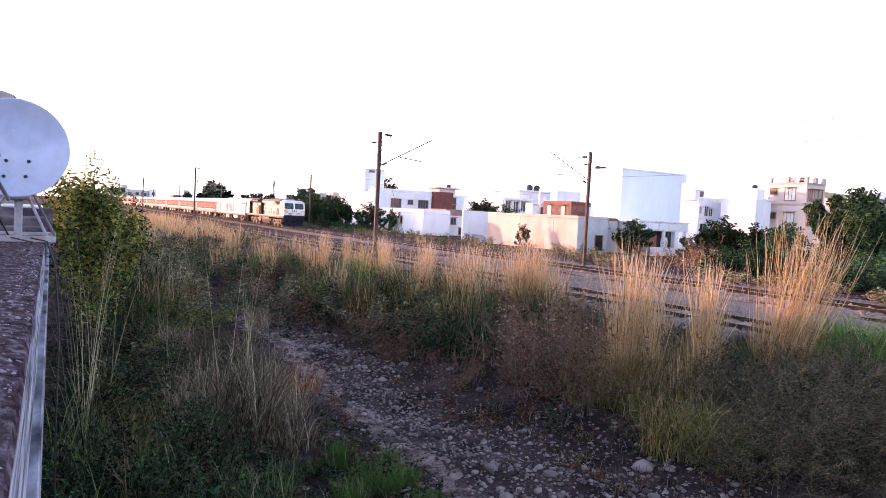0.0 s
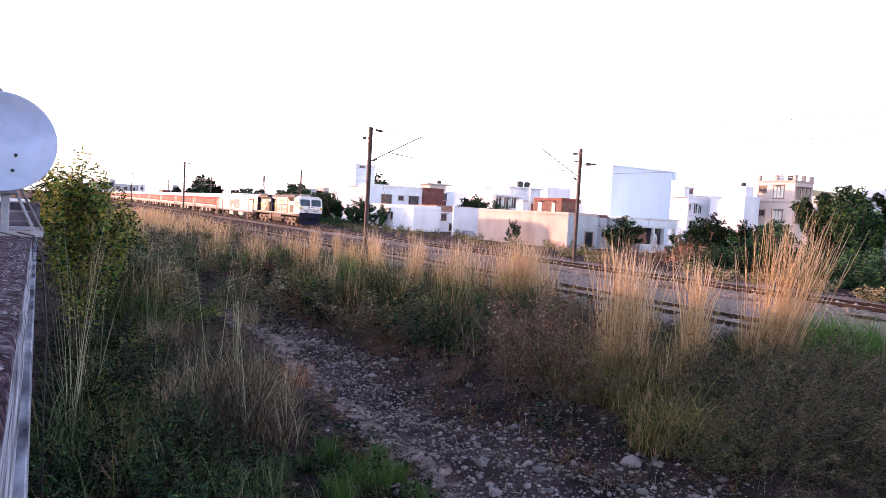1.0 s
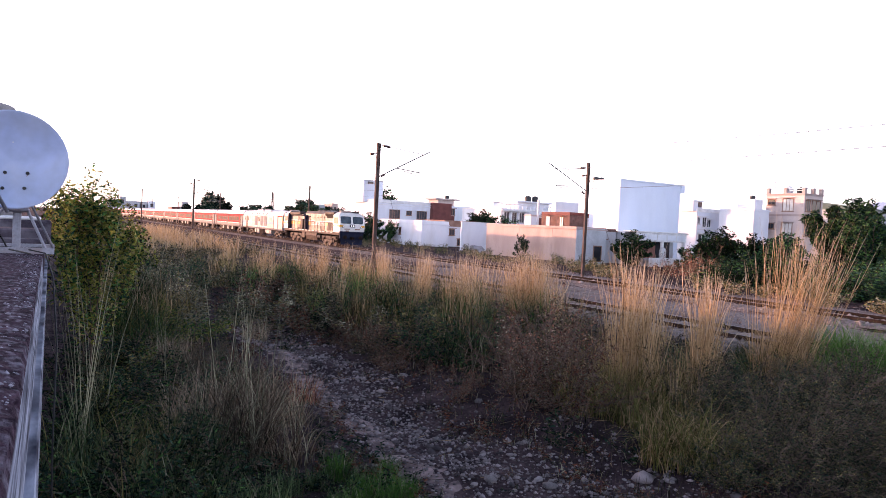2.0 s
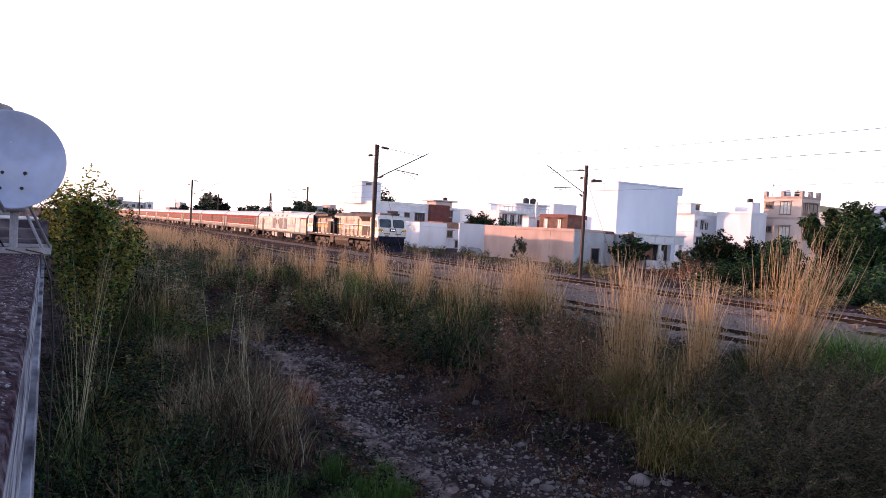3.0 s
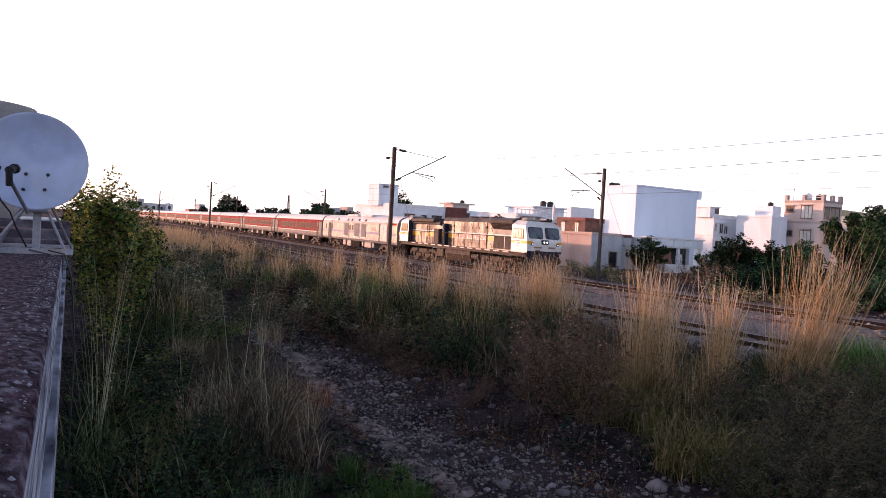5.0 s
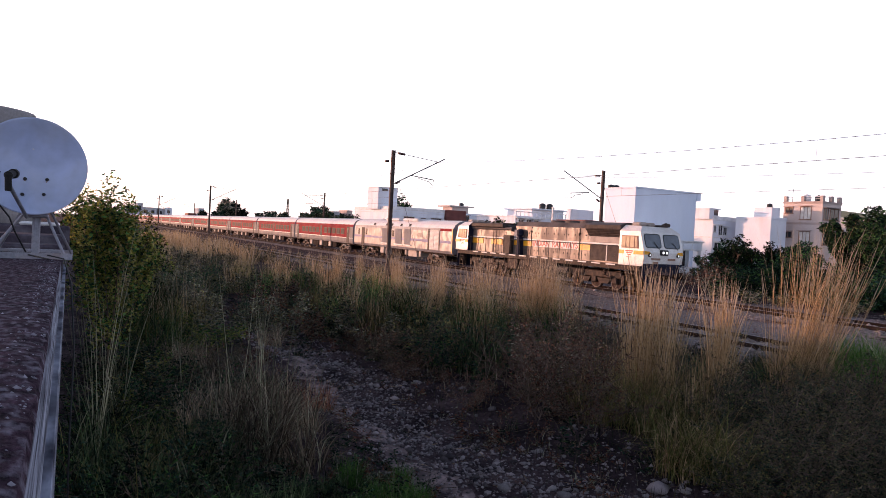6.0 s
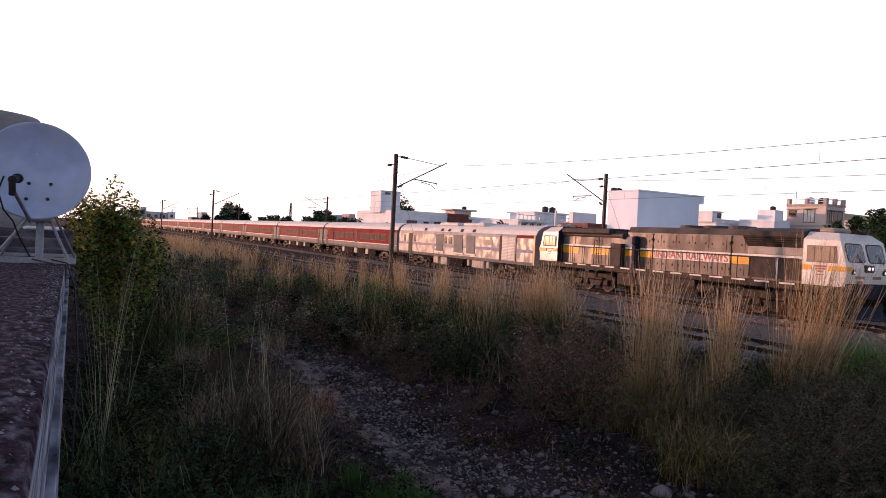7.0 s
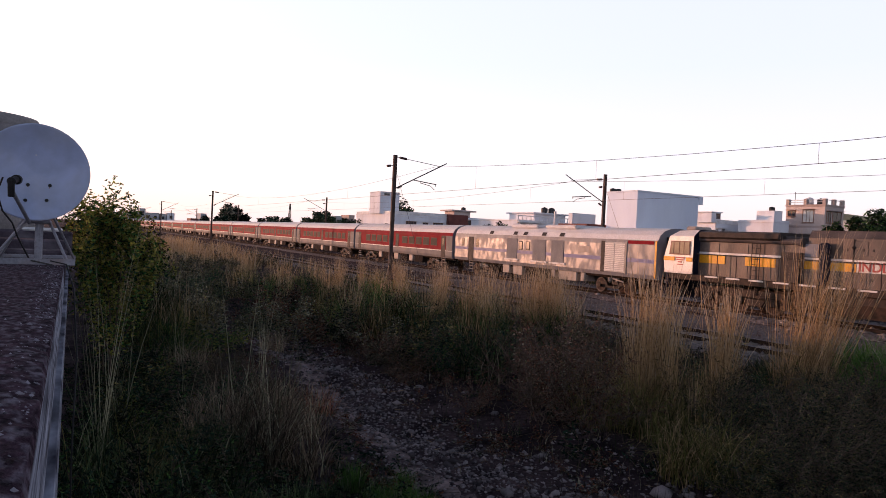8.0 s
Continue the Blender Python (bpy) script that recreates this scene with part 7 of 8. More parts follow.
# plants at places that stand out
for lst, x, y, s, tall, name, label, cat in (
        (tuft_skirt, 8.7, 7.6, 1.15, 0.95, "grass_tuft", "arching green grass tuft at the stony path's edge", "grass clump"),
        (tuft_skirt, 9.0, 7.3, 1.0, 0.8, "grass_tuft", "arching green grass tuft at the stony path's edge", "grass clump"),
        (tuft_skirt, 9.7, 9.6, 1.2, 1.0, "grass_tuft", "arching green grass tuft at the stony path's edge", "grass clump"),
        (tuft_skirt, 9.1, 10.3, 1.1, 1.0, "grass_tuft", "arching green grass tuft at the stony path's edge", "grass clump"),
        (tufts_lush, 16.6, 9.8, 1.25, 1.0, "grass_tuft", "bright green upright grass tuft", "grass clump"),
        (tufts_lush, 17.4, 10.4, 1.2, 1.0, "grass_tuft", "bright green upright grass tuft", "grass clump"),
        (tufts_lush, 16.0, 9.2, 1.15, 1.0, "grass_tuft", "bright green upright grass tuft", "grass clump"),
        (tufts_lush, 17.0, 9.0, 1.1, 1.0, "grass_tuft", "bright green upright grass tuft", "grass clump"),
        (tufts_lush, 18.2, 9.6, 1.1, 1.0, "grass_tuft", "bright green upright grass tuft", "grass clump"),
        (tufts_dry, 2.5, 10.4, 1.4, 1.2, "dry_grass", "grey-brown dry grass clump with thin stalks", "grass clump"),
        (tufts_dry, 3.0, 9.9, 1.1, 1.0, "dry_grass", "grey-brown dry grass clump with thin stalks", "grass clump"),
        (tufts_dry, 3.1, 12.0, 1.1, 1.3, "dry_grass", "grey-brown dry grass clump with thin stalks", "grass clump"),
        (tufts_dry, 2.1, 12.4, 1.0, 1.25, "dry_grass", "grey-brown dry grass clump with thin stalks", "grass clump"),
        (sh_russet, 8.0, 10.6, 1.15, 1.2, "shrub", "russet and olive fine-leaved dry shrub", "shrub"),
        (sh_russet, 8.9, 11.2, 1.2, 1.25, "shrub", "russet and olive fine-leaved dry shrub", "shrub"),
        (sh_russet, 10.2, 12.6, 1.15, 1.15, "shrub", "russet and olive fine-leaved dry shrub", "shrub"),
        (sh_russet, 11.2, 13.6, 1.1, 1.15, "shrub", "russet and olive fine-leaved dry shrub", "shrub"),
        (sh_rust, 8.35, 9.9, 1.25, 1.25, "shrub", "rust-brown dry shrub beside the path", "shrub"),
        (sh_rust, 9.3, 12.0, 1.4, 1.35, "shrub", "rust-brown dry shrub beside the path", "shrub"),
        (sh_dark, 8.0, 14.9, 1.15, 1.1, "shrub", "rounded dark green shrub on the bank", "shrub"),
        (tufts_green, 8.8, 14.2, 1.5, 1.2, "grass_tuft", "arching green grass clump on the bank", "grass clump"),
        (sh_dark, 9.4, 14.6, 1.2, 1.1, "shrub", "rounded dark green shrub on the bank", "shrub"),
        (tufts_olive, 9.2, 15.6, 1.35, 1.2, "grass_tuft", "olive green grass clump on the bank", "grass clump"),
        (sh_grey, 7.6, 15.6, 1.2, 1.0, "shrub", "grey-green fine-leaved shrub on the bank", "shrub"),
        (mid_green, 8.2, 15.9, 1.3, 1.2, "shrub", "green leafy shrub on the bank", "shrub")):
    set_out(name, label, cat, lst[int(prng.integers(len(lst)))], x, y, prng.uniform(0, 360), s, "lineside plants", tall)


def scatter(n, region, stock, name, label, cat, smin, smax, group, keep=None, tall=(0.85, 1.15)):
    x0, x1, y0, y1 = region
    made = 0
    for _ in range(n * 6):
        x, y = prng.uniform(x0, x1), prng.uniform(y0, y1)
        if keep and not keep(x, y):
            continue
        set_out(name, label, cat, stock[int(prng.integers(len(stock)))], x, y, prng.uniform(0, 360), prng.uniform(smin, smax), group, prng.uniform(*tall))
        made += 1
        if made == n:
            break


def spread_stuff(name, label, cat, plan):
    """Many plants that nobody could count, joined; plan: rows of (n, region, stock, smin, smax, keep)."""
    vs, qs, ms, off, mats = [], [], [], 0, []
    for n, (x0, x1, y0, y1), stock, smin, smax, keep in plan:
        src = []
        for plant in stock:
            pv, pf, pm, k = [], [], [], 0
            for me in (plant if isinstance(plant, tuple) else (plant,)):
                co = np.empty(len(me.vertices) * 3, np.float32)
                me.vertices.foreach_get("co", co)
                li = np.empty(len(me.loops), np.int32)
                me.loops.foreach_get("vertex_index", li)
                mi = np.empty(len(me.polygons), np.int32)
                me.polygons.foreach_get("material_index", mi)
                for m in me.materials:
                    if m not in mats:
                        mats.append(m)
                mi = np.array([mats.index(m) for m in me.materials])[mi]
                li = li.reshape(len(me.polygons), -1)
                if li.shape[1] == 4:
                    li, mi = np.concatenate([li[:, :3], li[:, [0, 2, 3]]]), np.concatenate([mi, mi])
                pv.append(co.reshape(-1, 3)), pf.append(li + k), pm.append(mi)
                k += len(me.vertices)
            src.append((np.concatenate(pv), np.concatenate(pf), np.concatenate(pm)))
        made = 0
        for _ in range(n * 6):
            x, y = prng.uniform(x0, x1), prng.uniform(y0, y1)
            if keep and not keep(x, y):
                continue
            co, li, mi = src[int(prng.integers(len(src)))]
            a, s = prng.uniform(0, math.tau), prng.uniform(smin, smax)
            c, d = math.cos(a) * s, math.sin(a) * s
            vs.append(np.stack([x + co[:, 0] * c - co[:, 1] * d, y + co[:, 0] * d + co[:, 1] * c, float(ground_z(x, y)) + co[:, 2] * s], -1))
            qs.append(li + off), ms.append(mi)
            off += len(co)
            made += 1
            if made == n:
                break
    ob = new(name, array_mesh(name, np.concatenate(vs), np.concatenate(qs), mats, np.concatenate(ms)))
    return tagged(ob, label, cat, kind="stuff")


def clear_of(spots, then=None):
    """Keeps a scatter away from circles (x, y, radius)."""
    return lambda x, y: all(math.hypot(x - a, y - b) > r for a, b, r in spots) and (then is None or then(x, y))


DRY_SPOT, SKIRT_SPOT, TUFT_SPOT = (2.6, 10.3, 1.15), (9.6, 9.8, 1.0), (8.8, 7.4, 0.9)


def off_path(w):
    return lambda x, y: abs(x - float(path_x(y))) > w * (1.0 if y < 17 else max(0.0, (23 - y) / 6))


# tall mixed clumps that stand out on the bank
for x, y in ((8.2, 22.0), (9.4, 19.5), (10.6, 24.0), (10.9, 17.6), (12.2, 20.5), (12.6, 16.2), (9.0, 26.5), (13.6, 18.2), (11.5, 28.0), (14.2, 25.0), (7.8, 30.0), (10.2, 33.0)):
    set_out("grass_tuft", "tall arching green grass clump on the bank", "grass clump", tufts_arch[int(prng.integers(2))], x, y, prng.uniform(0, 360), prng.uniform(1.2, 1.6), "bank grass", 1.05)
    set_out("cane_grass", "golden dry stalks rising from a green clump", "grass clump", reeds[3], x + prng.uniform(-0.6, 0.6), y + prng.uniform(-0.5, 0.5), prng.uniform(0, 360), prng.uniform(0.75, 1.05), "bank grass")
    set_out("shrub", "rounded dark green shrub on the bank", "shrub", sh_dark[int(prng.integers(3))], x + prng.uniform(0.5, 1.2), y - prng.uniform(0.2, 1.0), prng.uniform(0, 360), prng.uniform(0.9, 1.25), "lineside plants")
# golden clumps with green feet on the shoulder of the bank
for x, y, k in ((11.5, 18.6, 0.86), (12.9, 18.2, 0.82), (13.3, 18.1, 0.90), (13.7, 18.2, 0.86), (14.0, 18.4, 0.80), (12.2, 23.0, 0.8), (12.6, 27.0, 0.8), (14.8, 27.5, 0.75), (13.8, 30.0, 0.75), (15.0, 33.0, 0.75), (12.0, 33.5, 0.75), (14.2, 36.0, 0.75)):
    set_out("cane_grass", GOLD, "grass clump", reeds[int(prng.integers(2))], x, y, prng.uniform(0, 360), k, "golden grass clumps")
for x, y in ((13.5, 17.6), (12.7, 17.7), (11.6, 18.0)):
    set_out("grass_tuft", "arching green grass at the foot of the golden clumps", "grass clump", tufts_arch[int(prng.integers(2))], x, y, prng.uniform(0, 360), 1.0, "bank grass")
# against the roof wall
for x, y, k in ((0.5, 6.8, 0.75), (0.75, 7.9, 0.8), (0.4, 8.8, 0.9), (1.3, 7.4, 0.6)):
    set_out("grass_tuft", "long arching dark grass blades beside the wall", "grass clump", tuft_long[int(prng.integers(2))], x, y, prng.uniform(0, 360), k, "grass tufts")
for x, y, k in ((1.15, 9.6, 0.75), (0.9, 9.0, 0.7), (1.45, 9.1, 0.6)):
    set_out("grass_tuft", "pale olive arching grass tuft near the wall", "grass clump", tuft_skirt[int(prng.integers(2))], x, y, prng.uniform(0, 360), k, "grass tufts", 1.3)
for x, y, k in ((2.6, 24.6, 1.2), (3.1, 26.0, 1.3), (3.6, 28.0, 1.3), (3.0, 29.5, 1.3), (5.4, 20.5, 0.8)):
    set_out("dry_grass", "pinkish-straw dry grass clump among the scrub", "grass clump", tufts_dry[int(prng.integers(3))], x, y, prng.uniform(0, 360), k, "dry grass clumps", 1.15)
set_out("cane_grass", "tall thin dry cane with pale seed heads", "grass clump", wall_cane, 2.95, 12.2, 40, 0.8, "cane by the path")
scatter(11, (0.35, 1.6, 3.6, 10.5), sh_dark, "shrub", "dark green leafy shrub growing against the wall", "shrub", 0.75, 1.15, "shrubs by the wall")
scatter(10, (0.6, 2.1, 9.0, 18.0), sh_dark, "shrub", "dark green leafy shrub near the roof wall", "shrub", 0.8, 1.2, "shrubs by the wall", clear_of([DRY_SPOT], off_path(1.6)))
for x, y, k in ((2.9, 19.2, 1.15), (2.2, 18.4, 1.0), (3.5, 20.2, 1.1), (1.5, 15.6, 0.9), (1.25, 12.4, 0.95), (0.85, 11.2, 0.8)):
    set_out("shrub", "yellow-green leafy shrub among dry grass", "shrub", sh_yellow[int(prng.integers(2))], x, y, prng.uniform(0, 360), k, "shrubs by the wall")
for x, y, k in ((0.36, 10.1, 1.0), (0.30, 9.3, 0.9), (0.75, 11.6, 0.85)):
    set_out("cane_grass", "tall pale green cane grass with seed heads by the wall", "grass clump", wall_cane, x, y, prng.uniform(0, 360), k, "cane by the wall")
set_out("grass_tuft", "small rust-red grass tuft beside the path", "grass clump", tuft_rust, 4.35, 12.9, 0, 0.9, "grass tufts")
scatter(9, (1.9, 3.7, 11.4, 18.0), sh_grey, "shrub", "olive-grey fine-leaved shrub among dry grass", "shrub", 0.5, 0.8, "shrubs by the wall", off_path(1.3))
for x, y, k in ((2.0, 11.4, 1.1), (2.8, 11.1, 1.2), (3.5, 11.4, 0.9), (2.3, 9.8, 1.0)):
    set_out("dry_grass", "grey-brown dry grass clump with thin stalks", "grass clump", tufts_dry[int(prng.integers(3))], x, y, prng.uniform(0, 360), k, "dry grass clumps", 1.2)
scatter(6, (1.8, 3.8, 12.6, 17.0), tufts_dry, "dry_grass", "grey-brown dry grass clump with thin stalks", "grass clump", 0.7, 1.1, "dry grass clumps", off_path(1.3))
scatter(11, (0.5, 2.2, 6.4, 9.4), tufts_green, "grass_tuft", "arching green grass tuft in the shade", "grass clump", 0.8, 1.4, "grass tufts")
scatter(12, (2.6, 4.4, 6.6, 9.2), tufts_green, "grass_tuft", "short green grass at the path's edge", "grass clump", 0.3, 0.5, "grass tufts")
scatter(9, (2.9, 4.3, 7.0, 9.2), tufts_lush, "grass_tuft", "short fresh green grass at the path's edge", "grass clump", 0.24, 0.38, "grass tufts")
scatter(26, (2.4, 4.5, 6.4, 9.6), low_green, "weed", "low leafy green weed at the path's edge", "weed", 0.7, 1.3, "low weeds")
scatter(12, (0.25, 1.1, 3.8, 8.5), sh_dark, "shrub", "dark green leafy shrub growing against the wall", "shrub", 0.75, 1.05, "shrubs by the wall")
scatter(8, (0.6, 1.9, 7.5, 16.5), mid_green, "shrub", "green leafy shrub near the roof wall", "shrub", 0.7, 1.05, "shrubs by the wall", clear_of([DRY_SPOT, (2.9, 8.4, 1.3)], off_path(1.6)))
scatter(5, (1.5, 4.0, 22.0, 34.0), tufts_olive, "grass_tuft", "olive grass clump among the scrub", "grass clump", 1.0, 1.5, "grass tufts", off_path(1.0))
scatter(5, (1.4, 3.2, 17.0, 30.0), tufts_arch, "grass_tuft", "arching olive grass clump among the scrub", "grass clump", 0.9, 1.3, "grass tufts", off_path(1.0))
scatter(14, (2.4, 6.6, 26.0, 44.0), tufts_dry, "dry_grass", "grey-brown dry grass clump with thin stalks", "grass clump", 0.8, 1.15, "dry grass clumps", off_path(1.3))
scatter(20, (1.8, 7.6, 20.0, 40.0), mid_grey, "shrub", "grey-green fine-leaved shrub among dry grass", "shrub", 0.8, 1.3, "scrub along the path", off_path(1.2))
scatter(7, (3.0, 8.0, 24.0, 42.0), sh_dark, "shrub", "dark blue-green shrub among the scrub", "shrub", 0.9, 1.4, "scrub along the path", off_path(1.2))
# the bank beyond the path
scatter(14, (7.0, 12.0, 9.5, 18.0), sh_rust, "shrub", "rust-brown dry weed on the bank", "shrub", 0.6, 1.0, "bank weeds", clear_of([SKIRT_SPOT, (7.2, 10.0, 1.0)]))
scatter(15, (6.6, 12.0, 16.5, 31.0), mid_rust, "shrub", "rust-brown dry weed on the bank", "shrub", 0.9, 1.35, "bank weeds")
scatter(26, (7.0, 16.0, 12.0, 28.0), mid_grey, "shrub", "grey-green fine-leaved weed on the bank", "shrub", 0.8, 1.25, "bank weeds")
scatter(22, (7.6, 16.0, 12.5, 30.0), mid_green, "shrub", "green leafy weed on the bank", "shrub", 0.7, 1.2, "bank weeds")
scatter(17, (8.0, 16.6, 19.0, 42.0), tufts_olive, "grass_tuft", "olive and straw coloured grass clump on the bank", "grass clump", 0.9, 1.3, "bank grass")
scatter(14, (7.5, 15.0, 15.0, 30.0), sh_dark, "shrub", "dark green leafy shrub on the bank", "shrub", 0.8, 1.3, "bank weeds")
scatter(18, (7.5, 16.0, 18.0, 36.0), tufts_green, "grass_tuft", "green grass clump on the bank", "grass clump", 1.0, 1.6, "bank grass")
scatter(9, (9.0, 16.2, 16.0, 40.0), [reeds[4]], "cane_grass", "thin golden grass stalks on the bank", "grass clump", 0.75, 1.1, "bank grass")
# thicket below the golden clumps
for x, y, k in ((9.4, 6.5, 1.0), (9.0, 5.9, 0.9), (9.9, 6.1, 1.1), (8.5, 6.4, 0.75), (10.4, 5.4, 1.1), (9.6, 5.3, 1.0), (9.2, 6.9, 0.8), (10.2, 7.0, 1.1)):
    set_out("shrub", "dusky grey-green fine-leaved shrub", "shrub", sh_grey[int(prng.integers(3))], x, y, prng.uniform(0, 360), k, "thicket shrubs")
for x, y, k in ((8.55, 6.9, 0.55), (8.9, 6.35, 0.6)):
    set_out("shrub", "small bright green leafy shrub below the thicket", "shrub", mid_green[int(prng.integers(2))], x, y, prng.uniform(0, 360), k, "thicket shrubs")
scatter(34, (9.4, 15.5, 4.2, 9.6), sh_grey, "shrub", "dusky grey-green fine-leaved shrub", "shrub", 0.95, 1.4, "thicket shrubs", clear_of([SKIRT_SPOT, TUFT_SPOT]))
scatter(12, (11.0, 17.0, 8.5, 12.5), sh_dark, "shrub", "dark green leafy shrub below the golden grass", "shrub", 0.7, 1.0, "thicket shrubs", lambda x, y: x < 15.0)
scatter(8, (9.0, 12.0, 8.6, 11.5), tufts_olive, "grass_tuft", "olive grass clump below the golden grass", "grass clump", 0.8, 1.1, "bank grass")
scatter(12, (15.5, 18.0, 6.5, 13.0), tufts_green, "grass_tuft", "green grass clump beside the track", "grass clump", 0.7, 1.0, "bank grass")
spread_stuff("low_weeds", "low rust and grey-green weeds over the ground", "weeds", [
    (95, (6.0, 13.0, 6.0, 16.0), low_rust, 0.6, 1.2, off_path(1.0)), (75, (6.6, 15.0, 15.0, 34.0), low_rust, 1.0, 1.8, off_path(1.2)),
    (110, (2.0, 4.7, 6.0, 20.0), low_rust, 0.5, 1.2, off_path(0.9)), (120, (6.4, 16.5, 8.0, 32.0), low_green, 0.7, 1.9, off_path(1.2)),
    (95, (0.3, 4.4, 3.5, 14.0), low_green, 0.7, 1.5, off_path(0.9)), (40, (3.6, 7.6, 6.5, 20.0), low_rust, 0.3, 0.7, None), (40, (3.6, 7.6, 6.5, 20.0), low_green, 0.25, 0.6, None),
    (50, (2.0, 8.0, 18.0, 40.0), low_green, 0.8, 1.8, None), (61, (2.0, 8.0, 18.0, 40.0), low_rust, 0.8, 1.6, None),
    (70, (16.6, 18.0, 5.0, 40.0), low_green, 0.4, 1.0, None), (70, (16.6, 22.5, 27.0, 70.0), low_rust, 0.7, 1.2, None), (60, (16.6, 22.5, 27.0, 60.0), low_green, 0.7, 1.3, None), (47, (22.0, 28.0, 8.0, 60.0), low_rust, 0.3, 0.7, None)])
spread_stuff("lineside_scrub", "sunlit grey, rust and straw scrub along the line", "scrub", [
    (44, (6.0, 16.2, 34.0, 75.0), weed_far, 0.7, 1.1, None), (14, (2.0, 14.0, 90.0, 150.0), weed_far, 1.0, 1.7, None), (20, (2.0, 8.0, 36.0, 56.0), mid_grey, 0.8, 1.2, None),
    (40, (8.0, 16.4, 34.0, 75.0), reed_far, 0.7, 1.1, None), (60, (16.2, 22.6, 30.0, 110.0), reed_far, 0.3, 0.5, None), (46, (16.2, 22.8, 32.0, 120.0), weed_far, 0.3, 0.5, None), (60, (4.5, 14.5, 56.0, 110.0), straw_far, 0.8, 1.2, None), (24, (8.0, 16.6, 70.0, 130.0), straw_far, 0.7, 1.0, None), (10, (2.0, 9.0, 30.0, 60.0), mid_green, 0.8, 1.2, off_path(1.2)), (16, (2.0, 9.0, 34.0, 60.0), reed_far, 0.6, 1.0, off_path(1.2))])
spread_stuff("house_weeds", "dry grass and weeds between the tracks and houses", "weeds", [
    (34, (35.0, 47.0, 36.0, 100.0), reed_far, 0.5, 0.9, None), (24, (39.0, 48.0, 46.0, 100.0), mid_green, 0.8, 1.4, None), (32, (36.0, 47.0, 40.0, 115.0), weed_far, 0.5, 0.9, None), (19, (35.0, 41.0, 16.0, 46.0), weed_far, 0.5, 0.9, None)])
scatter(9, (61.0, 71.0, 34.0, 39.0), hedge, "shrub", "tall dark green bush below the broad trees", "shrub", 1.6, 2.2, "hedge bushes")
scatter(30, (45.0, 58.0, 18.0, 46.0), hedge, "shrub", "dense dark green bush of the lineside hedge", "shrub", 1.0, 1.5, "hedge bushes", lambda x, y: x > 1.2 * y)
scatter(12, (43.0, 52.0, 34.0, 44.0), mid_rust, "shrub", "tall rust-brown dry brush before the hedge", "shrub", 1.5, 2.1, "hedge bushes", lambda x, y: 1.08 * y < x < 1.26 * y)
scatter(9, (41.5, 46.5, 102.0, 124.0), hedge, "shrub", "dark green bush beside the white houses", "shrub", 0.9, 1.4, "hedge bushes")
scatter(34, (40.5, 46.0, 14.0, 34.0), hedge, "shrub", "dense dark green bush of the lineside hedge", "shrub", 0.8, 1.3, "hedge bushes")

# dry stems and litter lying on the ground
n = 5200
lx, ly = prng.uniform(0.4, 14.0, n), 4.0 + 24 * prng.uniform(0, 1, n) ** 1.4
la = prng.uniform(0, math.tau, n)
ll = prng.uniform(0.06, 0.45, n) ** 1.3
pa = np.stack([lx, ly, ground_z(lx, ly) + 0.01 + prng.uniform(0, 0.05, n)], -1)
bx, by = lx + ll * np.cos(la), ly + ll * np.sin(la)
pb = np.stack([bx, by, ground_z(bx, by) + 0.01 + prng.uniform(0, 0.10, n)], -1)
v, q = twig_strips(pa, pb, prng.uniform(0.002, 0.006, n))
litter = new("dry_litter", array_mesh("dry_litter", v, q, [STRAW_GREY, TWIG, STRAW], prng.choice([0, 1, 2], n, p=[0.45, 0.4, 0.15])))
tagged(litter, "dry stems and twigs lying on the earth", "litter", kind="stuff")

# short ground cover that nobody could count
n = 26000
x, y = prng.uniform(0.3, 17.0, n), 3.0 + 40 * prng.uniform(0, 1, n) ** 1.6
bare = np.abs(x - path_x(y))
ok = prng.uniform(0, 1, n) < np.clip((bare - 0.6) / 1.1, 0.05, 1)
x, y = x[ok], y[ok]
n = len(x)
gbase = np.stack([x, y, ground_z(x, y) - 0.02], -1)
v, q = blades(prng, gbase, prng.uniform(0.08, 0.36, n), prng.uniform(0, 0.7, n), prng.uniform(0.1, 1.4, n), prng.uniform(0.005, 0.012, n), 2)
kind = prng.choice([0, 1, 2, 3], n, p=[0.40, 0.28, 0.20, 0.12])
cover_ = new("ground_grass", array_mesh("ground_grass", v, q, [GRASS, GRASS_OLIVE, STRAW_GREY, GRASS_PALE], np.repeat(kind, 2)))
tagged(cover_, "short mixed green and dry grass over the earth", "grass", kind="stuff")

# ---------------------------------------------------------------- stones of the path, sleepers and ballast stones


stony_path = thing("stony_path", "worn stony footpath with rounded pale cobbles", "path", kind="structure")
stock = [stone_mesh(prng, k) for k in range(7)]
ys_ = np.linspace(4.0, 24.0, 110)
mid_ = path_x(ys_) - 0.6 + 0.12 * np.sin(ys_ * 1.9)
half_ = 0.42 + 0.12 * np.sin(ys_ * 2.3) + 0.09 * np.sin(ys_ * 5.1) + 0.05 * np.sin(ys_ * 11.0)
cross = np.linspace(-1, 1, 7)
tx = mid_[:, None] + half_[:, None] * cross[None]
ty = np.repeat(ys_[:, None], 7, 1)
tz = ground_z(tx, ty) + 0.012 * (1 - cross[None] ** 2) - 0.006
ii = (np.arange(109)[:, None] * 7 + np.arange(6)[None]).ravel()
part("trail", array_mesh("trail", np.stack([tx, ty, tz], -1).reshape(-1, 3), np.stack([ii, ii + 1, ii + 8, ii + 7], -1), [TRAIL], smooth=True), None, stony_path, "pale trodden earth")
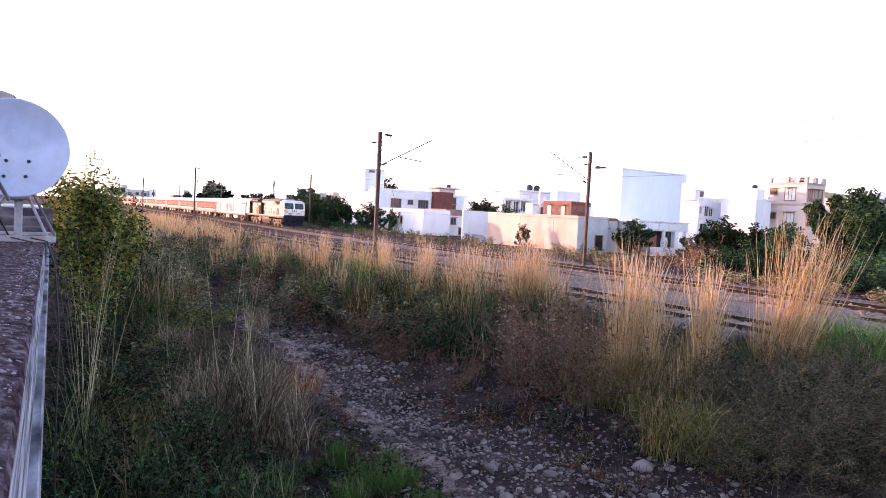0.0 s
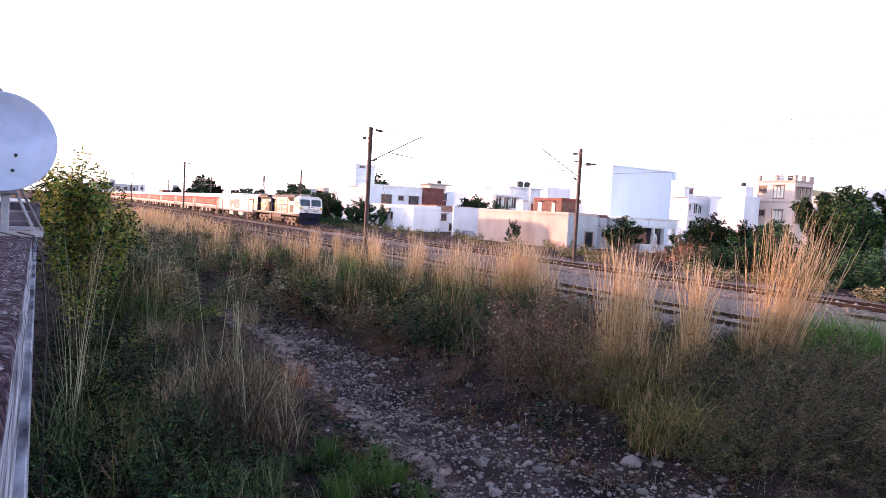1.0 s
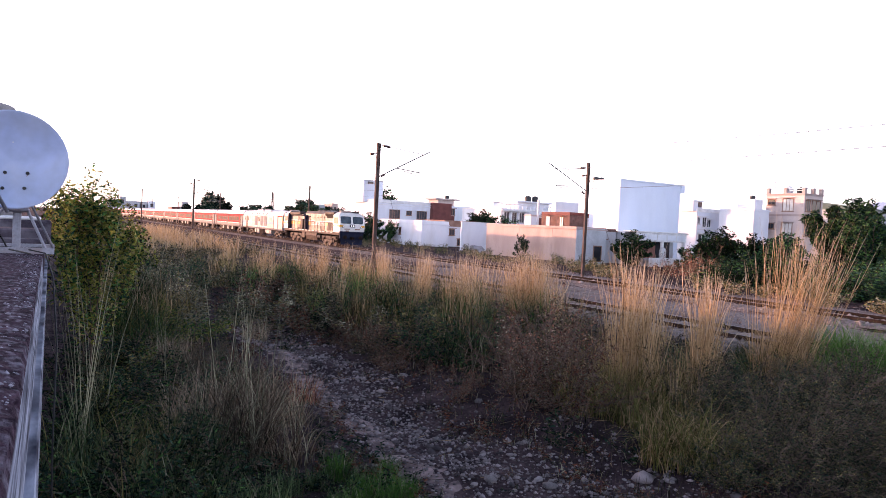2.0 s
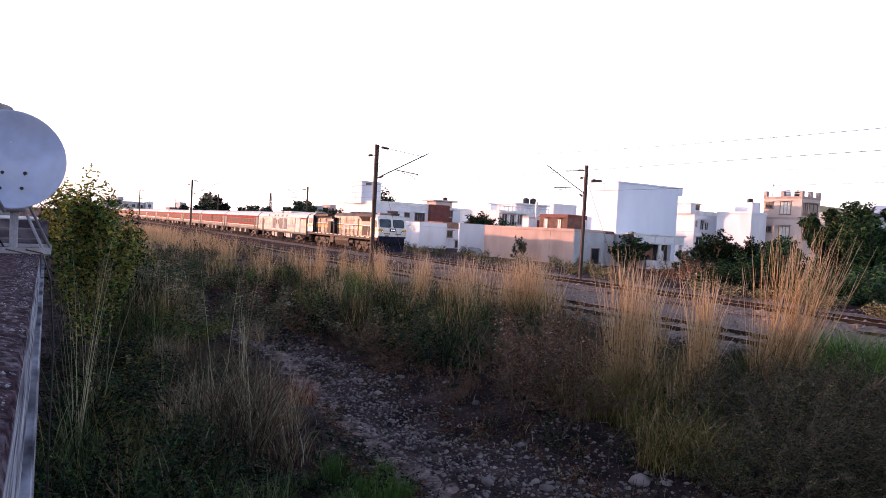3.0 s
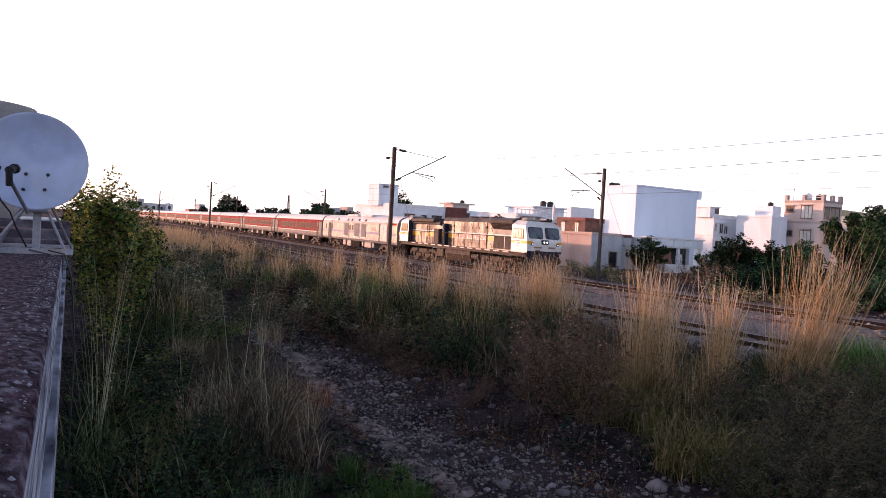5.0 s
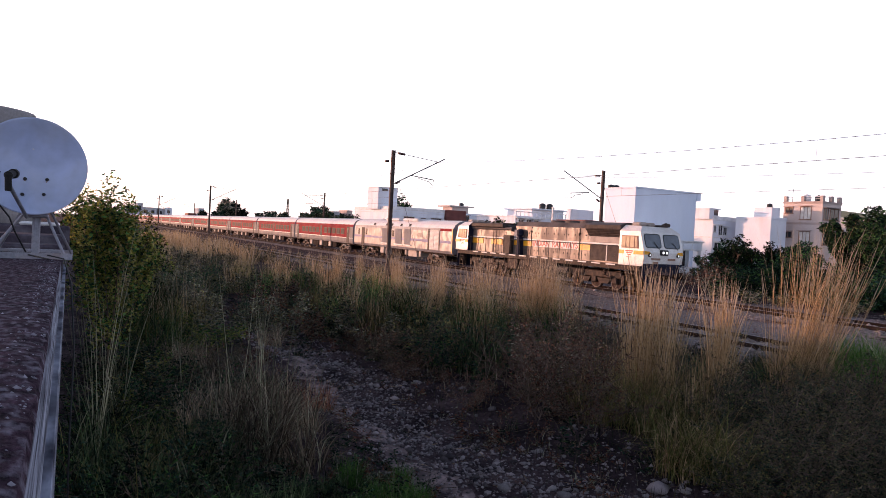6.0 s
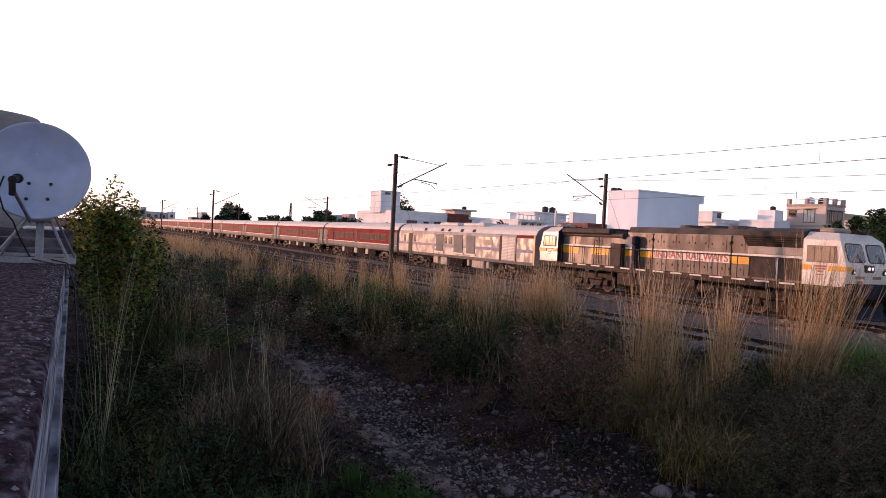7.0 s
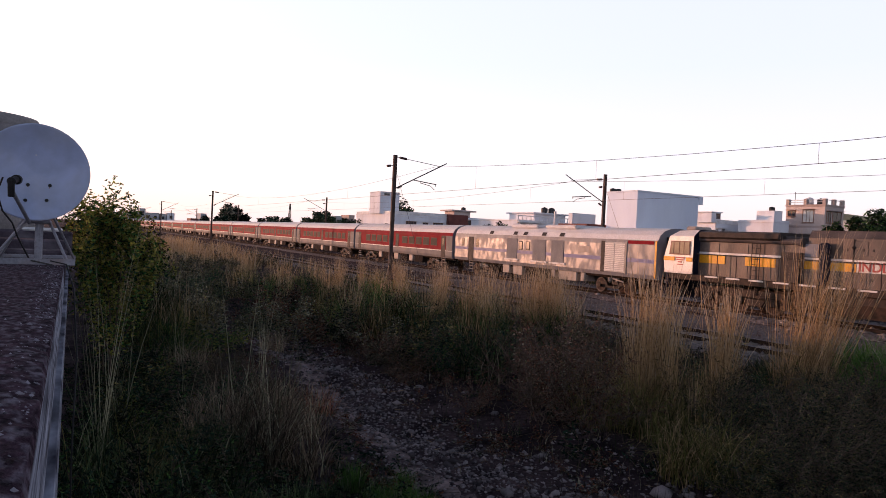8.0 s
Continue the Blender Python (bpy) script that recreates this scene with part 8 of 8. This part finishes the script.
for _ in range(150):
    y = 6.0 + 12.0 * prng.uniform() ** 1.3
    off = prng.normal(0, 1.0)
    x = float(path_x(y)) + off * (0.75 if y > 9 else 1.0) + 0.2
    r = float(np.clip(0.043 * prng.lognormal(0, 0.5), 0.028, 0.12)) * (0.6 if abs(off + 0.6) < 0.35 else 1.0)
    part("stone", stock[int(prng.integers(7))], None, stony_path, at=pose(x, y, float(ground_z(x, y)) + 0.15 * r, prng.uniform(-15, 15), prng.uniform(-15, 15), prng.uniform(0, 360)) @ Matrix.Scale(r, 4))
for _ in range(150):
    x, y = prng.uniform(5.9, 8.6), 6.0 + 3.6 * prng.uniform() ** 1.3
    r = float(np.clip(0.036 * prng.lognormal(0, 0.5), 0.024, 0.10))
    part("stone", stock[int(prng.integers(7))], None, stony_path, at=pose(x, y, float(ground_z(x, y)) + 0.15 * r, prng.uniform(-15, 15), prng.uniform(-15, 15), prng.uniform(0, 360)) @ Matrix.Scale(r, 4))
n = 10500
yy_ = 5.5 + 20 * prng.uniform(0, 1, n) ** 1.4
xx_ = path_x(yy_) + 0.15 + prng.normal(0, 0.8, n) * np.where(yy_ > 9, 0.85, 1.15)
side_ = prng.uniform(0, 1, n) < 0.25
xx_ = np.where(side_ & (yy_ < 10), prng.uniform(5.6, 8.8, n), xx_)
m = 620
cy_ = 6.0 + 14.0 * prng.uniform(0, 1, m) ** 1.25
cx_ = np.where((prng.uniform(0, 1, m) < 0.3) & (cy_ < 10), prng.uniform(5.8, 8.6, m), path_x(cy_) + 0.2 + prng.normal(0, 0.85, m))
cr_ = np.clip(0.030 * prng.lognormal(0, 0.45, m), 0.018, 0.075)
cv, cf = [], []
for i in range(m):
    me = stock[i % 7]
    co = np.empty(len(me.vertices) * 3)
    me.vertices.foreach_get("co", co)
    li = np.empty(len(me.loops), np.int32)
    me.loops.foreach_get("vertex_index", li)
    a = prng.uniform(0, math.tau)
    co = co.reshape(-1, 3) * cr_[i]
    cv.append(np.stack([cx_[i] + co[:, 0] * math.cos(a) - co[:, 1] * math.sin(a), cy_[i] + co[:, 0] * math.sin(a) + co[:, 1] * math.cos(a), float(ground_z(cx_[i], cy_[i])) + 0.2 * cr_[i] + co[:, 2]], -1))
    cf.append(li.reshape(-1, 3) + i * len(co))
tagged(part("cobbles", array_mesh("cobbles", np.concatenate(cv), np.concatenate(cf), [COBBLE], smooth=True), None, stony_path), "rounded grey cobbles half sunk in the earth", kind="stuff")
pebbles = loose_stones(n, lambda n: xx_, lambda n: yy_, 0.019, ground_z, PEBBLE, "pebbles", prng)
tagged(part("pebbles", pebbles, None, stony_path), "loose grey pebbles", kind="stuff")

for track, x0, ya, yb in ((near_track, NEAR_TRACK, 8.0, 44.0), (far_track, FAR_TRACK, 16.0, 75.0)):
    sl = Shape().box(-1.37, 1.37, -0.125, 0.125, -0.36, -0.15, 0.03)
    sl = sl.mesh("sleeper", SLEEPER)
    yv = np.arange(ya, yb, 0.65)
    for y in yv:
        part("sleeper", sl, None, track, at=pose(x0, float(y), 0.012))
    n = 7000
    side = prng.uniform(-2.6, 2.6, n)
    along = prng.uniform(ya, yb, n)
    st = loose_stones(n, lambda n: x0 + side, lambda n: along, 0.036, lambda x, y: bed_z(x - x0), BALLAST_STONE, "ballast_stones", prng)
    tagged(part("ballast_stones", st, None, track), "loose crushed stones", kind="stuff")

n = 12000
gx_, gy_ = prng.uniform(21.6, 39.0, n), 8.0 + 60 * prng.uniform(0, 1, n) ** 1.4
ok = np.abs(gx_ - FAR_TRACK) > 2.5
gx_, gy_ = gx_[ok], gy_[ok]
gravel = loose_stones(len(gx_), lambda n: gx_, lambda n: gy_, 0.03, ground_z, BALLAST_STONE, "trackside_gravel", prng)
tagged(new("trackside_gravel", gravel), "scattered grey stones between the tracks", "gravel", kind="stuff")

# ---------------------------------------------------------------- what moves


def run(t):
    """Metres that the train has gone at t seconds."""
    return 11.28 * t + 0.028 * t * t


def motions():
    times = [i / 10 for i in range(81)]
    for vehicle, behind in TRAIN:
        walk(vehicle, [(t, pose(FAR_TRACK, 98.4 + behind - run(t), 0)) for t in times])
    steps_ = [i / 30 for i in range(241)]
    for name, at, r in TURNING:
        walk(bpy.data.objects[name], [(t, pose(*at, math.degrees(run(t) / r) % 360.0)) for t in steps_])


motions()
